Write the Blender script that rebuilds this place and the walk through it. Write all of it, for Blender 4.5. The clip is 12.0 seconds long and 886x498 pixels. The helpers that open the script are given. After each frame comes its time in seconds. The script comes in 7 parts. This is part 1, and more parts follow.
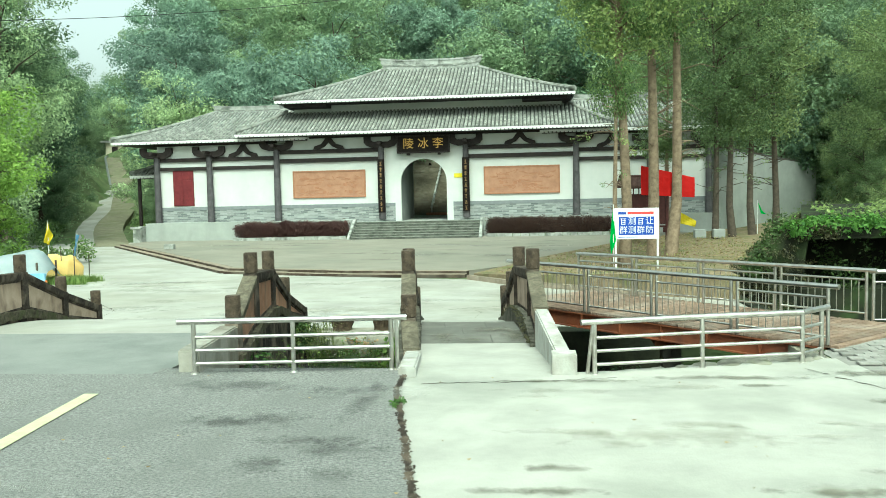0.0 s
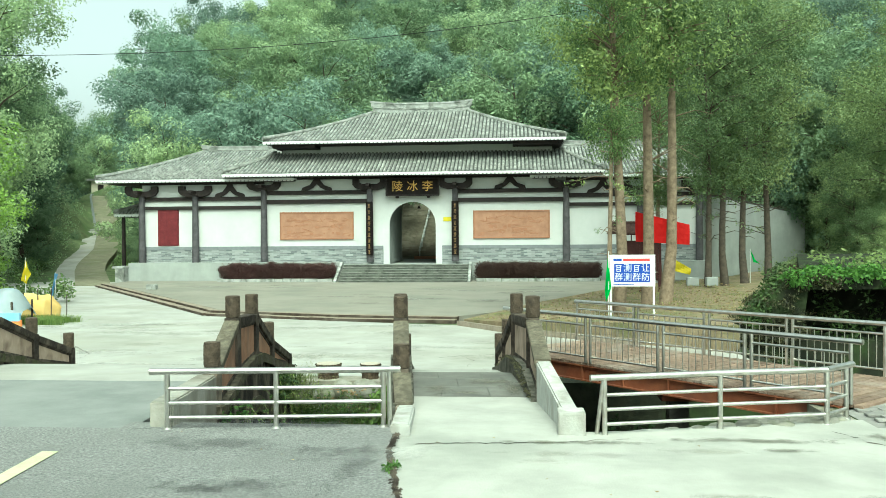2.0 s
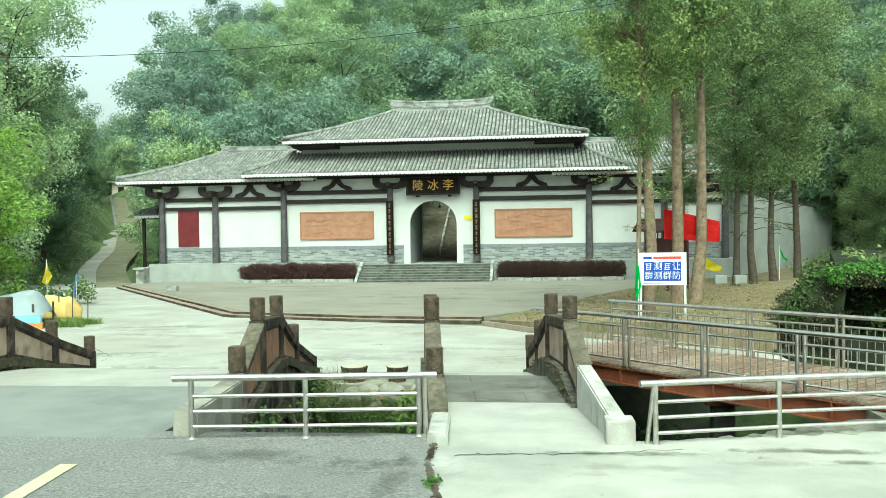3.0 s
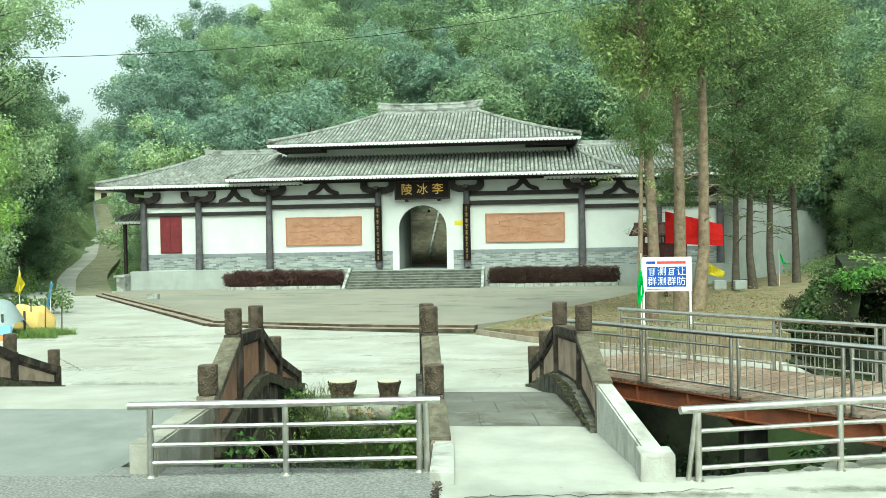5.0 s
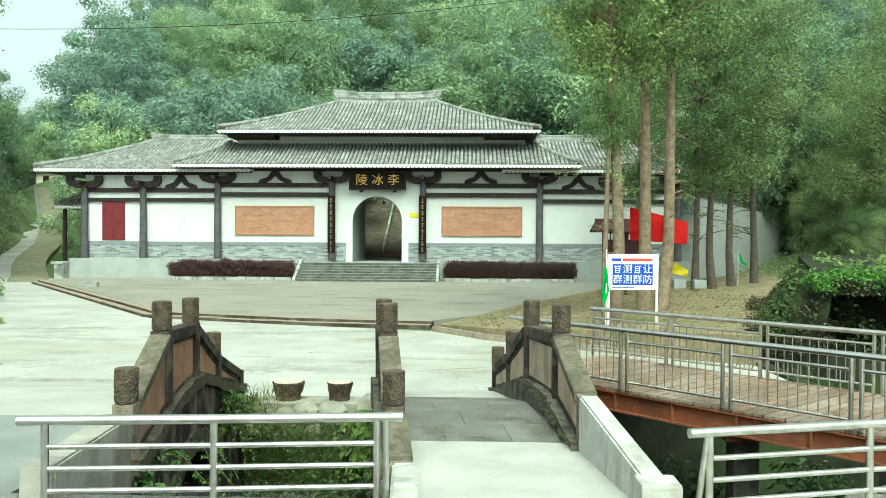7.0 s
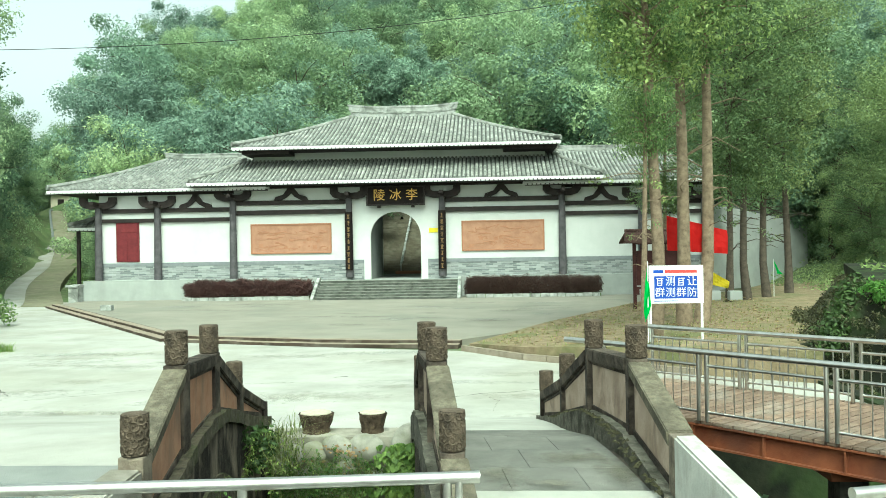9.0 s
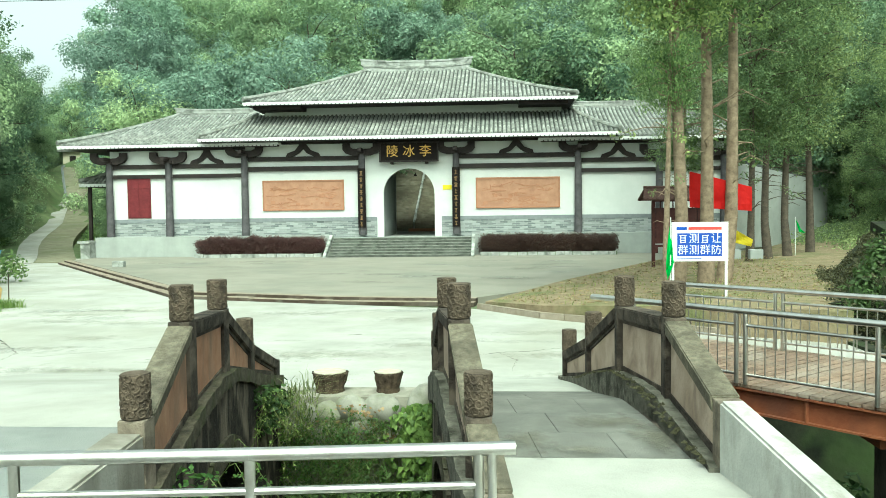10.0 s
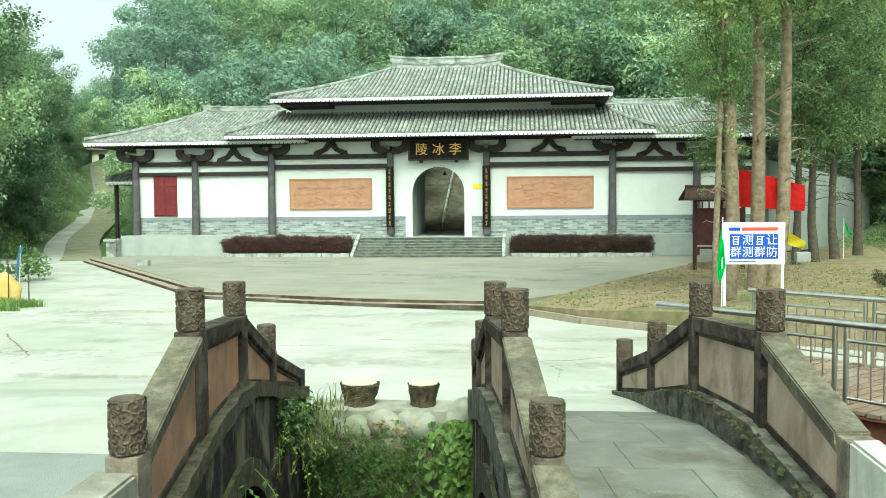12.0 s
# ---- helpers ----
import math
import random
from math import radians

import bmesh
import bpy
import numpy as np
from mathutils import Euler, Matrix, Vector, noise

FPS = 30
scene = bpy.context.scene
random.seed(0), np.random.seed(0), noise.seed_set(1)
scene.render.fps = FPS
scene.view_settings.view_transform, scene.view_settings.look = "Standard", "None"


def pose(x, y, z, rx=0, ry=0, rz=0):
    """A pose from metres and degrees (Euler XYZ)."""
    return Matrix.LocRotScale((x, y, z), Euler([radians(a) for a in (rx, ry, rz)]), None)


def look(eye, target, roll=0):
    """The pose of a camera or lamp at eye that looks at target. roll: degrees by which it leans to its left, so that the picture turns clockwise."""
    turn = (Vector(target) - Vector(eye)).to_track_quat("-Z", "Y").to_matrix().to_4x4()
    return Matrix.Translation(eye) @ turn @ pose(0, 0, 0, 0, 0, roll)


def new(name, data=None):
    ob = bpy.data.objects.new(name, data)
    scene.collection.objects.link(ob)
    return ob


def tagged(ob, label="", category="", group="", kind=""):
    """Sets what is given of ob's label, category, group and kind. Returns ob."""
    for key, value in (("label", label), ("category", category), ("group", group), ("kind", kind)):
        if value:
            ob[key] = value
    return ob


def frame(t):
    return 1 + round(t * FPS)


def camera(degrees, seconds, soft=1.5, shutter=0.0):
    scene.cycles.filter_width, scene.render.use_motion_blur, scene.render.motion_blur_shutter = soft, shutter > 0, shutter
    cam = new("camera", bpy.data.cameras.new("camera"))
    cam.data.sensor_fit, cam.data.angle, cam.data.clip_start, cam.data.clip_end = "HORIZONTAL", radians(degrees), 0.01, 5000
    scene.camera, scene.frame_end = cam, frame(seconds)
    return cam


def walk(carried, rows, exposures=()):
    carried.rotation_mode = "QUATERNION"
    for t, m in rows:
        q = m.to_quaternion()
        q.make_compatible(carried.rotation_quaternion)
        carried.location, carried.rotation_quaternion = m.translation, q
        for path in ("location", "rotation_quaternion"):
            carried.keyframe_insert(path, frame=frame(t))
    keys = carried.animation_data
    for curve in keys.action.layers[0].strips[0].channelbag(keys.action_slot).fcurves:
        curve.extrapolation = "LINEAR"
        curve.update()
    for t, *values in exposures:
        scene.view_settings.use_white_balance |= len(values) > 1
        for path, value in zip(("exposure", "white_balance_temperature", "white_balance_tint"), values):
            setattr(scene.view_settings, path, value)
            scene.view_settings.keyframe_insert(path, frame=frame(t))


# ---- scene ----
cam = camera(55.7, 12.0, 0.8)
PATH = [
    (0, (8.511, -59.162, 2.257), (8.307, -57.177, 2.123), -1.3),
    (0.5, (8.501, -59.021, 2.253), (8.293, -57.034, 2.149), -0.6),
    (1, (8.387, -58.82, 2.256), (8.223, -56.828, 2.2), -0.8),
    (1.5, (8.338, -58.654, 2.248), (8.182, -56.661, 2.199), -0.8),
    (2, (8.289, -58.405, 2.241), (8.119, -56.413, 2.211), -0.4),
    (2.5, (8.178, -58.174, 2.226), (8.001, -56.182, 2.195), 0.0),
    (3, (8.025, -57.868, 2.224), (7.812, -55.88, 2.193), -0.8),
    (5, (7.729, -56.539, 2.178), (7.546, -54.547, 2.161), -1.0),
    (5.5, (7.685, -56.229, 2.164), (7.531, -54.235, 2.148), -0.7),
    (6, (7.594, -55.892, 2.144), (7.49, -53.894, 2.134), -0.3),
    (6.5, (7.556, -55.573, 2.128), (7.475, -53.574, 2.105), -0.2),
    (7, (7.496, -55.235, 2.113), (7.425, -53.237, 2.081), 0.3),
    (9, (7.024, -53.915, 2.092), (6.92, -51.918, 2.097), -0.9),
    (9.5, (6.938, -53.63, 2.046), (6.804, -51.636, 1.962), -0.9),
    (10, (6.882, -53.31, 2.008), (6.748, -51.316, 1.915), -0.7),
    (10.5, (6.794, -53.073, 1.987), (6.664, -51.08, 1.884), -0.5),
    (11, (6.711, -52.773, 1.961), (6.569, -50.781, 1.852), -0.7),
    (11.5, (6.687, -52.45, 1.963), (6.51, -50.461, 1.858), -0.5),
    (12, (6.576, -52.111, 1.944), (6.38, -50.122, 1.853), -0.4),
]
EXPOSURES = [(0.0, 0.27, 6290, -20.5), (6.5, 0.34, 6290, -20), (9.0, 0.42, 6290, -19.5), (12.0, 0.46, 6310, -21.5)]
walk(cam, [(t, look(eye, target, roll)) for t, eye, target, roll in PATH], EXPOSURES)

# world, sun, exposure
world = bpy.data.worlds.new("overcast_sky")
scene.world = world
world.use_nodes = True
wn, wl = world.node_tree.nodes, world.node_tree.links
sky = wn.new("ShaderNodeTexSky")
sky.sky_type = 'NISHITA'
sky.sun_disc = False
sky.sun_elevation, sky.sun_rotation = radians(54), radians(172)
sky.air_density, sky.dust_density, sky.ozone_density = 1.0, 6.0, 1.0
grey = wn.new("ShaderNodeHueSaturation")
grey.inputs["Saturation"].default_value, grey.inputs["Value"].default_value = 0.3, 2.1
wl.new(sky.outputs[0], grey.inputs["Color"])
wl.new(grey.outputs[0], wn["Background"].inputs["Color"])
wn["Background"].inputs["Strength"].default_value = 0.125
sun = new("sun", bpy.data.lights.new("sun", 'SUN'))
sun.data.energy, sun.data.angle, sun.data.color = 1.5, radians(24), (1.0, 0.96, 0.9)
sun.matrix_world = look((0, 0, 80), (-8, 58, 0))


# ---- materials ----
def nodes_of(name):
    m = bpy.data.materials.new(name)
    m.use_nodes = True
    return m, m.node_tree.nodes, m.node_tree.links, m.node_tree.nodes["Principled BSDF"]


def mat(name, c1, c2, scale=2.0, rough=0.8, bump=0.3, metal=0.0, fine=30.0, stain=None, stain_scale=0.6, stain_amount=0.5, space="world", rand=0.0, spec=0.22, streak=0.0):
    """Two-tone noise material with fine bump and optional large stains."""
    m, n, l, b = nodes_of(name)
    if space == "world":
        co = n.new("ShaderNodeNewGeometry").outputs["Position"]
    else:
        co = n.new("ShaderNodeTexCoord").outputs["Object"]
    stain_co = co
    if streak:
        mp = n.new("ShaderNodeMapping")
        mp.inputs["Scale"].default_value = (1, 1, streak)
        l.new(co, mp.inputs["Vector"])
        stain_co = mp.outputs[0]
    t1 = n.new("ShaderNodeTexNoise")
    t1.inputs["Scale"].default_value, t1.inputs["Detail"].default_value, t1.inputs["Roughness"].default_value = scale, 8, 0.65
    l.new(co, t1.inputs["Vector"])
    r1 = n.new("ShaderNodeValToRGB")
    r1.color_ramp.elements[0].position, r1.color_ramp.elements[1].position = 0.32, 0.68
    r1.color_ramp.elements[0].color, r1.color_ramp.elements[1].color = (*c1, 1), (*c2, 1)
    l.new(t1.outputs["Fac"], r1.inputs["Fac"])
    col = r1.outputs["Color"]
    if stain:
        t2 = n.new("ShaderNodeTexNoise")
        t2.inputs["Scale"].default_value, t2.inputs["Detail"].default_value, t2.inputs["Distortion"].default_value = stain_scale, 5, 0.6
        l.new(stain_co, t2.inputs["Vector"])
        r2 = n.new("ShaderNodeValToRGB")
        r2.color_ramp.elements[0].position, r2.color_ramp.elements[1].position = 0.48, 0.66
        r2.color_ramp.elements[0].color = (0, 0, 0, 1)
        r2.color_ramp.elements[1].color = (stain_amount,) * 3 + (1,)
        l.new(t2.outputs["Fac"], r2.inputs["Fac"])
        mx = n.new("ShaderNodeMixRGB")
        l.new(r2.outputs["Color"], mx.inputs["Fac"])
        l.new(col, mx.inputs["Color1"])
        mx.inputs["Color2"].default_value = (*stain, 1)
        col = mx.outputs["Color"]
    if rand:
        oi = n.new("ShaderNodeObjectInfo")
        mr = n.new("ShaderNodeMapRange")
        mr.inputs["To Min"].default_value, mr.inputs["To Max"].default_value = 1 - rand, 1 + rand
        l.new(oi.outputs["Random"], mr.inputs["Value"])
        hv = n.new("ShaderNodeHueSaturation")
        l.new(mr.outputs["Result"], hv.inputs["Value"])
        l.new(col, hv.inputs["Color"])
        col = hv.outputs["Color"]
    l.new(col, b.inputs["Base Color"])
    b.inputs["Roughness"].default_value, b.inputs["Metallic"].default_value = rough, metal
    b.inputs["Specular IOR Level"].default_value = spec
    if bump:
        t3 = n.new("ShaderNodeTexNoise")
        t3.inputs["Scale"].default_value, t3.inputs["Detail"].default_value = fine, 6
        l.new(co, t3.inputs["Vector"])
        bp = n.new("ShaderNodeBump")
        bp.inputs["Strength"].default_value, bp.inputs["Distance"].default_value = bump, 0.02
        l.new(t3.outputs["Fac"], bp.inputs["Height"])
        l.new(bp.outputs["Normal"], b.inputs["Normal"])
    return m


def leaf_mat(name, dark, light, glow=0.35, tint=0.25):
    """Leaves: colour differs from leaf to leaf and tree to tree; some light passes through."""
    m, n, l, b = nodes_of(name)
    isl = n.new("ShaderNodeNewGeometry").outputs["Random Per Island"]
    ramp = n.new("ShaderNodeValToRGB")
    ramp.color_ramp.elements[0].color, ramp.color_ramp.elements[1].color = (*dark, 1), (*light, 1)
    l.new(isl, ramp.inputs["Fac"])
    oi = n.new("ShaderNodeObjectInfo")
    mr = n.new("ShaderNodeMapRange")
    mr.inputs["To Min"].default_value, mr.inputs["To Max"].default_value = 1 - tint, 1 + tint
    l.new(oi.outputs["Random"], mr.inputs["Value"])
    mh = n.new("ShaderNodeMapRange")
    mh.inputs["To Min"].default_value, mh.inputs["To Max"].default_value = 0.53, 0.485
    l.new(oi.outputs["Random"], mh.inputs["Value"])
    hv = n.new("ShaderNodeHueSaturation")
    l.new(mr.outputs["Result"], hv.inputs["Value"])
    l.new(mh.outputs["Result"], hv.inputs["Hue"])
    l.new(ramp.outputs["Color"], hv.inputs["Color"])
    l.new(hv.outputs["Color"], b.inputs["Base Color"])
    b.inputs["Roughness"].default_value, b.inputs["Specular IOR Level"].default_value = 0.55, 0.3
    tr = n.new("ShaderNodeBsdfTranslucent")
    l.new(hv.outputs["Color"], tr.inputs["Color"])
    mx = n.new("ShaderNodeMixShader")
    mx.inputs["Fac"].default_value = glow
    l.new(b.outputs[0], mx.inputs[1])
    l.new(tr.outputs[0], mx.inputs[2])
    l.new(mx.outputs[0], n["Material Output"].inputs["Surface"])
    return m


def brick_mat(name):
    m, n, l, b = nodes_of(name)
    geo = n.new("ShaderNodeNewGeometry").outputs["Position"]
    mp = n.new("ShaderNodeMapping")
    mp.inputs["Rotation"].default_value = (radians(90), 0, 0)
    wob = n.new("ShaderNodeTexNoise")
    wob.inputs["Scale"].default_value, wob.inputs["Detail"].default_value = 2.3, 4
    l.new(geo, wob.inputs["Vector"])
    shift = n.new("ShaderNodeVectorMath")
    shift.operation = 'MULTIPLY_ADD'
    shift.inputs[1].default_value = (0.12, 0.12, 0.09)
    l.new(wob.outputs["Color"], shift.inputs[0])
    l.new(geo, shift.inputs[2])
    l.new(shift.outputs[0], mp.inputs["Vector"])
    br = n.new("ShaderNodeTexBrick")
    br.inputs["Scale"].default_value = 1.0
    br.inputs["Brick Width"].default_value, br.inputs["Row Height"].default_value, br.inputs["Mortar Size"].default_value = 0.5, 0.12, 0.008
    br.inputs["Color1"].default_value, br.inputs["Color2"].default_value = (0.12, 0.135, 0.138, 1), (0.33, 0.35, 0.345, 1)
    br.inputs["Mortar"].default_value = (0.33, 0.345, 0.335, 1)
    l.new(mp.outputs[0], br.inputs["Vector"])
    l.new(br.outputs["Color"], b.inputs["Base Color"])
    b.inputs["Roughness"].default_value = 0.9
    bp = n.new("ShaderNodeBump")
    bp.inputs["Strength"].default_value, bp.inputs["Distance"].default_value, bp.invert = 0.8, 0.02, True
    l.new(br.outputs["Fac"], bp.inputs["Height"])
    l.new(bp.outputs[0], b.inputs["Normal"])
    return m


M_ASPHALT = mat("pale_asphalt", (0.165, 0.176, 0.17), (0.235, 0.247, 0.235), 1.2, 0.85, 0.5, fine=90, stain=(0.23, 0.238, 0.226), stain_scale=0.4, stain_amount=0.6)
M_ASPHALT2 = mat("coarse_asphalt", (0.095, 0.098, 0.096), (0.30, 0.302, 0.29), 38, 0.9, 0.9, fine=70, stain=(0.156, 0.16, 0.152), stain_scale=0.9, stain_amount=0.55)
M_CONC = mat("pale_concrete", (0.305, 0.309, 0.279), (0.415, 0.415, 0.377), 1.1, 0.85, 0.3, fine=40, stain=(0.205, 0.217, 0.189), stain_scale=0.45, stain_amount=0.5)
M_CONC2 = mat("worn_concrete", (0.272, 0.274, 0.245), (0.395, 0.393, 0.362), 0.6, 0.85, 0.25, fine=40, stain=(0.25, 0.247, 0.2), stain_scale=0.25, stain_amount=0.5)
M_PLAZA = mat("plaza_paving", (0.198, 0.188, 0.157), (0.252, 0.241, 0.204), 0.5, 0.9, 0.25, fine=30, stain=(0.156, 0.16, 0.135), stain_scale=0.25, stain_amount=0.5)
M_WHITE = mat("white_plaster", (0.50, 0.525, 0.51), (0.575, 0.59, 0.575), 0.8, 0.9, 0.1, fine=20, stain=(0.533, 0.559, 0.533), stain_scale=0.4, stain_amount=0.3)
M_WHITEC = mat("white_concrete", (0.33, 0.335, 0.31), (0.47, 0.475, 0.44), 3.0, 0.9, 0.4, fine=35, stain=(0.17, 0.155, 0.125), stain_scale=3.0, stain_amount=0.55, streak=0.4)
M_GREYW = mat("grey_render", (0.255, 0.272, 0.262), (0.34, 0.358, 0.34), 0.6, 0.95, 0.2, fine=15, stain=(0.23, 0.254, 0.246), stain_scale=0.3, stain_amount=0.5)
M_PLINTH = mat("plinth_concrete", (0.271, 0.291, 0.279), (0.344, 0.365, 0.344), 0.8, 0.9, 0.2, fine=20, streak=0.3, stain=(0.213, 0.23, 0.213), stain_scale=0.5, stain_amount=0.5)
M_BRICK = brick_mat("grey_brick")
M_STONEBAND = mat("grey_stone_band", (0.164, 0.18, 0.189), (0.221, 0.238, 0.246), 3, 0.85, 0.2)
M_DARKWOOD = mat("dark_stained_wood", (0.012, 0.009, 0.009), (0.034, 0.026, 0.024), 3, 0.6, 0.2, fine=25)
M_COLUMN = mat("grey_stone_column", (0.05, 0.047, 0.052), (0.105, 0.10, 0.107), 2.5, 0.7, 0.2, fine=20)
M_ROOF = mat("grey_roof_tile", (0.10, 0.107, 0.098), (0.29, 0.30, 0.275), 3.4, 0.85, 0.6, fine=14, stain=(0.41, 0.42, 0.385), stain_scale=1.6, stain_amount=0.65)
# Darker copy of the roof tile: shade between cover tiles is in the colour.
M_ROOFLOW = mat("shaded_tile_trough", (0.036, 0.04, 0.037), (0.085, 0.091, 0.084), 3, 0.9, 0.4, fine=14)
M_RIDGE = mat("pale_ridge_tile", (0.25, 0.262, 0.245), (0.40, 0.415, 0.39), 3, 0.85, 0.4, stain=(0.10, 0.106, 0.095), stain_scale=1.7, stain_amount=0.8)
M_HIP = mat("mossy_hip_tile", (0.16, 0.17, 0.155), (0.31, 0.32, 0.295), 3.5, 0.9, 0.5, stain=(0.085, 0.09, 0.075), stain_scale=1.5, stain_amount=0.8)
M_DIMGOLD = mat("worn_gold_leaf", (0.16, 0.10, 0.045), (0.30, 0.19, 0.09), 9, 0.6, 0.1)
M_EAVE = mat("white_eave_tile", (0.568, 0.585, 0.568), (0.671, 0.688, 0.671), 4, 0.8, 0.1)
M_TERRA = mat("terracotta_relief", (0.295, 0.156, 0.102), (0.402, 0.23, 0.152), 1.5, 0.8, 0.6, fine=6)
M_TERRAF = mat("terracotta_frame", (0.295, 0.139, 0.082), (0.369, 0.189, 0.115), 2.5, 0.75, 0.2)
M_REDDOOR = mat("dark_red_paint", (0.10, 0.015, 0.02), (0.15, 0.025, 0.03), 3, 0.5, 0.1)
M_GOLD = mat("gold_leaf", (0.50, 0.30, 0.08), (0.62, 0.40, 0.12), 6, 0.4, 0.1, metal=0.5)
M_BOARD = mat("black_lacquer", (0.008, 0.006, 0.006), (0.016, 0.012, 0.011), 4, 0.6, 0.05, spec=0.1)
M_LANEGRASS = mat("mossy_lane_concrete", (0.15, 0.145, 0.10), (0.23, 0.22, 0.155), 1.4, 0.95, 0.5, fine=18, stain=(0.13, 0.15, 0.075), stain_scale=0.5, stain_amount=0.6)
M_MOSS = mat("dark_moss", (0.022, 0.022, 0.012), (0.07, 0.066, 0.034), 30, 1.0, 0.8, fine=80)
M_HEDGE = leaf_mat("purple_hedge_leaf", (0.022, 0.010, 0.011), (0.11, 0.05, 0.045), 0.2)
M_STEP = mat("mossy_step_stone", (0.0492, 0.0558, 0.0476), (0.119, 0.127, 0.111), 2, 0.9, 0.5, stain=(0.18, 0.193, 0.172), stain_scale=1.3, stain_amount=0.6)
M_KERB = mat("brown_kerb_stone", (0.03, 0.022, 0.016), (0.078, 0.057, 0.042), 2.5, 0.9, 0.5, stain=(0.221, 0.205, 0.172), stain_scale=1.1, stain_amount=0.35, rand=0.2)
M_KERBTOP = mat("kerb_tread", (0.197, 0.164, 0.123), (0.295, 0.254, 0.205), 2.5, 0.9, 0.4)
M_STONE = mat("weathered_parapet_stone", (0.10, 0.083, 0.064), (0.235, 0.20, 0.155), 7, 0.92, 0.7, fine=45, stain=(0.035, 0.03, 0.025), stain_scale=2.6, stain_amount=0.75)
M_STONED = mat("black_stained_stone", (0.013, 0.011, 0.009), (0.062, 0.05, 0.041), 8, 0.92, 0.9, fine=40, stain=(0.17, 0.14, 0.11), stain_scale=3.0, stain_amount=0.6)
M_SPANDREL = mat("streaked_arch_stone", (0.009, 0.008, 0.007), (0.042, 0.036, 0.029), 7, 0.93, 0.9, fine=30, stain=(0.23, 0.19, 0.145), stain_scale=2.8, stain_amount=0.8, streak=0.5)
M_LEDGE = mat("mossy_ledge_stone", (0.028, 0.025, 0.018), (0.115, 0.102, 0.072), 9, 0.95, 1.0, fine=32, stain=(0.05, 0.06, 0.022), stain_scale=2.8, stain_amount=0.75)
M_KERBWALL = mat("mottled_kerb_stone", (0.065, 0.062, 0.05), (0.19, 0.182, 0.148), 8, 0.95, 0.9, fine=35, stain=(0.022, 0.022, 0.015), stain_scale=4.0, stain_amount=0.8)
M_COPING = mat("lichen_coping_stone", (0.075, 0.067, 0.048), (0.185, 0.166, 0.122), 13, 0.95, 0.8, fine=50, stain=(0.055, 0.05, 0.038), stain_scale=3.2, stain_amount=0.7)
M_CARVED = mat("carved_cap_stone", (0.05, 0.038, 0.027), (0.13, 0.102, 0.075), 10, 0.92, 0.6, fine=60, stain=(0.0348, 0.029, 0.0232), stain_scale=6, stain_amount=0.6, space="object")
# Darker cap stone: the shade of the carving's recesses, put into colour.
M_CARVEDEEP = mat("carved_cap_recess_shade", (0.025, 0.02, 0.016), (0.07, 0.055, 0.042), 10, 0.95, 0.6, fine=60, space="object")
M_PANELO = mat("ochre_panel", (0.27, 0.14, 0.085), (0.40, 0.235, 0.155), 2.5, 0.9, 0.4, stain=(0.16, 0.115, 0.085), stain_scale=2.2, stain_amount=0.7, streak=0.6)
M_PANELG = mat("dusty_beige_panel", (0.32, 0.245, 0.185), (0.47, 0.375, 0.30), 2.2, 0.9, 0.4, stain=(0.17, 0.125, 0.098), stain_scale=2.6, stain_amount=0.8, streak=0.6)
M_STAINC = mat("streaked_grey_concrete", (0.22, 0.215, 0.185), (0.34, 0.33, 0.29), 3.0, 0.9, 0.4, fine=35, stain=(0.10, 0.085, 0.062), stain_scale=1.8, stain_amount=0.75, streak=0.25)
M_SLAB = mat("grey_deck_slab", (0.115, 0.115, 0.103), (0.195, 0.195, 0.177), 2.0, 0.85, 0.35, fine=40, stain=(0.082, 0.0861, 0.0779), stain_scale=1.0, stain_amount=0.5, rand=0.08)
# Brown blotches in the steel's colour stand for reflections in it.
M_STEEL = mat("stainless_steel", (0.56, 0.545, 0.51), (0.70, 0.685, 0.65), 9, 0.3, 0.02, metal=1.0, stain=(0.33, 0.27, 0.2), stain_scale=6, stain_amount=0.35)
M_RUST = mat("red_oxide_steel", (0.14, 0.042, 0.02), (0.225, 0.082, 0.039), 2.5, 0.75, 0.3, stain=(0.0738, 0.0328, 0.0246), stain_scale=1.8, stain_amount=0.6)
M_PLANK = mat("brown_deck_board", (0.13, 0.088, 0.062), (0.25, 0.18, 0.135), 7, 0.85, 0.6, stain=(0.28, 0.25, 0.21), stain_scale=1.2, stain_amount=0.6, rand=0.2)
M_PAVER = mat("grey_paver", (0.197, 0.197, 0.18), (0.295, 0.291, 0.271), 4, 0.9, 0.5, stain=(0.148, 0.139, 0.123), stain_scale=1.5, stain_amount=0.5, rand=0.15)
M_EARTH = mat("earth_and_undergrowth", (0.07, 0.09, 0.045), (0.15, 0.19, 0.09), 1.2, 1.0, 0.8, fine=18, stain=(0.08, 0.13, 0.05), stain_scale=0.35, stain_amount=0.8)
M_LITTER = mat("dry_leaf_litter_ground", (0.139, 0.107, 0.0656), (0.271, 0.217, 0.139), 3.2, 1.0, 0.9, fine=20, stain=(0.0984, 0.123, 0.0451), stain_scale=0.7, stain_amount=0.7)
M_BOULDER = mat("river_boulder", (0.15, 0.15, 0.125), (0.29, 0.285, 0.245), 4, 0.85, 0.3, stain=(0.15, 0.16, 0.09), stain_scale=2.2, stain_amount=0.6, rand=0.2)
M_MORTAR = mat("mossy_mortar", (0.18, 0.172, 0.137), (0.33, 0.315, 0.265), 3, 0.95, 0.8, stain=(0.08, 0.085, 0.04), stain_scale=1.0, stain_amount=0.8)
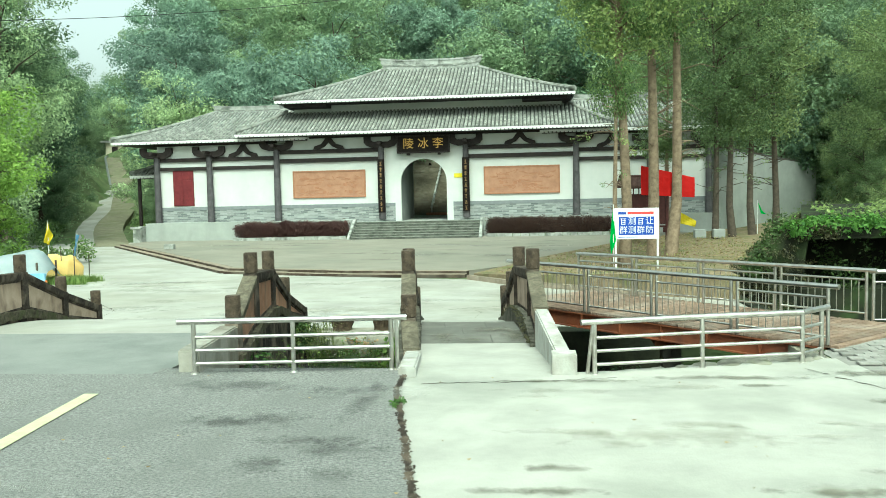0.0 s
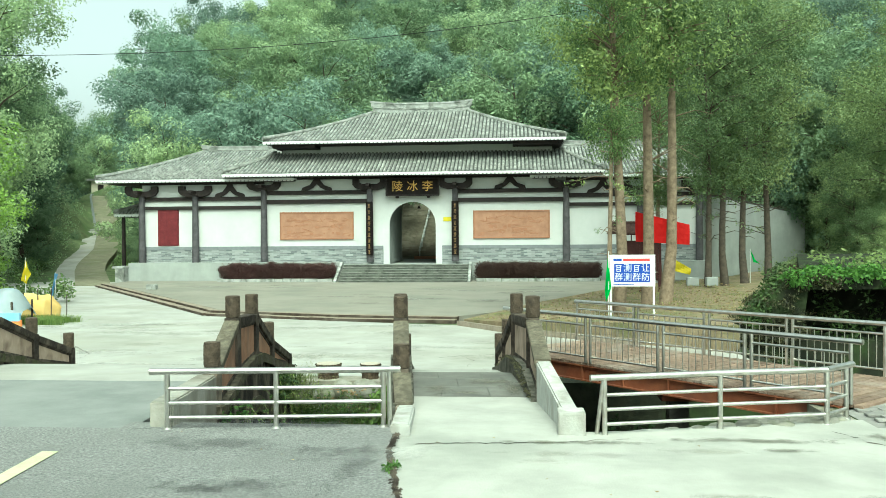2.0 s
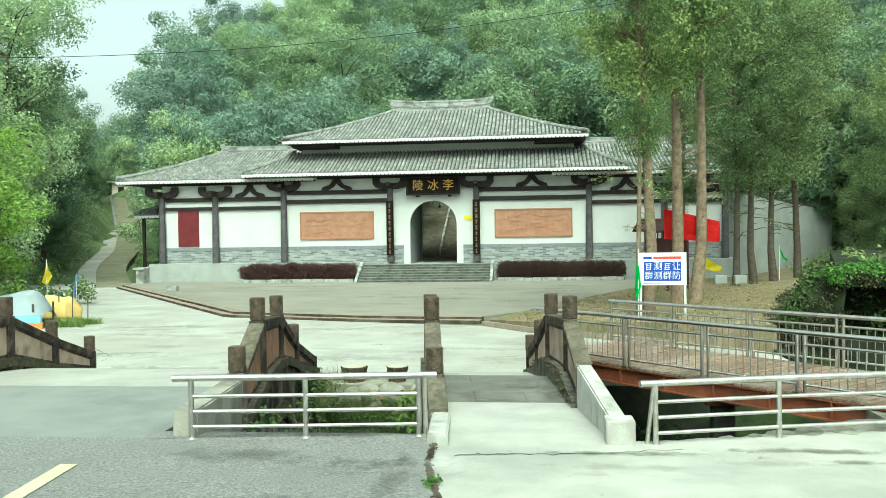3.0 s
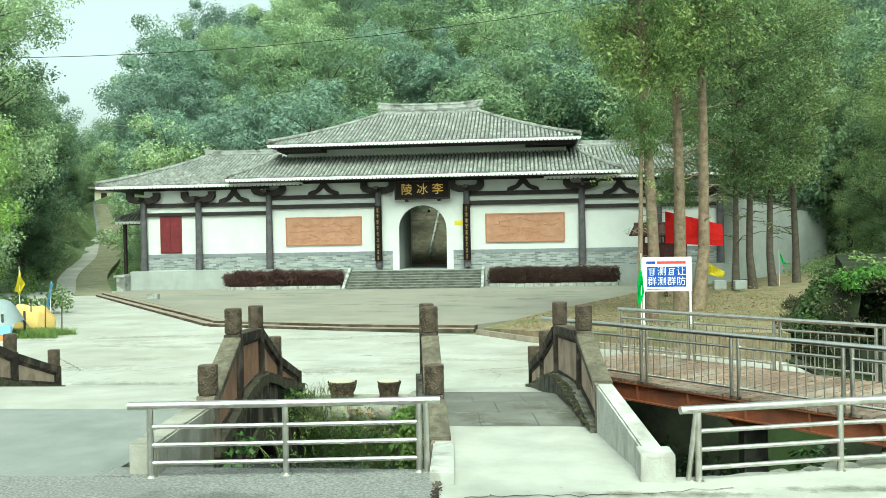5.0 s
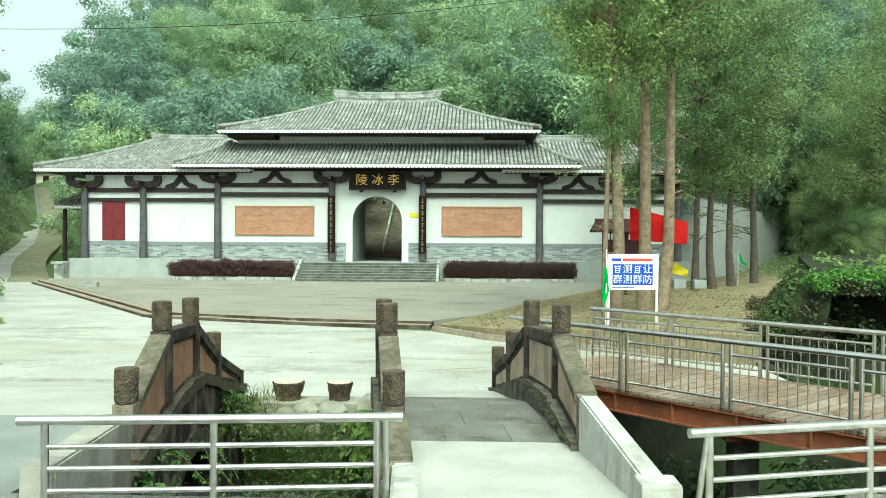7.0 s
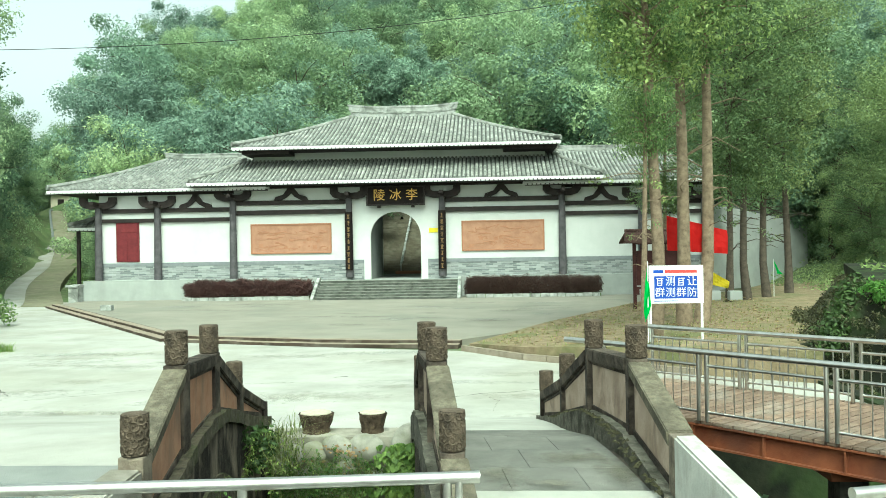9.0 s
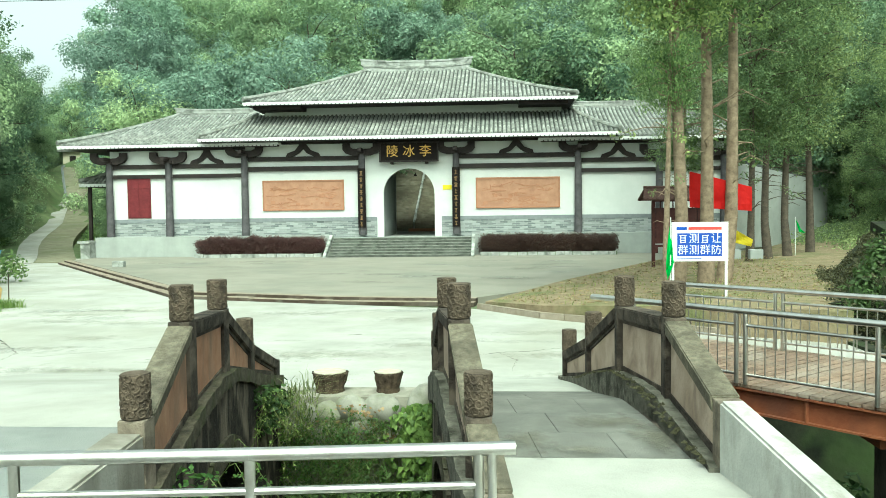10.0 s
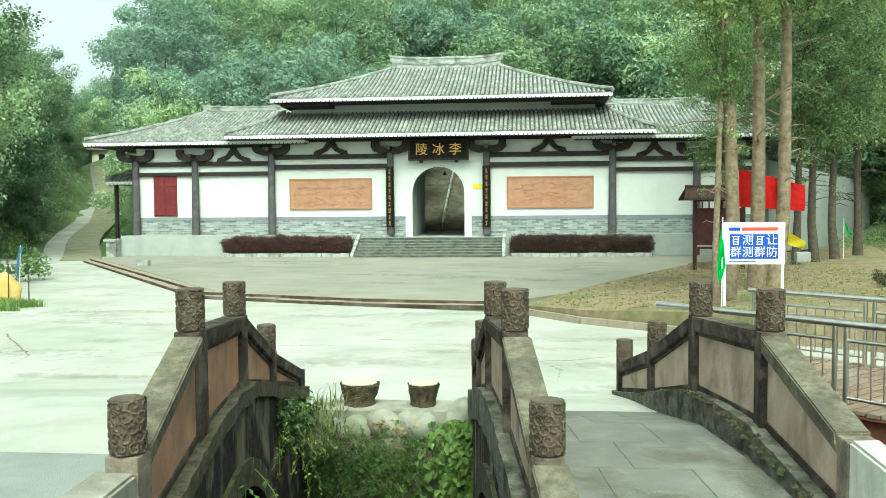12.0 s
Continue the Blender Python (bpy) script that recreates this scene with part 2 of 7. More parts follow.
# Far darker than the river boulders; stream stones and pier share it.
M_STREAMDARK = mat("stream_bed_dark", (0.02, 0.02, 0.017), (0.07, 0.068, 0.055), 5, 0.6, 0.5)
M_STUMP = mat("stump_bark", (0.022, 0.016, 0.011), (0.10, 0.074, 0.05), 9, 0.95, 0.9, fine=18, space="object")
M_STUMPTOP = mat("cut_stump_top", (0.344, 0.303, 0.238), (0.476, 0.435, 0.353), 8, 0.9, 0.3, space="object")
M_WATER = mat("dark_stream_water", (0.003, 0.004, 0.003), (0.008, 0.009, 0.007), 2, 0.45, 0.15, fine=5, spec=0.06)
M_BARK = mat("grey_brown_bark", (0.125, 0.093, 0.064), (0.28, 0.217, 0.153), 6, 0.95, 0.8, fine=22, space="object", rand=0.15)
M_BARKD = mat("dark_bark", (0.05, 0.042, 0.034), (0.11, 0.09, 0.07), 5, 0.95, 0.8, fine=20, space="object")
M_LEAFN = leaf_mat("fine_green_leaf", (0.115, 0.17, 0.065), (0.36, 0.45, 0.165), 0.5)
M_LEAFY = leaf_mat("yellow_green_leaf", (0.11, 0.22, 0.045), (0.29, 0.455, 0.115), 0.5)
# Both hill leaf colours are lightened, which puts the hillside's haze into them.
M_LEAFH = leaf_mat("hill_tree_leaf", (0.19, 0.27, 0.15), (0.345, 0.45, 0.25), 0.4, 0.45)
M_LEAFB = leaf_mat("blue_green_leaf", (0.145, 0.225, 0.168), (0.255, 0.36, 0.27), 0.38, 0.3)
M_LEAFS = leaf_mat("stream_side_leaf", (0.115, 0.168, 0.076), (0.25, 0.325, 0.137), 0.4, 0.35)
M_LEAFD = leaf_mat("dark_green_leaf", (0.07, 0.125, 0.075), (0.19, 0.28, 0.165), 0.3, 0.3)
M_VINE = leaf_mat("vine_leaf", (0.055, 0.11, 0.025), (0.16, 0.255, 0.062), 0.35)
M_GRASS = leaf_mat("grass_blade", (0.09, 0.12, 0.03), (0.26, 0.28, 0.10), 0.3)
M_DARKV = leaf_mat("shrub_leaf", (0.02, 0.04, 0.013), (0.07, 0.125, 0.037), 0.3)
M_DULLLEAF = leaf_mat("dull_brown_leaf", (0.02, 0.022, 0.011), (0.075, 0.078, 0.035), 0.15)
M_YELLINE = mat("yellow_road_paint", (0.42, 0.43, 0.265), (0.51, 0.52, 0.35), 6, 0.8, 0.3, fine=60)
M_SIGNW = mat("white_sign_sheet", (0.607, 0.631, 0.64), (0.656, 0.672, 0.672), 3, 0.5, 0.02)
M_SIGNB = mat("blue_sign_print", (0.008, 0.05, 0.30), (0.014, 0.07, 0.38), 3, 0.5, 0.0)
M_SIGNR = mat("red_sign_print", (0.55, 0.05, 0.05), (0.62, 0.07, 0.06), 3, 0.5, 0.0)
M_WHITEP = mat("white_painted_steel", (0.574, 0.599, 0.59), (0.656, 0.672, 0.656), 4, 0.4, 0.02)
M_RED = mat("red_cloth", (0.508, 0.00984, 0.0123), (0.607, 0.0164, 0.0164), 2.5, 0.7, 0.15, fine=8)
M_GREENF = mat("green_cloth", (0.0246, 0.451, 0.0656), (0.0492, 0.558, 0.107), 2.5, 0.7, 0.15, fine=8)
M_YELF = mat("yellow_cloth", (0.574, 0.476, 0.0246), (0.656, 0.558, 0.041), 2.5, 0.7, 0.15, fine=8)
M_KIOSK = mat("maroon_painted_wood", (0.03, 0.009, 0.009), (0.06, 0.018, 0.016), 4, 0.55, 0.15)
M_TARP = mat("pale_blue_tarp", (0.41, 0.508, 0.541), (0.541, 0.607, 0.623), 1.5, 0.5, 0.2, fine=5)
M_TARPB = mat("blue_tarp", (0.16, 0.36, 0.55), (0.26, 0.46, 0.62), 1.5, 0.5, 0.2, fine=5)
M_TARPO = mat("orange_tarp", (0.62, 0.18, 0.05), (0.75, 0.26, 0.08), 1.5, 0.5, 0.2, fine=5)
M_YELLOWF = mat("ochre_fabric_fence", (0.508, 0.344, 0.107), (0.615, 0.451, 0.18), 1.5, 0.8, 0.3, fine=6)
# Mossy rock with the bank's shade put into its very dark base colour.
M_BANK = mat("shade_dark_mossy_rock", (0.006, 0.008, 0.005), (0.03, 0.034, 0.02), 1.6, 0.95, 0.9, fine=9, stain=(0.04, 0.07, 0.02), stain_scale=0.8, stain_amount=0.7)
M_VINES = leaf_mat("bank_shrub_leaf", (0.04, 0.11, 0.02), (0.15, 0.30, 0.06), 0.4)
M_DRYLEAF = leaf_mat("dry_leaf", (0.16, 0.10, 0.05), (0.40, 0.29, 0.16), 0.2)
M_GRASSG = leaf_mat("green_grass_blade", (0.14, 0.21, 0.05), (0.36, 0.44, 0.13), 0.4)
M_KROOF = mat("brown_kiosk_tile", (0.045, 0.024, 0.02), (0.09, 0.052, 0.043), 5, 0.8, 0.3)
M_CREAM = mat("cream_plaster", (0.55, 0.52, 0.40), (0.66, 0.62, 0.48), 1, 0.9, 0.1)


def stain_mat(name, colour, amount):
    """A soft-edged stain that fades into what it lies on, ragged by noise."""
    m, n, l, b = nodes_of(name)
    b.inputs["Base Color"].default_value, b.inputs["Roughness"].default_value = (*colour, 1), 0.85
    b.inputs["Specular IOR Level"].default_value = 0.2
    ln = n.new("ShaderNodeVectorMath")
    ln.operation = 'LENGTH'
    l.new(n.new("ShaderNodeTexCoord").outputs["Object"], ln.inputs[0])
    tn_ = n.new("ShaderNodeTexNoise")
    tn_.inputs["Scale"].default_value, tn_.inputs["Detail"].default_value, tn_.inputs["Roughness"].default_value = 3.2, 8, 0.7
    l.new(n.new("ShaderNodeNewGeometry").outputs["Position"], tn_.inputs["Vector"])
    ma = n.new("ShaderNodeMath")
    ma.operation = 'MULTIPLY_ADD'
    ma.inputs[1].default_value = 2.6
    l.new(tn_.outputs["Fac"], ma.inputs[0])
    l.new(ln.outputs["Value"], ma.inputs[2])
    mr = n.new("ShaderNodeMapRange")
    mr.inputs["From Min"].default_value, mr.inputs["From Max"].default_value = 1.35, 1.95
    mr.inputs["To Min"].default_value, mr.inputs["To Max"].default_value = amount, 0.0
    l.new(ma.outputs[0], mr.inputs["Value"])
    mx = n.new("ShaderNodeMixShader")
    l.new(mr.outputs["Result"], mx.inputs["Fac"])
    l.new(n.new("ShaderNodeBsdfTransparent").outputs[0], mx.inputs[1])
    l.new(b.outputs[0], mx.inputs[2])
    l.new(mx.outputs[0], n["Material Output"].inputs["Surface"])
    return m


M_DAMP = stain_mat("damp_concrete", (0.15, 0.145, 0.11), 0.6)
M_DIRT = stain_mat("olive_dirt_film", (0.25, 0.235, 0.175), 0.26)
M_TAR = stain_mat("dark_asphalt_wear", (0.09, 0.092, 0.09), 0.4)
M_DUST = stain_mat("pale_dust_film", (0.38, 0.385, 0.355), 0.32)
M_STEPT = mat("pale_tread_stone", (0.139, 0.148, 0.127), (0.246, 0.254, 0.23), 3, 0.9, 0.5, stain=(0.082, 0.0902, 0.0738), stain_scale=1.6, stain_amount=0.7)
M_CABLE = mat("black_cable", (0.02, 0.02, 0.02), (0.03, 0.03, 0.03), 5, 0.6, 0.0)


# ---- mesh helpers ----
def box(bm, x0, x1, y0, y1, z0, z1, bevel=0.0, m=None):
    r = bmesh.ops.create_cube(bm, size=1)
    vs = r["verts"]
    bmesh.ops.scale(bm, vec=(x1 - x0, y1 - y0, z1 - z0), verts=vs)
    bmesh.ops.translate(bm, vec=((x0 + x1) / 2, (y0 + y1) / 2, (z0 + z1) / 2), verts=vs)
    if bevel:
        es = list({e for v in vs for e in v.link_edges})
        q = bmesh.ops.bevel(bm, geom=es, offset=bevel, segments=2, affect='EDGES', profile=0.6)
        vs = list({v for f in q["faces"] for v in f.verts} | {v for v in vs if v.is_valid})
    if m is not None:
        bmesh.ops.transform(bm, matrix=m, verts=vs)
    return vs


def tube(bm, p, q, r0, r1=None, n=10, caps=True):
    p, q = Vector(p), Vector(q)
    r1 = r0 if r1 is None else r1
    d = q - p
    m = Matrix.Translation((p + q) / 2) @ d.to_track_quat("Z", "Y").to_matrix().to_4x4()
    return bmesh.ops.create_cone(bm, cap_ends=caps, segments=n, radius1=r0, radius2=r1, depth=d.length, matrix=m)["verts"]


def prism(bm, poly, offset):
    """A closed polygon (3D points in one plane) pushed along offset."""
    a = [bm.verts.new(p) for p in poly]
    b = [bm.verts.new(Vector(p) + Vector(offset)) for p in poly]
    n = len(a)
    bm.faces.new(a)
    bm.faces.new(b[::-1])
    for i in range(n):
        bm.faces.new((a[i], b[i], b[(i + 1) % n], a[(i + 1) % n]))


def link(name, bm, material, smooth=False):
    bmesh.ops.recalc_face_normals(bm, faces=bm.faces)
    me = bpy.data.meshes.new(name)
    bm.to_mesh(me)
    bm.free()
    me.materials.append(material)
    if smooth:
        for p in me.polygons:
            p.use_smooth = len(p.vertices) <= 4      # end caps stay flat
        me.set_sharp_from_angle(angle=radians(50))
    return new(name, me)


def part(name, bm, material, parent, label="", smooth=False):
    ob = link(name, bm, material, smooth)
    ob.parent = parent
    if label:
        ob["label"] = label
    return ob


def thing(name, label, category, at=(0, 0, 0), group="", kind=""):
    ob = new(name)
    ob.empty_display_size = 0.2
    ob.location = at
    return tagged(ob, label, category, group, kind)


def structure(name, bm, material, label, category="", smooth=False):
    return tagged(link(name, bm, material, smooth), label, category, "", "structure")


def boxpart(name, parent, material, *dims, bevel=0.0, label="", m=None):
    bm = bmesh.new()
    box(bm, *dims, bevel=bevel, m=m)
    return part(name, bm, material, parent, label)


def raw(name, verts, faces, material):
    me = bpy.data.meshes.new(name)
    me.from_pydata([tuple(v) for v in verts], [], faces)
    me.materials.append(material)
    return me


def leaves(rng, centres, radii, per, size, droop=0.2, narrow=0.5, shell=0.25, scatter=0.42):
    """Verts and faces of many small two-triangle leaves scattered in clumps."""
    c = np.repeat(np.asarray(centres, float), per, 0)
    r = np.repeat(np.asarray(radii, float), per, 0)
    k = len(c)
    d = rng.normal(size=(k, 3))
    d /= np.linalg.norm(d, axis=1)[:, None]
    p = c + d * (r * rng.uniform(shell, 1.0, k) ** 0.6)[:, None] * np.array([1, 1, 0.75]) + rng.normal(size=(k, 3)) * (r * 0.17)[:, None]
    n = d * 0.8 + rng.normal(size=(k, 3)) * scatter + np.array([0, 0, 0.35])
    a = np.cross(n, rng.normal(size=(k, 3)))
    a[:, 2] -= droop * 0.5
    a /= np.linalg.norm(a, axis=1)[:, None]
    b = np.cross(n, a)
    b /= np.linalg.norm(b, axis=1)[:, None]
    s = size * rng.uniform(0.6, 1.3, k)[:, None]
    v = np.stack([p, p + a * s * 0.5 + b * s * narrow * 0.5, p + a * s, p + a * s * 0.5 - b * s * narrow * 0.5], 1).reshape(-1, 3)
    f = np.arange(4 * k).reshape(-1, 4)
    return v, [tuple(q) for q in f.tolist()]


# ---- ground ----
ZP = -0.78      # plaza
ZR = -0.97      # far road
CX = 1.2        # middle of the building


def bank(x):
    return -48.78 if x < 12.4 else -45.7


def far_bank(x):
    return -40.35 if x < 14.5 else -33.02


def near_z(y):
    return max(0.0, min(-49.0 - y, 28.0)) * 0.028


def path_x(y):
    return float(np.interp(y, [-4, 0, 4, 8, 12, 16, 20, 25, 31, 37, 44, 50, 58], [-21.0, -23.0, -25.2, -27.4, -29.4, -31.1, -32.6, -34.6, -37.5, -40.4, -43.4, -46.8, -51.3]))


def path_z(y):
    if y < -2:
        return ZR + 0.02
    return float(np.interp(y, [-2, 3, 13, 25, 37, 44, 58], [-0.95, -0.9, -0.4, 0.8, 2.35, 3.4, 8.0]))


def ground_z(x, y):
    if y <= bank(x):
        return near_z(y) - 0.03
    if y < far_bank(x):
        return -2.75
    z = ZR - 0.03
    wob = 2.2 * noise.noise((x * 0.05, y * 0.05, 3)) + 0.5 * noise.noise((x * 0.2, y * 0.2, 7))
    behind = max(0.0, y - 17) * 0.52
    cap = float(np.interp(x, [-80, -68, -62, -54, -46, -38, -30, -22, -15], [0, 3, 6, 9, 13.5, 19, 30, 46, 60]))
    behind = min(behind, cap)
    side = max(0.0, -30 - x) * 0.10 + max(0.0, x - 27) * 0.25 * min(1, max(0, (y + 38) / 20))
    h = z + max(behind, min(side, 14)) + wob * min(1, max(behind, side) / 6)
    lane = abs(x - path_x(y))
    if y > -6 and y < 60 and lane < 7:
        k = min(1, max(0, (lane - 2.5) / 4.5))
        h = (path_z(y) - 0.05) * (1 - k) + h * k
    if abs(x - CX) < 6 and 12 < y < 50:
        k = min(1, max(0, (abs(x - CX) - 3) / 3))
        h = (-0.7 + 0.42 * max(0, y - 15)) * (1 - k) + h * k
    if -19 < x < 23 and -1 < y < 14:
        h = z
    return h


xs = [-900, -400, -200, -130] + list(np.arange(-100, -30, 3.0)) + list(np.arange(-30, 12.3, 1.5)) + [12.35, 12.45] + [13.4, 14.45, 14.55] + list(np.arange(15.5, 30, 1.5)) + list(np.arange(30, 100, 3.0)) + [130, 200, 400, 900]
ys = [-900, -300, -120, -90, -76, -68, -60, -56, -53, -51, -50, -49, -48.80, -48.76, -47, -45.72, -45.68, -43.5, -40.38, -40.32, -39, -36, -33.05, -32.98, -30, -27, -24, -20, -16, -12, -8, -4, -1, 2, 6, 10, 13] + list(np.arange(15, 70, 2.5)) + list(np.arange(70, 130, 5)) + [150, 200, 400, 900]
gv = [(x, y, ground_z(x, y)) for y in ys for x in xs]
nx = len(xs)
gf = [(j * nx + i, j * nx + i + 1, (j + 1) * nx + i + 1, (j + 1) * nx + i) for j in range(len(ys) - 1) for i in range(nx - 1)]
tagged(new("ground", raw("ground", gv, gf, M_EARTH)), "earth and leaf litter ground with a wooded hillside", "ground", "", "structure")


def sheet(name, poly, zf, material, label, category, thick=0.25, cuts=1):
    """A slab with a flat or sloping top over a polygon in plan."""
    bm = bmesh.new()
    prism(bm, [(x, y, zf(x, y)) for x, y in poly], (0, 0, -thick))
    return structure(name, bm, material, label, category)


slope = lambda x, y: near_z(y)
sheet("road", [(-60, -49), (4.0, -49), (6.97, -49), (7.0, -49.9), (-60, -49.9)], lambda x, y: 0.03, M_ASPHALT2, "grey worn asphalt road beside a stream", "road")
bm = bmesh.new()
for (xa, xb, ya, yb, xa2, xb2) in ((-60, 7.0, -49.9, -77, -60, 12.1),):
    prism(bm, [(xa, ya, near_z(ya) + 0.03), (xb, ya, near_z(ya) + 0.03), (xb2, yb, near_z(yb) + 0.03), (xa2, yb, near_z(yb) + 0.03)], (0, 0, -0.3))
structure("road_near", bm, M_ASPHALT2, "grey worn asphalt road with a yellow line", "road")
bm = bmesh.new()
prism(bm, [(7.05, -49.0, 0), (12.6, -48.3, -0.02), (12.6, -49.0, 0)], (0, 0, -0.3))
prism(bm, [(6.96, -49.0, 0.004), (60, -49.0, 0.004), (60, -77, near_z(-77)), (12.1, -77, near_z(-77)), (7.0, -49.9, near_z(-49.9))], (0, 0, -0.3))
structure("pavement", bm, M_CONC, "pale worn concrete apron by the road", "pavement")
sheet("road_patch", [(4.25, -49.02), (6.96, -49.02), (6.99, -49.9), (12.05, -76.9), (5.6, -76.9), *[(4.2 + 0.5 * min(1, max(0, (-50.3 - y) / 3)) + 0.16 * noise.noise((y * 1.7, 0, 5)) + 0.07 * noise.noise((y * 6, 0, 8)), y) for y in np.arange(-62, -49.1, 0.12)]], lambda x, y: near_z(y) + 0.035, M_ASPHALT2, "darker coarse asphalt patch of the road", "road", thick=0.006)
sheet("yellow_line", [(3.47, -50.25), (3.64, -50.25), (4.32, -55.0), (4.15, -55.0)], lambda x, y: near_z(y) + 0.042, M_YELLINE, "faded yellow painted road line", "road marking", thick=0.004)

sheet("road_edge", [(3.7, -49.03), (6.96, -49.03), (6.96, -48.7), (3.7, -48.7)], lambda x, y: 0.038, M_ASPHALT2, "coarse asphalt edge at the stream rail", "road", thick=0.2)
sheet("apron_edge", [(9.06, -49.02), (12.45, -49.02), (12.45, -47.95), *[(x, -48.78 + (x - 9.1) * 0.25 + 0.09 * noise.noise((x * 3.1, 4, 1)) + 0.04 * noise.noise((x * 9, 2, 1))) for x in np.arange(12.3, 9.05, -0.12)]], lambda x, y: -0.002, M_CONC, "pale concrete edge of the apron", "pavement", thick=0.2)
# far road, plaza and the lane up the hill
sheet("far_road", [(-60, -40.3), (14.4, -40.3), (14.4, -35), (9.3, -31.4), (8.0, -30.5), (6.3, -28.3), (2, -27), (-4.5, -24.6), (-19.6, -4.0), (-20, 2), (-27, 2), (-40, -10)], lambda x, y: ZR, M_CONC2, "pale worn concrete forecourt road", "road")
sheet("plaza", [(-18.9, -4.2), (-4.05, -24.1), (1.5, -26.0), (6.1, -26.8), (9.0, -23.2), (13.4, -16.9), (20.8, -7.4), (24, -1), (24, 2), (-18.9, 2)], lambda x, y: ZP, M_PLAZA, "grey stone plaza before the gate building", "pavement")
lift = lambda y: float(np.interp(y, [-4, 4, 14], [0.03, 0.2, 0.42]))


def lane_strip(name, ya, yb, left, right, up, material, label):
    """A ribbon of the lane between two offsets from its middle."""
    bm = bmesh.new()
    rows = []
    for y in np.arange(ya, yb + 0.01, 0.75):
        a, b, z = path_x(y) + left, path_x(y) + right, path_z(y) + lift(y) + up
        a += 0.1 * noise.noise((y * 0.6, left, 1))
        rows.append([bm.verts.new(p) for p in ((a, y, z), (b, y, z), (b, y, z - 0.8), (a, y, z - 0.8))])
    for r, q in zip(rows, rows[1:]):
        for k in range(4):
            bm.faces.new((r[k], r[(k + 1) % 4], q[(k + 1) % 4], q[k]))
    bm.faces.new(rows[0])
    bm.faces.new(rows[-1][::-1])
    return structure(name, bm, material, label, "road")


lane_strip("lane", -4, 41, -2.1, -0.55, 0.0, M_CONC2, "pale concrete strip of the lane climbing the hill")
lane_strip("lane_verge", -3.4, 41, -0.55, 2.1, -0.02, M_LANEGRASS, "mossy brown-green worn half of the lane")
lane_strip("lane_upper", 41, 60, -1.3, 2.6, 0.06, M_LANEGRASS, "steep mossy upper lane towards the hill house")
bm = bmesh.new()
prism(bm, [(path_x(41) - 4.2, 40.8, path_z(41) + 0.55), (path_x(41) + 1.6, 39.6, path_z(40) + 0.48), (path_x(41) + 1.9, 41.2, path_z(41) + 0.52), (path_x(41) - 4.0, 42.6, path_z(41) + 0.72)], (0, 0, -0.8))
structure("lane_turning", bm, M_CONC2, "pale concrete turning place at the bend of the lane", "road")
bm = bmesh.new()
for y in np.arange(41.5, 59, 1.2):
    p, q = [(path_x(v) - 1.4, v, path_z(v) + lift(v) + 0.2) for v in (y, y + 1.2)]
    tube(bm, p, q, 0.16, 0.16, 6)
structure("lane_kerb", bm, M_STONEBAND, "low stone kerb along the upper lane", "kerb")
sheet("grass_verge", [(6.45, -28.1), (8.1, -30.4), (9.3, -31.3), (12, -33.5), (14.4, -35), (14.4, -33), (15.5, -33), (17.5, -28), (20, -23.5), (30, -23), (30, 2), (24.2, -1), (20.9, -7.5), (13.5, -17), (9.1, -23.3)], lambda x, y: -0.80 + min(0.55, 0.08 * max(0, x - 6)), M_LITTER, "grass verge with dry leaf litter under trees", "ground", thick=1.2)


# ---- stream channel ----
bm = bmesh.new()
box(bm, -60, 60, -48.3, -33.0, -2.74, -2.66)
structure("water", bm, M_WATER, "dark shallow stream water", "water")
bm = bmesh.new()
box(bm, 3.6, 7.2, -48.95, -48.7, -2.9, -0.04)
for k in range(14):
    box(bm, 8.95 + k * 0.25, 9.2 + k * 0.25, -49.0, -48.82 + k * 0.0625, -2.9, -0.06)
box(bm, 12.2, 12.5, -48.1, -45.6, -2.9, -0.04)
box(bm, 12.5, 60, -45.9, -45.6, -2.9, -0.04)
structure("wall_near_bank", bm, M_MORTAR, "rough stone bank wall of the stream", "wall")
bm = bmesh.new()
box(bm, -60, 7.2, -40.42, -39.7, -2.9, -0.9)
far_wall = structure("wall_far_bank", bm, M_MORTAR, "mossy boulder retaining wall of the stream", "wall")


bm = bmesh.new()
# Shade under the footbridge is carried by this wall's dark colour.
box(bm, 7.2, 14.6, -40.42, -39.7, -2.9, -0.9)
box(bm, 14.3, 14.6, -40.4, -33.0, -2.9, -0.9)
structure("wall_shaded_bank", bm, M_BANK, "mossy bank wall under the timber footbridge, coloured dark for shade", "wall")


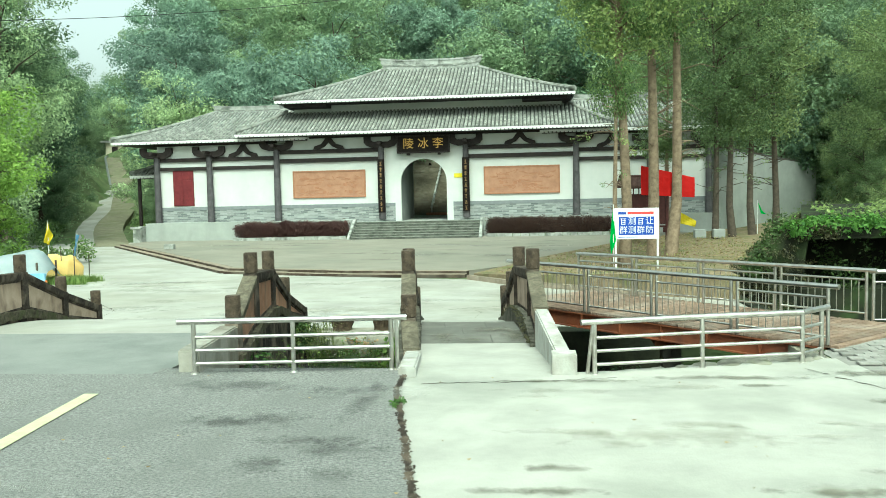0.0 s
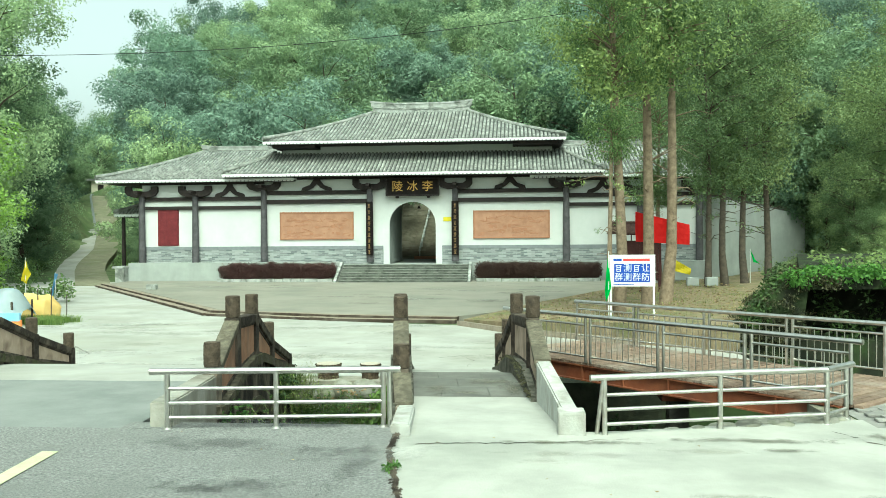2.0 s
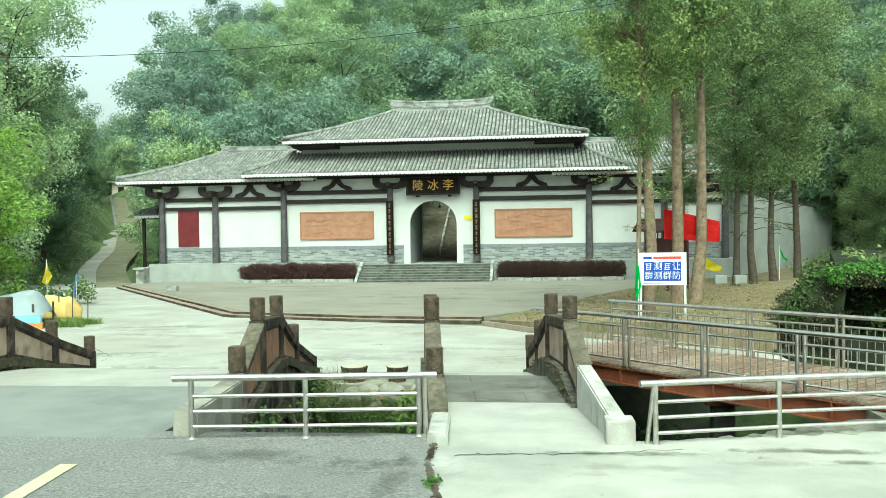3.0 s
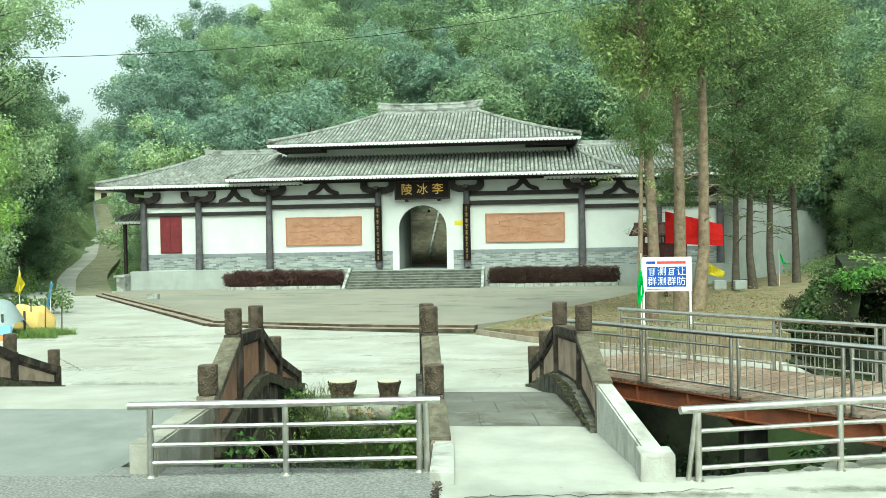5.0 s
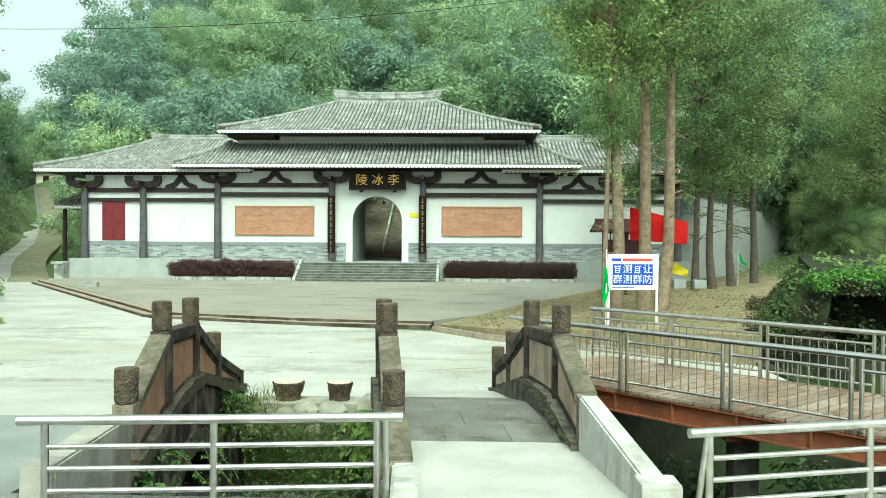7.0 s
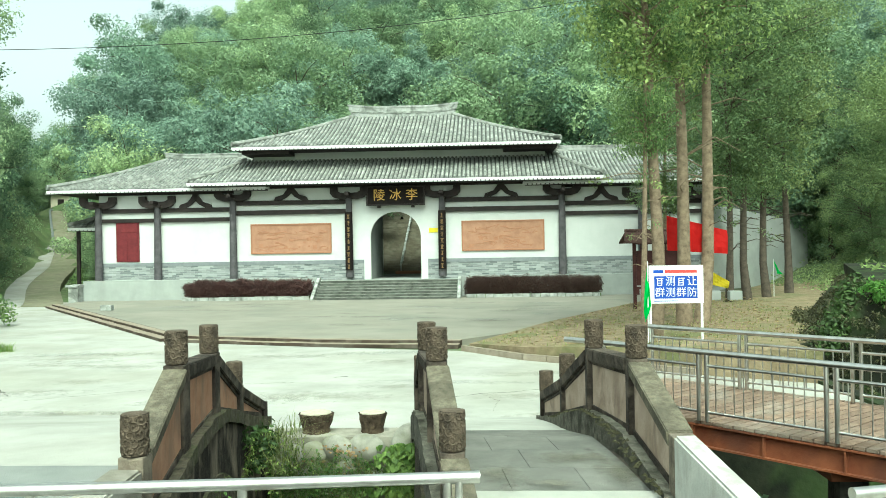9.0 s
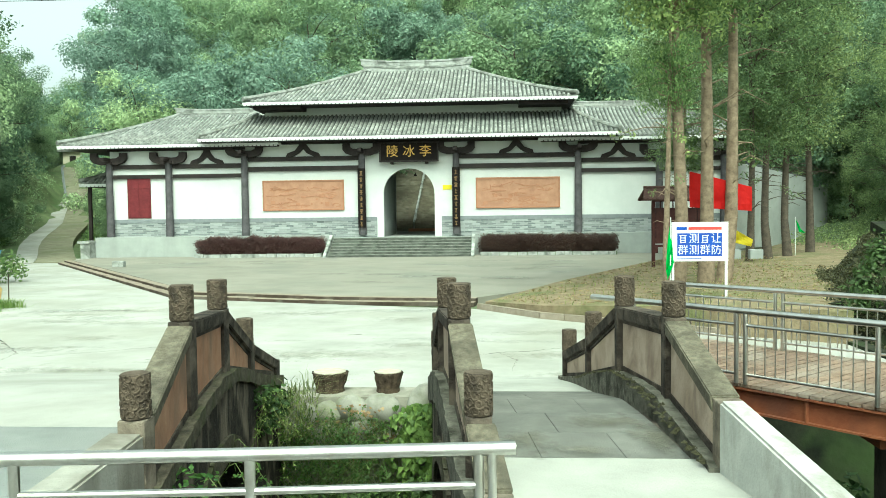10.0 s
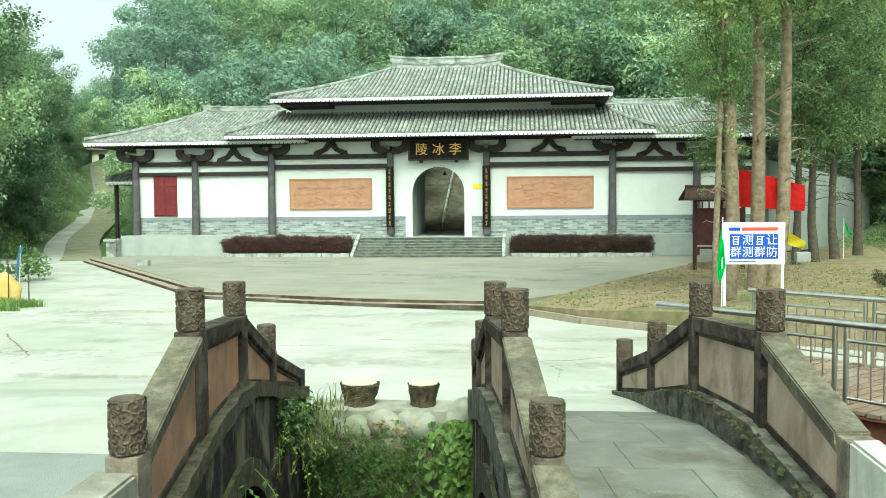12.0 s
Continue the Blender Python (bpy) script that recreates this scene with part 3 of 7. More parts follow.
# ---- parapets ----
def carved_cap():
    """Drum-shaped cap with raised scrolls."""
    bm = bmesh.new()
    bmesh.ops.create_cone(bm, cap_ends=True, segments=20, radius1=0.105, radius2=0.105, depth=0.345, matrix=Matrix.Translation((0, 0, 0.1725)))
    es = [e for e in bm.edges if abs(e.verts[0].co.z - e.verts[1].co.z) < 1e-4]
    bmesh.ops.bevel(bm, geom=es, offset=0.012, segments=2, affect='EDGES', profile=0.5)
    rr = random.Random(5)
    core = len(bm.faces)
    for row in range(5):
        for k in range(8):
            a0 = (k + 0.5 * (row % 2) + rr.uniform(-0.15, 0.15)) / 8 * math.tau
            zc, turn, flip = 0.045 + row * 0.065, rr.uniform(0, 6.28), rr.choice((-1, 1))
            last = None
            for s in range(11):
                u = s / 10
                rad, ang = 0.05 * (1 - 0.8 * u), turn + flip * u * 7.0
                aa = a0 + rad * math.cos(ang) / 0.105
                p = Vector((0.106 * math.cos(aa), 0.106 * math.sin(aa), min(0.335, max(0.012, zc + rad * math.sin(ang)))))
                if last is not None and (p - last).length > 1e-4:
                    tube(bm, last, p, 0.0095, 0.0095, 5, False)
                last = p
    bm.faces.ensure_lookup_table()
    # Drum sides between the scrolls take the dark recess colour as painted shade.
    for f in bm.faces[:core]:
        f.material_index = 1 if abs(f.normal.z) < 0.5 else 0
    me = bpy.data.meshes.new("cap")
    bm.to_mesh(me)
    bm.free()
    me.materials.append(M_CARVED)
    me.materials.append(M_CARVEDEEP)
    for p in me.polygons:
        p.use_smooth = True
    return me


CAP = carved_cap()


def parapet(name, label, posts, foot, panel_mat, side, lower):
    """posts: (x, y, top of post). foot(y): the ledge under the panels. side: +1 if the stream lies towards +x. lower: depth of the spandrel."""
    root = thing(name, label, "parapet", (posts[0][0], posts[0][1], foot(posts[0][1])), "stone bridge parapets")
    inv = Matrix.Translation(-root.location)
    for i, (x, y, zt, *bare) in enumerate(posts):
        bm = bmesh.new()
        box(bm, x - 0.105, x + 0.105, y - 0.095, y + 0.095, foot(y) - 0.06, zt, 0.012)
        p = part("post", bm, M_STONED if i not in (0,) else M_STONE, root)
        p.data.transform(inv)
        if bare:
            continue
        c = new("cap", CAP)
        c.parent = p
        c.location = (x - root.location.x, y - root.location.y, zt - root.location.z)
        c.rotation_euler = (0, 0, i * 1.3)
        c["label"] = "drum cap carved with scrolls"
    for (xa, ya, za, *_), (xb, yb, zb, *_) in zip(posts, posts[1:]):
        d = Vector((xb - xa, yb - ya, 0)).normalized()
        w = Vector((d.y, -d.x, 0))
        ya2, yb2 = ya + 0.085, yb - 0.085
        fx = lambda y: xa + (xb - xa) * (y - ya) / (yb - ya)
        fz = lambda y: za + (zb - za) * (y - ya) / (yb - ya)
        bm = bmesh.new()      # sloping coping
        a, b = Vector((fx(ya2), ya2, fz(ya2))), Vector((fx(yb2), yb2, fz(yb2)))
        prism(bm, [a + w * 0.12 + Vector((0, 0, -0.005)), a - w * 0.12 + Vector((0, 0, -0.005)), a - w * 0.105 - Vector((0, 0, 0.15)), a + w * 0.105 - Vector((0, 0, 0.15))], b - a)
        es = list(bm.edges)
        bmesh.ops.bevel(bm, geom=es, offset=0.012, segments=2, affect='EDGES')
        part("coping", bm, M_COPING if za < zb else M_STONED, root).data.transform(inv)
        bm = bmesh.new()      # recessed panel
        nseg = 6
        ysn = [ya2 + (yb2 - ya2) * k / nseg for k in range(nseg + 1)]
        top = [Vector((fx(y), y, fz(y) - 0.14)) for y in ysn]
        bot = [Vector((fx(y), y, foot(y) - 0.02)) for y in ysn[::-1]]
        prism(bm, [p - w * 0.05 for p in top + bot], w * 0.1)
        part("panel", bm, panel_mat, root).data.transform(inv)
        bm = bmesh.new()      # thin raised border of the panel
        for p, q in ((top[0], top[-1]), (bot[0], bot[-1])):
            q2 = q
            off = Vector((0, 0, -0.02)) if p is top[0] else Vector((0, 0, 0.05))
            for sgn in (-1, 1):
                box_m = Matrix.Translation((p + q2) / 2 + off + w * sgn * 0.055) @ (q2 - p).to_track_quat("Y", "Z").to_matrix().to_4x4()
                box(bm, -0.012, 0.012, -(q2 - p).length / 2, (q2 - p).length / 2, -0.03, 0.03, 0, box_m)
        part("panel_border", bm, M_STONED, root).data.transform(inv)
    # ledge and spandrel with an arch through it
    y0, y1 = posts[0][1] - 0.1, posts[-1][1] + 0.1
    fx2 = lambda y: np.interp(y, [p[1] for p in posts], [p[0] for p in posts])
    deep = 0.36 if posts[0][0] > 6 else 0.16      # the footbridge's ledges reach down to the deck
    ysn = list(np.linspace(y0, y1, 80))
    for nm, wid, z0f, z1f, m_ in (("ledge", 0.17, lambda y: foot(y) - deep, lambda y: foot(y), M_KERBWALL if posts[0][0] > 6 else M_LEDGE),):
        bm = bmesh.new()
        rows = []
        for y in ysn:
            x = float(fx2(y))
            rows.append([bm.verts.new((x + sx * (wid + 0.022 * noise.noise((y * 5, sx * 3 + x, 2))), y, zf(y) + 0.018 * noise.noise((y * 6, sx * 2 + x, 5)))) for sx, zf in ((-1, z0f), (1, z0f), (1, z1f), (-1, z1f))])
        for r, s in zip(rows, rows[1:]):
            for k in range(4):
                bm.faces.new((r[k], r[(k + 1) % 4], s[(k + 1) % 4], s[k]))
        bm.faces.new(rows[0])
        bm.faces.new(rows[-1][::-1])
        part(nm, bm, m_, root, "mossy black-stained arched ledge").data.transform(inv)
    mid, half = (y0 + y1) / 2 - 0.5, 1.95
    bm = bmesh.new()
    rows = []
    crown = -0.78
    ysn = [v for v in np.linspace(y0, y1, 41)]
    for y in ysn:
        x = float(fx2(y))
        u = (y - mid) / half
        lo = crown - 1.75 * (1 - math.sqrt(max(0.0, 1 - u * u))) if abs(u) < 1 else lower
        rows.append([bm.verts.new((x + sx * 0.12, y, z)) for sx, z in ((-1, lo), (1, lo), (1, foot(y) - deep + 0.01), (-1, foot(y) - deep + 0.01))])
    for r, s in zip(rows, rows[1:]):
        for k in range(4):
            bm.faces.new((r[k], r[(k + 1) % 4], s[(k + 1) % 4], s[k]))
    bm.faces.new(rows[0])
    bm.faces.new(rows[-1][::-1])
    spandrel = part("spandrel", bm, M_SPANDREL, root, "stained stone arch wall")
    spandrel.data.transform(inv)
    # raised voussoirs
    nr = 17
    for k in range(nr):
        bm = bmesh.new()
        a0, a1 = math.pi * (k + 0.04) / nr, math.pi * (k + 0.96) / nr
        pts = []
        for rad, aa in ((0.02, a0), (0.3, a0), (0.3, a1), (0.02, a1)):
            y = mid - (half + rad) * math.cos(aa)
            z = crown - 1.75 + (1.75 + rad) * math.sin(aa)
            pts.append((float(fx2(y)) + side * 0.115, y, z))
        prism(bm, pts, (side * 0.05, 0, 0))
        part("voussoir", bm, M_LEDGE, spandrel).data.transform(inv)
    return root


def foot_b(y):
    return float(np.interp(y, [-47.2, -46.2, -45.2, -44.4, -43.6, -42.6, -41.8, -40.2], [-0.08, 0.02, 0.15, 0.19, 0.14, -0.08, -0.3, -0.62]))


parapet("parapet", "weathered stone parapet with carved drum caps and ochre panels", [(4.15, -47.25, 0.475), (3.88, -45.6, 0.99), (3.64, -43.9, 0.9), (3.41, -42.15, 0.225), (3.38, -40.75, -0.26, 1)], lambda y: foot_b(y) + 0.02, M_PANELO, 1, -2.8)
parapet("parapet", "weathered stone parapet with carved drum caps beside the footbridge", [(6.86, -47.72, 0.06, 1), (6.71, -46.85, 0.41), (6.49, -45.25, 0.96), (6.27, -43.65, 0.885), (6.08, -42.0, 0.27), (5.92, -40.3, -0.215)], foot_b, M_PANELG, -1, -2.8)
parapet("parapet", "weathered stone parapet with carved drum caps and blotched beige panels", [(8.68, -46.62, 0.48, 1), (8.57, -45.05, 0.945), (8.32, -43.55, 0.88), (8.14, -41.93, 0.265), (7.96, -40.2, -0.22)], foot_b, M_PANELG, 1, -2.8)
parapet("parapet", "weathered stone parapet with carved caps beside the road bridge", [(-1.1, -47.3, 0.46), (-1.3, -45.5, 0.95), (-1.46, -43.65, 0.885), (-1.66, -41.9, 0.28), (-1.75, -40.3, -0.22)], foot_b, M_PANELG, -1, -2.8)

# bridge decks
def deck_z(y):
    return float(np.interp(y, [-48.6, -46.3, -45.2, -44.0, -42.6, -41.4, -40.2, -38.5, -36.0], [0.0, -0.09, -0.06, -0.1, -0.33, -0.47, -0.66, -0.975, -1.05]))


def strip(bm, xl, xr, ys_, zf, thick):
    rows = []
    for y in ys_:
        rows.append([bm.verts.new((x, y, z)) for x, z in ((xl(y), zf(y)), (xr(y), zf(y)), (xr(y), zf(y) - thick), (xl(y), zf(y) - thick))])
    for r, s in zip(rows, rows[1:]):
        for k in range(4):
            bm.faces.new((r[k], r[(k + 1) % 4], s[(k + 1) % 4], s[k]))
    bm.faces.new(rows[0])
    bm.faces.new(rows[-1][::-1])


bx = lambda y: float(np.interp(y, [-48.6, -46.85, -40.2], [7.0, 6.78, 5.95]))
cx = lambda y: float(np.interp(y, [-48.6, -46.6, -40.2], [8.95, 8.62, 7.92]))
bm = bmesh.new()
strip(bm, bx, cx, [-49.05, -48.6, -47.5, -46.3], lambda y: deck_z(y) + 0.004, 0.3)
structure("footbridge_ramp", bm, M_CONC, "pale concrete ramp onto the stone footbridge", "ramp")
bm = bmesh.new()
strip(bm, bx, cx, list(np.linspace(-46.3, -42.6, 12)), lambda y: deck_z(y) - 0.03, 0.35)
deck = structure("footbridge_deck", bm, M_STONED, "dark stone footbridge deck with slabs", "bridge")
bm = bmesh.new()
strip(bm, bx, lambda y: cx(y) + max(0, y + 40) * 0.3, list(np.linspace(-42.6, -36.0, 14)), lambda y: deck_z(y), 0.35)
structure("footbridge_end", bm, M_CONC, "pale concrete end of the footbridge", "ramp")
rows_y = [-46.28, -45.55, -44.8, -44.05, -43.3, -42.6]
for j, (ya, yb) in enumerate(zip(rows_y, rows_y[1:])):
    cuts = (0, 0.42, 1) if j % 2 else (0, 0.25, 0.68, 1)
    for u0, u1 in zip(cuts, cuts[1:]):
        bm = bmesh.new()
        quad = []
        for y, u in ((ya + 0.0035, u0), (ya + 0.0035, u1), (yb - 0.0035, u1), (yb - 0.0035, u0)):
            xl, xr = bx(y) + 0.1, cx(y) - 0.12
            quad.append((xl + (xr - xl) * u + (0.0035 if u == u0 else -0.0035), y, deck_z(y)))
        prism(bm, quad, (0, 0, -0.06))
        part("slab", bm, M_SLAB, deck)
# road bridge
bm = bmesh.new()
lx = lambda y: float(np.interp(y, [-49, -40], [-1.0, -1.7])) - 8 * max(0, min(1, (-47.6 - y)))
rx = lambda y: float(np.interp(y, [-49, -48.1, -47.3, -45.6, -43.9, -42.1, -40], [3.8, 3.8, 4.0, 3.8, 3.58, 3.3, 2.7]))
strip(bm, lx, rx, [-49.0, -48.4, -47.6, -46.5, -45.75], lambda y: 0.03 if y < -47 else 0.01, 0.4)
structure("road_bridge_near", bm, M_ASPHALT, "asphalt on the near end of the road bridge", "road")
bm = bmesh.new()
strip(bm, lx, rx, [-45.75, -45, -44, -43, -41.5, -40, -38, -36], lambda y: float(np.interp(y, [-45.75, -44.5, -43, -41.5, -40, -38, -36], [0.012, 0.0, -0.16, -0.42, -0.68, -1.0, -1.05])), 0.4)
structure("road_bridge_far", bm, M_CONC2, "pale concrete deck of the road bridge", "road")
bm = bmesh.new()
box(bm, -60, -1.6, -48.5, -46.9, -2.9, 0.0)
structure("bank_left", bm, M_MORTAR, "rough stone bank left of the road bridge", "wall")

# pale concrete wing walls
def wing(name, label, p, q, zp, zq, foot, wid=0.2, block=True):
    bm = bmesh.new()
    p, q = Vector((*p, 0)), Vector((*q, 0))
    d = (q - p).normalized()
    w = Vector((d.y, -d.x, 0)) * wid / 2
    prism(bm, [p + w + Vector((0, 0, foot)), p - w + Vector((0, 0, foot)), p - w + Vector((0, 0, zp)), p + w + Vector((0, 0, zp))], q - p)
    for v in bm.verts:
        if (v.co.xy - q.xy).length < (v.co.xy - p.xy).length and v.co.z > foot + 0.01:
            v.co.z = zq
    bmesh.ops.bevel(bm, geom=list(bm.edges), offset=0.02, segments=2, affect='EDGES')
    if block:
        box(bm, q.x - 0.155, q.x + 0.155, q.y - 0.16, q.y + 0.16, foot, zq + 0.015, 0.02)
    return tagged(link(name, bm, M_STAINC if wid > 0.25 else M_WHITEC), label, "wall")


wing("wing_wall", "white sloping concrete wing wall beside the footbridge", (8.68, -46.7), (8.92, -48.8), 0.5, 0.24, -0.4)
wing("wing_wall", "low pale concrete wall beside the road bridge", (4.1, -47.3), (4.16, -48.95), 0.38, 0.33, -0.4, 0.28, False)
wing("wing_wall", "short white concrete footing beside the footbridge", (6.9, -47.8), (7.0, -49.12), 0.09, 0.14, -0.4, 0.22, False)


# ---- stainless rails ----
def low_rail(label, posts, z0, h, over, strut=None):
    root = thing("guard_rail", label, "guard rail", (*posts[0], z0), "low guard rails")
    inv = Matrix.Translation(-root.location)

    def add(nm, p, q, r, lab=""):
        bm = bmesh.new()
        tube(bm, p, q, r, r, 14)
        o = part(nm, bm, M_STEEL, root, lab, True)
        o.data.transform(inv)
        return o
    for x, y in posts:
        upright = add("post", (x, y, z0 - 0.03), (x, y, z0 + h), 0.03)
        bm = bmesh.new()
        tube(bm, (x, y, z0), (x, y, z0 + 0.02), 0.055, 0.05, 14)
        part("flange", bm, M_STEEL, upright).data.transform(inv)
    (xa, ya), (xb, yb) = posts[0], posts[-1]
    for (p, q) in zip(posts, posts[1:]):
        for k in (0.2, 0.45, 0.7):
            add("cross_bar", (*p, z0 + h * k), (*q, z0 + h * k), 0.022)
        e = (Vector(q) - Vector(p)).normalized() * over
        a = Vector(p) - (e if p == posts[0] else e * 0)
        b = Vector(q) + (e if q == posts[-1] else e * 0)
        add("handrail", (*a, z0 + h), (*b, z0 + h), 0.038, "polished round handrail")
    if strut:
        add("strut", (*strut[0], z0), (*strut[1], z0 + h), 0.025)
    return root


low_rail("low stainless steel guard rail above the stream", [(4.28, -49.05), (5.53, -48.93), (6.76, -48.79)], 0.035, 0.67, 0.2, ((6.835, -48.8), (6.83, -48.79)))
low_rail("low stainless steel guard rail at the concrete apron", [(9.29, -48.87), (10.65, -48.5), (11.95, -48.2), (12.3, -47.85)], -0.02, 0.66, 0.17, ((9.2, -48.85), (9.28, -48.87)))


def tall_fence(label, p, q, z0, h, bays, ext=0.0):
    root = thing("baluster_fence", label, "fence", (*p, z0), "footbridge fences")
    inv = Matrix.Translation(-root.location)
    p, q = Vector((*p, z0)), Vector((*q, z0))
    up = Vector((0, 0, 1))

    def add(nm, a, b, r, n=10, lab=""):
        bm = bmesh.new()
        tube(bm, a, b, r, r, n)
        part(nm, bm, M_STEEL, root, lab, True).data.transform(inv)
    d = (q - p).normalized()
    add("handrail", p - d * ext + up * h, q + d * 0.1 + up * h, 0.036, 14, "polished round handrail")
    for i in range(bays):
        a, b = p + (q - p) * (i / bays), p + (q - p) * ((i + 1) / bays)
        a, b = a + d * 0.055, b - d * 0.055
        for s in (a, b):
            add("post", s - up * 0.03, s + up * h, 0.026)
        lo, hi = 0.08, h * 0.8
        add("lower_bar", a + up * lo, b + up * lo, 0.017)
        add("upper_bar", a + up * hi, b + up * hi, 0.019)
        k = int((b - a).length / 0.115)
        for j in range(1, k):
            s = a + (b - a) * (j / k)
            add("baluster", s + up * lo, s + up * hi, 0.0075, 7)
    return root


FA, FB = (8.5, -42.8), (12.62, -47.3)
GA, GB = (9.55, -40.6), (13.95, -45.15)
tall_fence("stainless steel baluster fence along the timber footbridge", FA, FB, 0.08, 0.78, 4, 0.62)
tall_fence("stainless steel baluster fence on the far side of the timber footbridge", GA, GB, 0.08, 0.78, 4)
tall_fence("stainless steel baluster fence along the stream bank", GB, (22.0, -45.4), -0.02, 0.86, 6)

# timber footbridge
tb = thing("timber_footbridge", "timber-decked footbridge on rust-red steel beams", "footbridge", (8.0, -42.2, -0.2))
inv = Matrix.Translation(-tb.location)
pA, pB = Vector((8.62, -42.87, 0)), Vector((12.75, -47.45, 0))
dv = (pB - pA).normalized()
wv = Vector((-dv.y, dv.x, 0)) * 2.45
for off in (0.06, 1.2, 2.36):
    s = pA + wv.normalized() * off
    e = pB + wv.normalized() * off - dv * 0.3
    ang = Matrix.Translation((s + e) / 2) @ (e - s).to_track_quat("Y", "Z").to_matrix().to_4x4()
    L = (e - s).length / 2
    bm = bmesh.new()
    box(bm, -0.07, 0.07, -L, L, -0.02, 0.0, 0, ang)
    box(bm, -0.07, 0.07, -L, L, -0.27, -0.25, 0, ang)
    box(bm, -0.012, 0.012, -L, L, -0.25, -0.02, 0, ang)
    for k in range(7):
        box(bm, -0.065, 0.065, -L + 0.3 + k * L * 0.31, -L + 0.32 + k * L * 0.31, -0.25, -0.02, 0, ang)
    part("steel_beam", bm, M_RUST, tb, "rust-red painted I-beam").data.transform(inv)
count = int((pB - pA).length / 0.135)
bm = bmesh.new()
box(bm, -0.059, 0.059, 0, 2.45, 0, 0.04, 0.006)
pm = bpy.data.meshes.new("plank")
bm.to_mesh(pm)
bm.free()
pm.materials.append(M_PLANK)
rr = random.Random(3)
for k in range(-7, count):
    o = new("plank", pm)
    o.parent = tb
    cut = 0.16 * max(0, -k)
    c = pA + dv * (0.07 + k * 0.135) + wv.normalized() * cut
    o.scale = (1, (2.45 - cut) / 2.45, 1)
    o.location = (c.x - tb.location.x, c.y - tb.location.y, 0.005 - tb.location.z + rr.uniform(-0.003, 0.003))
    o.rotation_euler = (0, 0, math.atan2(wv.y, wv.x) - math.pi / 2 + rr.uniform(-0.004, 0.004))
# paver patch at its near end
pav = bmesh.new()
prism(pav, [(12.45, -49.05, -0.024), (60, -49.05, -0.024), (60, -45.75, -0.024), (13.9, -45.75, -0.024), (12.45, -47.4, -0.024)], (0, 0, -0.25))
pav = structure("paving", pav, M_PAVER, "grey paver terrace by the footbridge", "pavement")
bm = bmesh.new()
box(bm, -0.14, 0.14, -0.07, 0.07, 0, 0.03, 0.008)
bmm = bpy.data.meshes.new("paver")
bm.to_mesh(bmm)
bm.free()
bmm.materials.append(M_PAVER)
n_p = 0
for j in range(22):
    for i in range(14):
        x, y = 12.75 + i * 0.295 + (j % 2) * 0.147, -48.25 + j * 0.15
        if x < 12.6 + 0 or (y > -47.3 and x - 12.6 < (y + 47.4) * 0.85 + 0.1) or y > -45.85 or n_p >= 290:
            continue
        o = new("paver", bmm)
        o.parent = pav
        o.location = (x, y, -0.018 + rr.uniform(-0.004, 0.004))
        n_p += 1


# ---- gate building ----
def colx():
    return [-18.35, -14.4, -9.4, -1.8, 4.2, 11.85, 16.85, 20.8]


ZF = 0.5
bm = bmesh.new()
box(bm, -18.95, -3.75, -1.2, 13.5, -1.0, ZF)
box(bm, 5.35, 21.4, -1.2, 13.5, -1.0, ZF)
box(bm, -3.75, 5.35, -0.95, 13.5, -1.0, 0.33)
structure("plinth", bm, M_PLINTH, "pale concrete plinth of the gate building", "plinth")

AX0, AX1, ASP = -0.47, 2.8, 3.06
ACX, AR = (AX0 + AX1) / 2, (AX1 - AX0) / 2


def arch_wall(bm, x0, x1, y0, y1, z0, z1):
    """A wall with the round-arched gateway through it."""
    box(bm, x0, AX0, y0, y1, z0, z1)
    box(bm, AX1, x1, y0, y1, z0, z1)
    n = 20
    pts = [(ACX - AR * math.cos(math.pi * k / n), ASP + AR * math.sin(math.pi * k / n)) for k in range(n + 1)]
    for (xa, za), (xb, zb) in zip(pts, pts[1:]):
        prism(bm, [(xa, y0, za), (xb, y0, zb), (xb, y0, z1), (xa, y0, z1)], (0, y1 - y0, 0))


bm = bmesh.new()
arch_wall(bm, -1.75, 4.15, 0.02, 0.32, 0.33, 7.2)
box(bm, -18.4, -9.4, 0.0, 0.3, 1.6, 6.45)
box(bm, -9.4, -1.75, 0.0, 0.3, 1.6, 7.0)
box(bm, 4.15, 11.85, 0.0, 0.3, 1.6, 7.0)
box(bm, 11.85, 20.85, 0.0, 0.3, 1.6, 6.45)
box(bm, -18.4, AX0, 6.4, 6.7, 0.3, 6.5)
box(bm, AX1, 20.85, 6.4, 6.7, 0.3, 6.5)
box(bm, AX0, AX1, 6.4, 6.7, 5.2, 6.5)
box(bm, -18.4, -18.1, 0.3, 12.4, 0.5, 6.3)
box(bm, 20.55, 20.85, 0.3, 12.4, 0.5, 6.3)
structure("wall_front", bm, M_WHITE, "white plastered gate building wall with an arched gateway", "wall")
bm = bmesh.new()
# White passage plaster is coloured grey here, with its shade in the colour.
box(bm, AX0 - 0.3, AX0, 0.34, 6.38, 0.33, 5.0)
box(bm, AX1, AX1 + 0.3, 0.34, 6.38, 0.33, 5.0)
structure("wall_passage", bm, M_GREYW, "gate passage walls, coloured grey for the shade inside", "wall")
bm = bmesh.new()
box(bm, AX0 - 0.3, AX1 + 0.3, 0.34, 6.38, 5.0, 5.2)
structure("ceiling", bm, M_GREYW, "grey passage ceiling behind the arch", "ceiling")
bm = bmesh.new()
for xa, xb in ((-18.35, -0.9), (3.25, 20.8)):
    box(bm, xa, xb, -0.03, 0.29, 0.3, 1.38)
structure("wall_wainscot", bm, M_BRICK, "grey brick wainscot under the white wall", "wall")
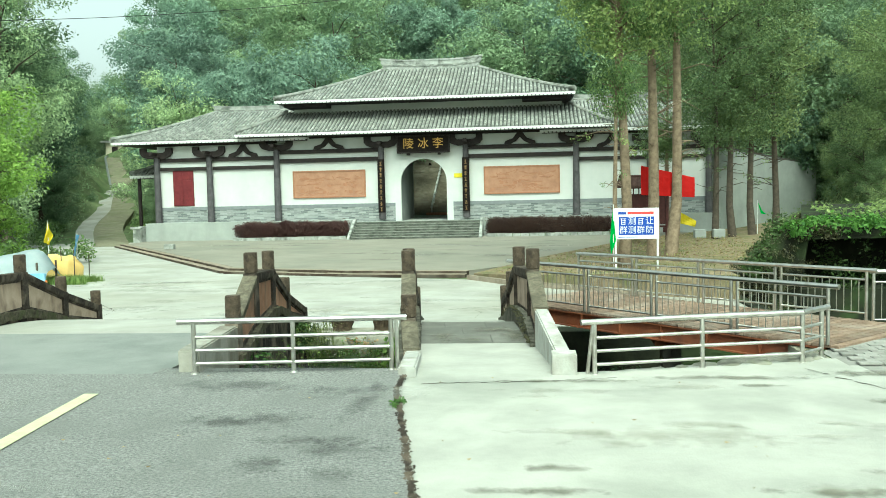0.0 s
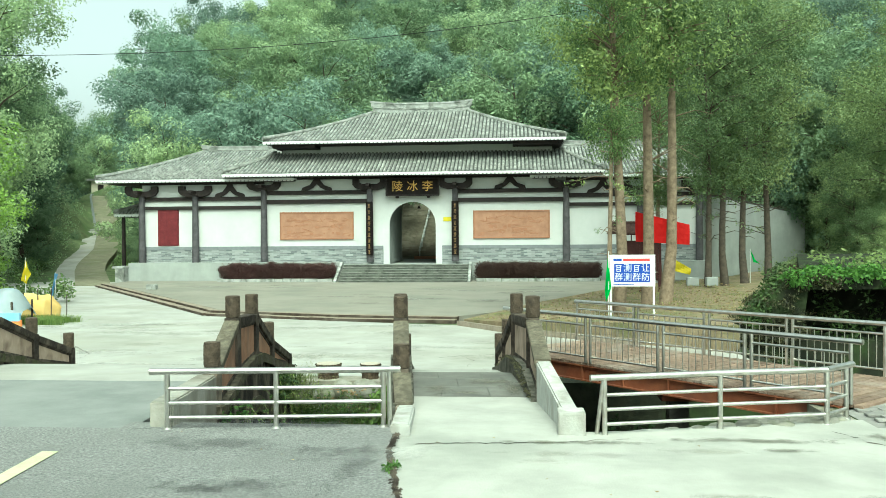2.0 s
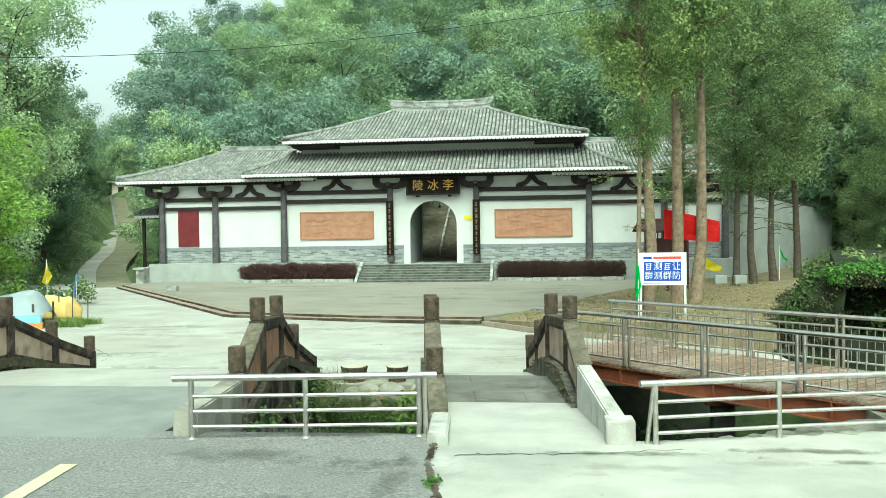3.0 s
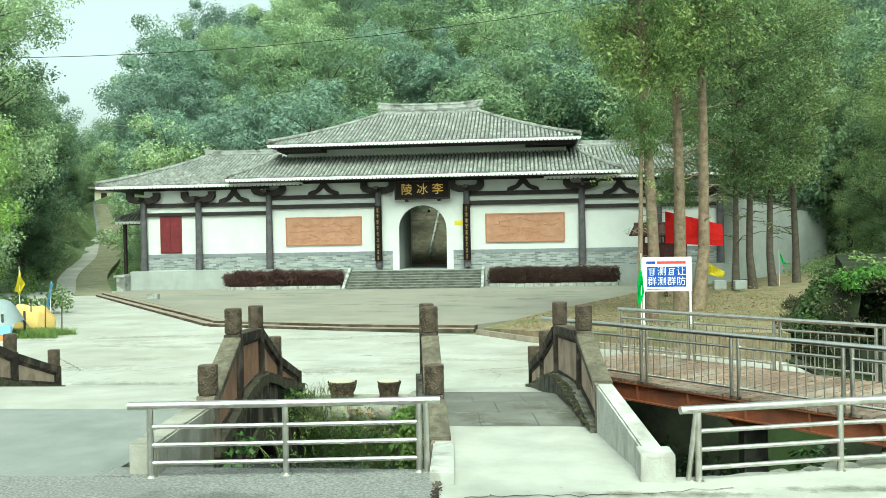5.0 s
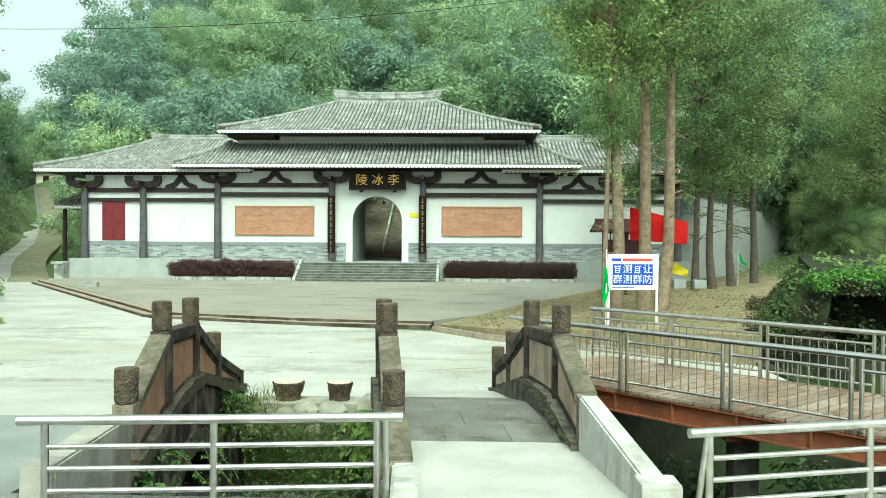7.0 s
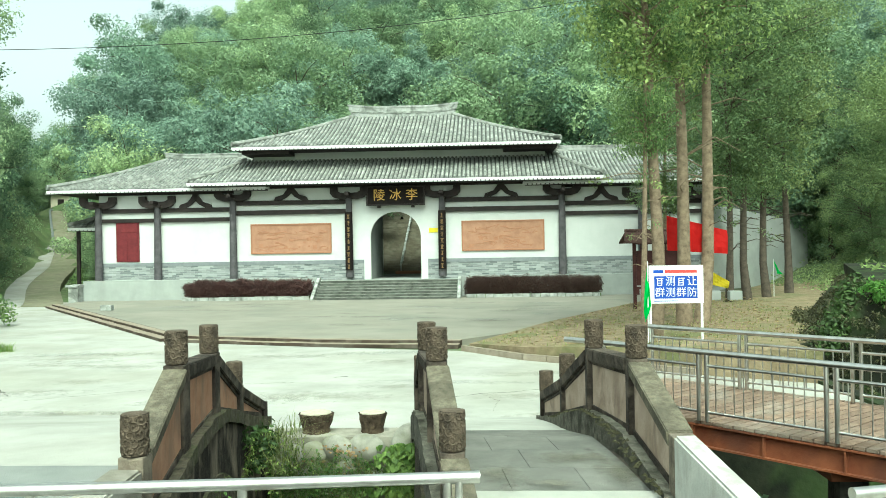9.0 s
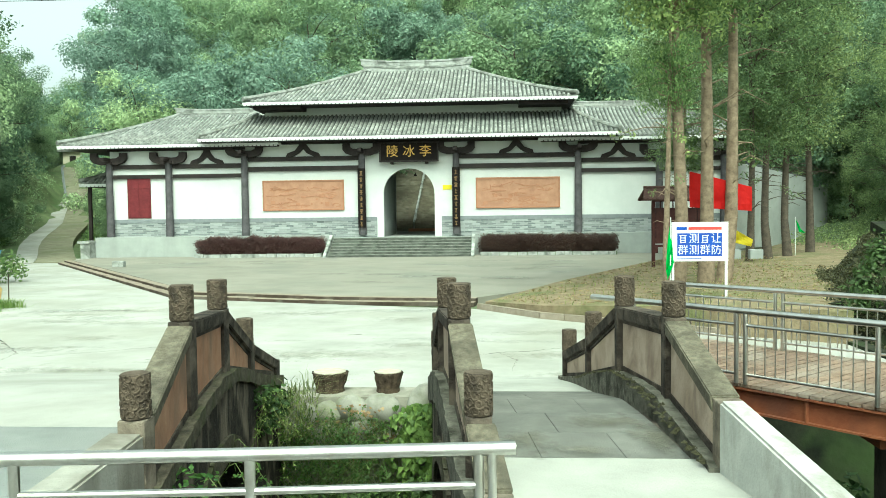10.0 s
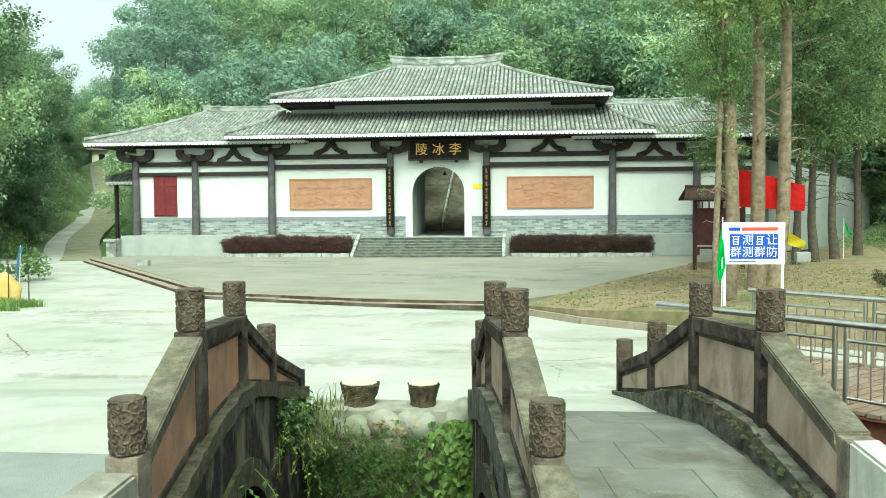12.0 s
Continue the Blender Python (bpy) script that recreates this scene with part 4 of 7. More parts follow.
bm = bmesh.new()
for xa, xb in ((-18.35, -0.9), (3.25, 20.8)):
    box(bm, xa, xb, -0.055, 0.3, 1.38, 1.62, 0.01)
structure("trim", bm, M_STONEBAND, "grey stone band above the brick wainscot", "trim")


def column(x, zt):
    root = thing("column", "dark grey tapered stone column with wooden bracket", "column", (x, -0.25, ZF), "gate columns")
    bm = bmesh.new()
    tube(bm, (0, 0, 0), (0, 0, zt - ZF), 0.25, 0.2, 18)
    part("shaft", bm, M_COLUMN, root, "", True)
    bm = bmesh.new()
    box(bm, -0.28, 0.28, -0.28, 0.28, zt - ZF, zt - ZF + 0.14, 0.02)
    part("capital_block", bm, M_DARKWOOD, root)
    for sx in (-1, 1):
        bm = bmesh.new()
        poly = []
        for px, pz in ((0.0, -0.05), (0.55, -0.06), (1.0, 0.08), (1.2, 0.32), (1.2, 0.72), (0.74, 0.72), (0.74, 0.5), (0.55, 0.38), (0.0, 0.36)):
            poly.append((sx * px, -0.14, zt - ZF - 0.02 + pz))
        prism(bm, poly, (0, 0.28, 0))
        part("bracket_arm", bm, M_DARKWOOD, root, "curled dark bracket arm")
    bm = bmesh.new()
    box(bm, -0.12, 0.12, -1.0, 0.3, zt - ZF + 0.14, zt - ZF + 0.36, 0.02)
    part("bracket_beam", bm, M_DARKWOOD, root)
    return root


for i, x in enumerate(colx()):
    column(x, 5.6 if 2 <= i <= 5 else 5.25)


def inverted_v(x, z0, z1):
    bm = bmesh.new()
    for s in (-1, 1):
        prism(bm, [(s * 0.0, -0.12, z1), (s * 0.2, -0.12, z1), (s * 0.5, -0.12, z0 + 0.38), (s * 1.02, -0.12, z0 + 0.2), (s * 1.1, -0.12, z0), (s * 0.66, -0.12, z0), (s * 0.28, -0.12, z0 + 0.18), (s * 0.0, -0.12, z1 - 0.32)], (0, 0.16, 0))
    box(bm, -0.2, 0.2, -0.13, 0.05, z1 - 0.02, z1 + 0.16, 0.015)
    o = link("roof_bracket", bm, M_DARKWOOD)
    o.location = (x, -0.06, 0)
    return tagged(o, "dark wooden inverted-V bracket under the eave", "bracket", "eave brackets")


for x, z in ((-11.9, 5.17), (-5.6, 5.55), (8.0, 5.55), (14.35, 5.17)):
    inverted_v(x, z, z + 0.78)

bm = bmesh.new()
cs = colx()
for xa, xb, zs in ((cs[0], cs[1], 0), (cs[1], cs[2], 0), (cs[2], cs[3], 1), (cs[4], cs[5], 1), (cs[5], cs[6], 0), (cs[6], cs[7], 0)):
    for z0, z1 in (((4.27, 4.52), (4.9, 5.17)), ((4.63, 4.92), (5.26, 5.54)))[zs]:
        box(bm, xa + 0.2, xb - 0.2, -0.16, 0.02, z0, z1, 0.012)
structure("beams", bm, M_DARKWOOD, "dark wooden tie beams across the white wall", "beam")
bm = bmesh.new()
box(bm, -9.4, 11.85, -0.2, 0.1, 6.32, 6.6)
box(bm, -18.5, -9.4, -0.2, 0.1, 6.05, 6.35)
box(bm, 11.85, 21.0, -0.2, 0.1, 6.05, 6.35)
structure("eave_purlin", bm, M_DARKWOOD, "dark eave purlin", "beam")

# red shuttered window
win = thing("window_1", "dark red wooden shuttered window", "window", (-16.48, -0.02, 1.7), kind="structure")
boxpart("window_frame", win, M_REDDOOR, -0.77, 0.77, -0.06, 0.04, 0, 2.65, bevel=0.02)
for sx in (-1, 1):
    boxpart("shutter", win, M_REDDOOR, min(sx * 0.02, sx * 0.68), max(sx * 0.02, sx * 0.68), -0.09, -0.05, 0.08, 1.85, bevel=0.01)
    boxpart("upper_shutter", win, M_REDDOOR, min(sx * 0.02, sx * 0.68), max(sx * 0.02, sx * 0.68), -0.09, -0.05, 1.93, 2.57, bevel=0.01)


def relief(x0, x1, seed):
    r = random.Random(seed)
    root = thing("relief_panel", "terracotta relief panel framed on the white wall", "relief panel", ((x0 + x1) / 2, 0, 2.08), "wall relief panels")
    w, h = (x1 - x0) / 2, 1.95
    bm = bmesh.new()
    box(bm, -w + 0.1, w - 0.1, -0.06, 0.0, 0.1, h - 0.1)
    part("slab", bm, M_TERRA, root)
    bm = bmesh.new()
    for k in range(34):
        cx_, cz_ = r.uniform(-w * 0.85, w * 0.85), r.uniform(0.25, h - 0.4)
        pts = [Vector((cx_ + r.uniform(-0.5, 0.5), -0.062, min(h - 0.18, max(0.16, cz_ + r.uniform(-0.15, 0.15))))) for _ in range(4)]
        for p, q in zip(pts, pts[1:]):
            if abs(q.x) < w - 0.2 and abs(p.x) < w - 0.2:
                tube(bm, p, q, 0.026, 0.018, 5)
    for k in range(10):
        cx_, cz_, s = r.uniform(-w * 0.85, w * 0.7), r.uniform(0.2, h * 0.45), r.uniform(0.1, 0.3)
        box(bm, cx_, cx_ + s, -0.085, -0.05, cz_, cz_ + s * 0.8, 0.01)
    part("carving", bm, M_TERRAF, root, "shallow carved landscape lines")
    for nm, d in (("frame_top", (-w, w, -0.1, 0.0, h - 0.1, h)), ("frame_bottom", (-w, w, -0.1, 0.0, 0, 0.1)), ("frame_side", (-w, -w + 0.1, -0.1, 0, 0.1, h - 0.1)), ("frame_side", (w - 0.1, w, -0.1, 0, 0.1, h - 0.1))):
        boxpart(nm, root, M_TERRAF, *d, bevel=0.015)
    return root


relief(-8.3, -3.0, 1)
relief(5.43, 10.73, 2)


def write(text, size, material, parent, loc, depth=0.012, name="lettering"):
    """Raised characters from the built-in font, facing -y."""
    cu = bpy.data.curves.new(name, 'FONT')
    cu.body, cu.size, cu.extrude, cu.align_x, cu.align_y = text, size, depth, 'CENTER', 'CENTER'
    tmp = new("tmp", cu)
    dg = bpy.context.evaluated_depsgraph_get()
    me = bpy.data.meshes.new_from_object(tmp.evaluated_get(dg))
    bpy.data.objects.remove(tmp)
    me.transform(Matrix.Rotation(radians(90), 4, 'X'))
    me.materials.clear()
    me.materials.append(material)
    o = new(name, me)
    o.parent = parent
    o.location = loc
    return o


board = thing("name_board", "black lacquered name board with gold characters over the arch", "sign", (1.24, -0.42, 5.1))
bm = bmesh.new()
box(bm, -1.82, 1.82, -0.05, 0.08, 0.0, 1.2, 0.03)
part("board", bm, M_BOARD, board)
for d in ((-1.88, 1.88, -0.09, 0.0, 1.14, 1.24), (-1.88, 1.88, -0.09, 0.0, -0.04, 0.06), (-1.88, -1.78, -0.09, 0.0, 0.06, 1.14), (1.78, 1.88, -0.09, 0.0, 0.06, 1.14)):
    boxpart("frame", board, M_DARKWOOD, *d, bevel=0.01)
for x, ch in ((-1.05, "陵"), (0.0, "冰"), (1.05, "李")):
    write(ch, 0.8, M_GOLD, board, (x, -0.065, 0.6))
for x in (-1.1, 1.1):
    boxpart("mount", board, M_DARKWOOD, x - 0.1, x + 0.1, 0.0, 0.4, -0.16, -0.03, bevel=0.01)

for x in (-1.8, 4.2):
    cb = thing("couplet_board", "tall dark couplet board with gold characters on a column", "sign", (x, -0.53, 0.95), "couplet boards")
    bm = bmesh.new()
    n = 10
    prism(bm, [(0.27 * math.sin(a), 0.2 - 0.29 * math.cos(a), 0) for a in np.linspace(-1.15, 1.15, n)] + [(0.25 * math.sin(a), 0.2 - 0.26 * math.cos(a), 0) for a in np.linspace(1.15, -1.15, n)], (0, 0, 3.75))
    part("board", bm, M_BOARD, cb)
    r = random.Random(int(x * 10))
    for k in range(9):
        bm = bmesh.new()
        zc = 0.22 + k * 0.4
        for s in range(5):
            zz = zc - 0.12 + s * 0.06
            wd = r.uniform(0.04, 0.1)
            box(bm, -wd, wd, -0.104, -0.09, zz, zz + 0.025)
        box(bm, -0.012, 0.012, -0.104, -0.09, zc - 0.13, zc + 0.15)
        part("character", bm, M_DIMGOLD, cb, "gold character stroke marks")
pl = thing("notice_plate", "small yellow notice plate on the white wall", "sign", (3.62, 0.0, 3.3))
boxpart("plate", pl, M_YELF, -0.28, 0.28, -0.02, 0.02, 0, 0.3, bevel=0.005)
lamp = thing("passage_lamp", "small dark hanging lamp in the archway", "lamp", (1.3, 3.0, 4.3))
bm = bmesh.new()
tube(bm, (0, 0, 0.2), (0, 0, 0.7), 0.01)
part("cord", bm, M_CABLE, lamp)
bm = bmesh.new()
tube(bm, (0, 0, 0.0), (0, 0, 0.2), 0.14, 0.04, 12)
part("shade", bm, M_BOARD, lamp)


# ---- roofs ----
def sag(v):
    return 0.8 * v + 0.2 * v * v


def roof(name, label, x0, x1, yf, yb, ze, rx0, rx1, ryf, ryb, zr, ribs=(True, True), lift=0.12):
    """Hipped roof: eave rectangle up to a ridge (or a smaller rectangle), tiles laid in rows."""
    root = thing(name, label, "roof", ((x0 + x1) / 2, (yf + yb) / 2, ze), "tiled roofs")
    inv = Matrix.Translation(-root.location)
    E = [(x0, yf), (x1, yf), (x1, yb), (x0, yb)]
    T = [(rx0, ryf), (rx1, ryf), (rx1, ryb), (rx0, ryb)]
    bm = bmesh.new()
    nv = 6
    for k in range(4):
        a, b, c, d = E[k], E[(k + 1) % 4], T[(k + 1) % 4], T[k]
        rows = []
        for j in range(nv + 1):
            v = j / nv
            z = ze + (zr - ze) * sag(v)
            pa = (a[0] + (d[0] - a[0]) * v, a[1] + (d[1] - a[1]) * v)
            pb = (b[0] + (c[0] - b[0]) * v, b[1] + (c[1] - b[1]) * v)
            rows.append([bm.verts.new((*pa, z)), bm.verts.new((*pb, z))])
        for r, s in zip(rows, rows[1:]):
            try:
                bm.faces.new((r[0], r[1], s[1], s[0]))
            except ValueError:
                pass
    bmesh.ops.remove_doubles(bm, verts=bm.verts, dist=1e-4)
    part("tile_bed", bm, M_ROOFLOW, root, "tile troughs coloured dark for the shade between cover tiles").data.transform(inv)
    # rounded cover tiles, front and both ends
    V, F = [], []
    rr = random.Random(9)

    def rib(base, inward, vend, hl):
        """base: point on the eave; inward: plan vector from eave to top."""
        seg = max(2, int(7 * vend) + 1)
        side = Vector((-inward[1], inward[0], 0)).normalized()
        st = len(V)
        for j in range(seg + 1):
            v = vend * j / seg
            c = Vector((base[0] + inward[0] * v, base[1] + inward[1] * v, ze + (zr - ze) * sag(v)))
            jit = rr.uniform(-0.008, 0.008)
            for a in (-90, -40, 0, 40, 90):
                V.append(c + side * (0.096 * math.sin(radians(a)) + jit) + Vector((0, 0, 0.01 + 0.1 * math.cos(radians(a)))))
        for j in range(seg):
            for k in range(4):
                F.append((st + j * 5 + k, st + j * 5 + k + 1, st + (j + 1) * 5 + k + 1, st + (j + 1) * 5 + k))
        F.append(tuple(st + k for k in range(5)))
    pitch = 0.27
    if ribs[0]:
        n = int((x1 - x0) / pitch)
        for i in range(n + 1):
            x = x0 + (x1 - x0) * i / n
            vend = 1.0
            if x < rx0:
                vend = (x - x0) / max(1e-6, rx0 - x0)
            elif x > rx1:
                vend = (x1 - x) / max(1e-6, x1 - rx1)
            if vend > 0.04:
                rib((x, yf), (0, ryf - yf), vend, 0)
    if ribs[1]:
        n = int((yb - yf) / pitch)
        for i in range(n + 1):
            y = yf + (yb - yf) * i / n
            vend = min(1.0, (y - yf) / max(1e-6, ryf - yf), (yb - y) / max(1e-6, yb - ryb))
            if vend > 0.04:
                rib((x0, y), (rx0 - x0, 0), vend, 0)
                rib((x1, y), (rx1 - x1, 0), vend, 0)
    me = raw("tile_field", [v - root.location for v in V], F, M_ROOF)
    o = new("tile_field", me)
    o.parent = root
    tagged(o, "rows of rounded grey roof tiles", "", "", "stuff")
    # pale drip edge
    bm = bmesh.new()
    box(bm, x0, x1, yf - 0.02, yf + 0.06, ze - 0.13, ze - 0.01)
    box(bm, x0 - 0.02, x0 + 0.06, yf, yb, ze - 0.13, ze - 0.01)
    box(bm, x1 - 0.06, x1 + 0.02, yf, yb, ze - 0.13, ze - 0.01)
    part("drip_edge", bm, M_EAVE, root, "white eave edge").data.transform(inv)
    V2, F2 = [], []

    def cube8(cx_, cy_, cz_, hx, hy, hz):
        s = len(V2)
        for dz in (-hz, hz):
            for dx, dy in ((-hx, -hy), (hx, -hy), (hx, hy), (-hx, hy)):
                V2.append((cx_ + dx, cy_ + dy, cz_ + dz))
        for q in ((0, 1, 2, 3), (4, 5, 6, 7), (0, 1, 5, 4), (1, 2, 6, 5), (2, 3, 7, 6), (3, 0, 4, 7)):
            F2.append(tuple(s + k for k in q))
    n = int((x1 - x0) / pitch)
    for i in range(n):
        cube8(x0 + (i + 0.5) * (x1 - x0) / n, yf - 0.01, ze - 0.165, 0.1, 0.03, 0.05)
    me = raw("drip_course", [Vector(v) - root.location for v in V2], F2, M_EAVE)
    o = new("drip_course", me)
    o.parent = root
    tagged(o, "row of white drip tiles", "", "", "stuff")
    bm = bmesh.new()      # dark soffit
    box(bm, x0 + 0.15, x1 - 0.15, yf + 0.08, yb - 0.05, ze - 0.2, ze - 0.1)
    part("soffit", bm, M_DARKWOOD, root, "dark boarded soffit").data.transform(inv)
    # hip ridges
    for (a, b) in zip(E[:2], T[:2]):
        bm = bmesh.new()
        rings = []
        side = Vector((b[1] - a[1], a[0] - b[0], 0)).normalized()
        for j in range(9):
            v = j / 8
            p = Vector((a[0] + (b[0] - a[0]) * v, a[1] + (b[1] - a[1]) * v, ze + (zr - ze) * sag(v) + 0.08 + lift * (1 - v) ** 3))
            rings.append([bm.verts.new(p + side * 0.16 * math.cos(q) + Vector((0, 0, 0.16 * math.sin(q)))) for q in np.linspace(0, math.tau, 8, endpoint=False)])
        for r0, r1 in zip(rings, rings[1:]):
            for k in range(8):
                bm.faces.new((r0[k], r0[(k + 1) % 8], r1[(k + 1) % 8], r1[k]))
        bm.faces.new(rings[0])
        bm.faces.new(rings[-1][::-1])
        part("hip_ridge", bm, M_HIP, root, "pale hip ridge tiles").data.transform(inv)
    return root


def ridge_beam(label, x0, x1, y, z, h):
    root = thing("roof_ridge", label, "roof ridge", ((x0 + x1) / 2, y, z), "roof ridges")
    w = (x1 - x0) / 2
    for k, (t0, t1, wd, m_) in enumerate(((0, 0.35, 0.22, M_RIDGE), (0.35, 0.5, 0.3, M_ROOF), (0.5, 0.85, 0.2, M_RIDGE), (0.85, 1.0, 0.28, M_RIDGE))):
        bm = bmesh.new()
        n = 12
        rows = []
        for i in range(n + 1):
            u = -1 + 2 * i / n
            up = 0.22 * h * max(0, abs(u) - 0.55) / 0.45
            ww = w * (1 + 0.02 * k)
            rows.append([bm.verts.new((u * ww, s * wd / 2, zz * h + up)) for s, zz in ((-1, t0), (1, t0), (1, t1), (-1, t1))])
        for r, s in zip(rows, rows[1:]):
            for q in range(4):
                bm.faces.new((r[q], r[(q + 1) % 4], s[(q + 1) % 4], s[q]))
        bm.faces.new(rows[0])
        bm.faces.new(rows[-1][::-1])
        part("course", bm, m_, root)
    return root


roof("roof_wing", "grey tiled hipped roof over the side wing", -21.4, -7.0, -1.0, 13.6, 6.40, -16.0, -7.2, 5.9, 6.7, 8.95)
roof("roof_wing", "grey tiled hipped roof over the other side wing", 9.4, 23.8, -1.0, 13.6, 6.40, 9.6, 18.4, 5.9, 6.7, 8.95)
roof("roof_lower", "grey tiled lower skirt roof over the gate", -11.93, 14.3, -1.64, 14.2, 6.66, -9.2, 11.6, 2.2, 10.6, 8.42)
roof("roof_upper", "grey tiled upper hipped roof over the gate", -9.45, 11.86, -0.15, 14.4, 9.05, -2.6, 4.75, 6.9, 7.3, 11.95)
bm = bmesh.new()
box(bm, -8.6, 11.0, 2.0, 11.0, 7.6, 8.95)
structure("wall_clerestory", bm, M_WHITE, "white band of wall between the two roofs", "wall")
bm = bmesh.new()
box(bm, -8.9, -5.8, 0.3, 12, 8.62, 8.86)
box(bm, 8.2, 11.3, 0.3, 12, 8.62, 8.86)
structure("eave_beams", bm, M_DARKWOOD, "dark corner eave beams under the upper roof", "beam")
ridge_beam("pale curved main ridge with layered tiles", -2.75, 4.9, 7.1, 11.9, 0.85)
ridge_beam("pale curved wing ridge with layered tiles", -16.2, -9.0, 6.3, 8.85, 0.62)
ridge_beam("pale curved wing ridge with layered tiles", 11.4, 18.6, 6.3, 8.85, 0.62)
roof("roof_side", "small grey tiled lean-to roof at the side", -21.3, -18.3, 1.5, 9.0, 4.05, -19.0, -18.4, 3.2, 7.0, 5.1)
bm = bmesh.new()
for y in (1.9, 5.0, 8.5):
    box(bm, -20.9, -20.7, y, y + 0.2, -0.9, 3.9)
box(bm, -20.9, -18.4, 2.6, 8.7, -0.9, 0.2)
structure("side_porch", bm, M_DARKWOOD, "dark timber side porch", "porch")

# annex wall
bm = bmesh.new()
prism(bm, [(21.0, 3.0, -0.9), (32.9, 15.2, -0.9), (32.9, 15.2, 3.85), (21.0, 3.0, 5.25)], (-0.2, 0.25, 0))
structure("wall_annex", bm, M_GREYW, "grey rendered annex side wall", "wall")
bm = bmesh.new()
prism(bm, [(20.7, 2.7, 5.25), (32.9, 15.7, 3.7), (32.9, 15.7, 3.95), (20.7, 2.7, 5.55)], (-1.5, 2.2, 0.5))
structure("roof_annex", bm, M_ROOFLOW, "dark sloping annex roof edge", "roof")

# stairs to the gate
st = thing("front_stairs", "worn mossy stone stairs up to the arch", "stairs", (0.8, -2.2, ZP))
nst = 7
rise, tread = (0.33 - ZP) / nst, (3.35 - 1.0) / nst
for k in range(nst):
    boxpart("riser", st, M_STEP, -4.3, 4.35, -1.12 + k * tread, 1.3, k * rise, (k + 1) * rise - 0.045)
    # Treads get a paler colour than the risers.
    boxpart("tread", st, M_STEPT, -4.32, 4.37, -1.15 + k * tread, -1.12 + (k + 1) * tread + 0.05, (k + 1) * rise - 0.045, (k + 1) * rise, bevel=0.008)
for x in (-4.55, 4.4):
    bm = bmesh.new()
    prism(bm, [(x, -1.3, 0.0), (x, 1.25, 0.0), (x, 1.25, 1.3), (x, 1.0, 1.3), (x, -1.3, 0.12)], (0.2, 0, 0))
    bmesh.ops.bevel(bm, geom=list(bm.edges), offset=0.015, segments=1, affect='EDGES')
    part("cheek_wall", bm, M_RIDGE, st, "pale stone cheek wall")

# hedges in raised beds
rng = np.random.default_rng(11)
for xa, xb in ((-11.95, -3.95), (5.75, 13.95)):
    bed = thing("flower_bed_edge", "low pale stone block edging of a hedge bed", "edging", ((xa + xb) / 2, -2.1, ZP), "hedge beds")
    k, x = 0, xa
    while x < xb - 0.2:
        w = min(xb - x, random.uniform(0.45, 0.65))
        boxpart("block", bed, M_RIDGE, x - (xa + xb) / 2, x + w - 0.03 - (xa + xb) / 2, -0.62, -0.42, 0, random.uniform(0.19, 0.23), bevel=0.015)
        x += w
    boxpart("soil", bed, M_EARTH, -(xb - xa) / 2 + 0.02, (xb - xa) / 2 - 0.02, -0.45, 0.9, 0, 0.18)
    cs_, rs_ = [], []
    for _ in range(900):
        x, y = rng.uniform(xa + 0.05, xb - 0.05), rng.uniform(-2.45, -1.4)
        top = 0.24 + 0.09 * math.sin(x * 1.3) + rng.uniform(-0.06, 0.06)
        cs_.append((x - (xa + xb) / 2, y + 2.0, rng.uniform(0.25, 1.10 + top * 0.3)))
        rs_.append(0.26)
    v, f = leaves(rng, cs_, rs_, 60, 0.085, 0.0, 0.6)
    h = new("hedge", raw("hedge", v, f, M_HEDGE))
    h.location = ((xa + xb) / 2, -2.0, ZP)
    tagged(h, "clipped purple-red leaved hedge before the gate", "hedge", "hedge beds")

# kerb of two low steps round the plaza
kerb = thing("kerb", "two low brown stone kerb steps edging the plaza", "kerb", (0, 0, ZR), kind="structure")
line = [(-19.0, -4.25), (-4.1, -24.2), (1.5, -26.1), (6.1, -26.85)]
for lvl, (off, z0, z1) in enumerate(((0.0, -0.02, ZP - ZR + 0.004), (0.36, -0.02, 0.10))):
    for (p, q) in zip(line, line[1:]):
        p2, q2 = Vector((*p, 0)), Vector((*q, 0))
        d = (q2 - p2).normalized()
        w = Vector((d.y, -d.x, 0))
        L = (q2 - p2).length
        n = max(1, round(L / 0.95))
        for i in range(n):
            a, b = p2 + d * (L * i / n + (0.006 if i else -0.09)) + w * off, p2 + d * (L * (i + 1) / n - (0.006 if i < n - 1 else -0.09)) + w * off
            bm = bmesh.new()
            j = random.uniform(-0.008, 0.008)
            prism(bm, [a + Vector((0, 0, z0)), b + Vector((0, 0, z0)), b + Vector((0, 0, z1 + j)), a + Vector((0, 0, z1 + j))], w * 0.36)
            part("kerb_stone", bm, M_KERB, kerb)
            bm = bmesh.new()
            prism(bm, [a - w * 0.0 + Vector((0, 0, z1 + j)), b + Vector((0, 0, z1 + j)), b + Vector((0, 0, z1 + j + 0.012)), a + Vector((0, 0, z1 + j + 0.012))], w * 0.335)
            part("tread", bm, M_KERBTOP, kerb)
line = [(6.3, -28.2), (8.05, -30.45), (9.3, -31.4), (12, -33.6)]
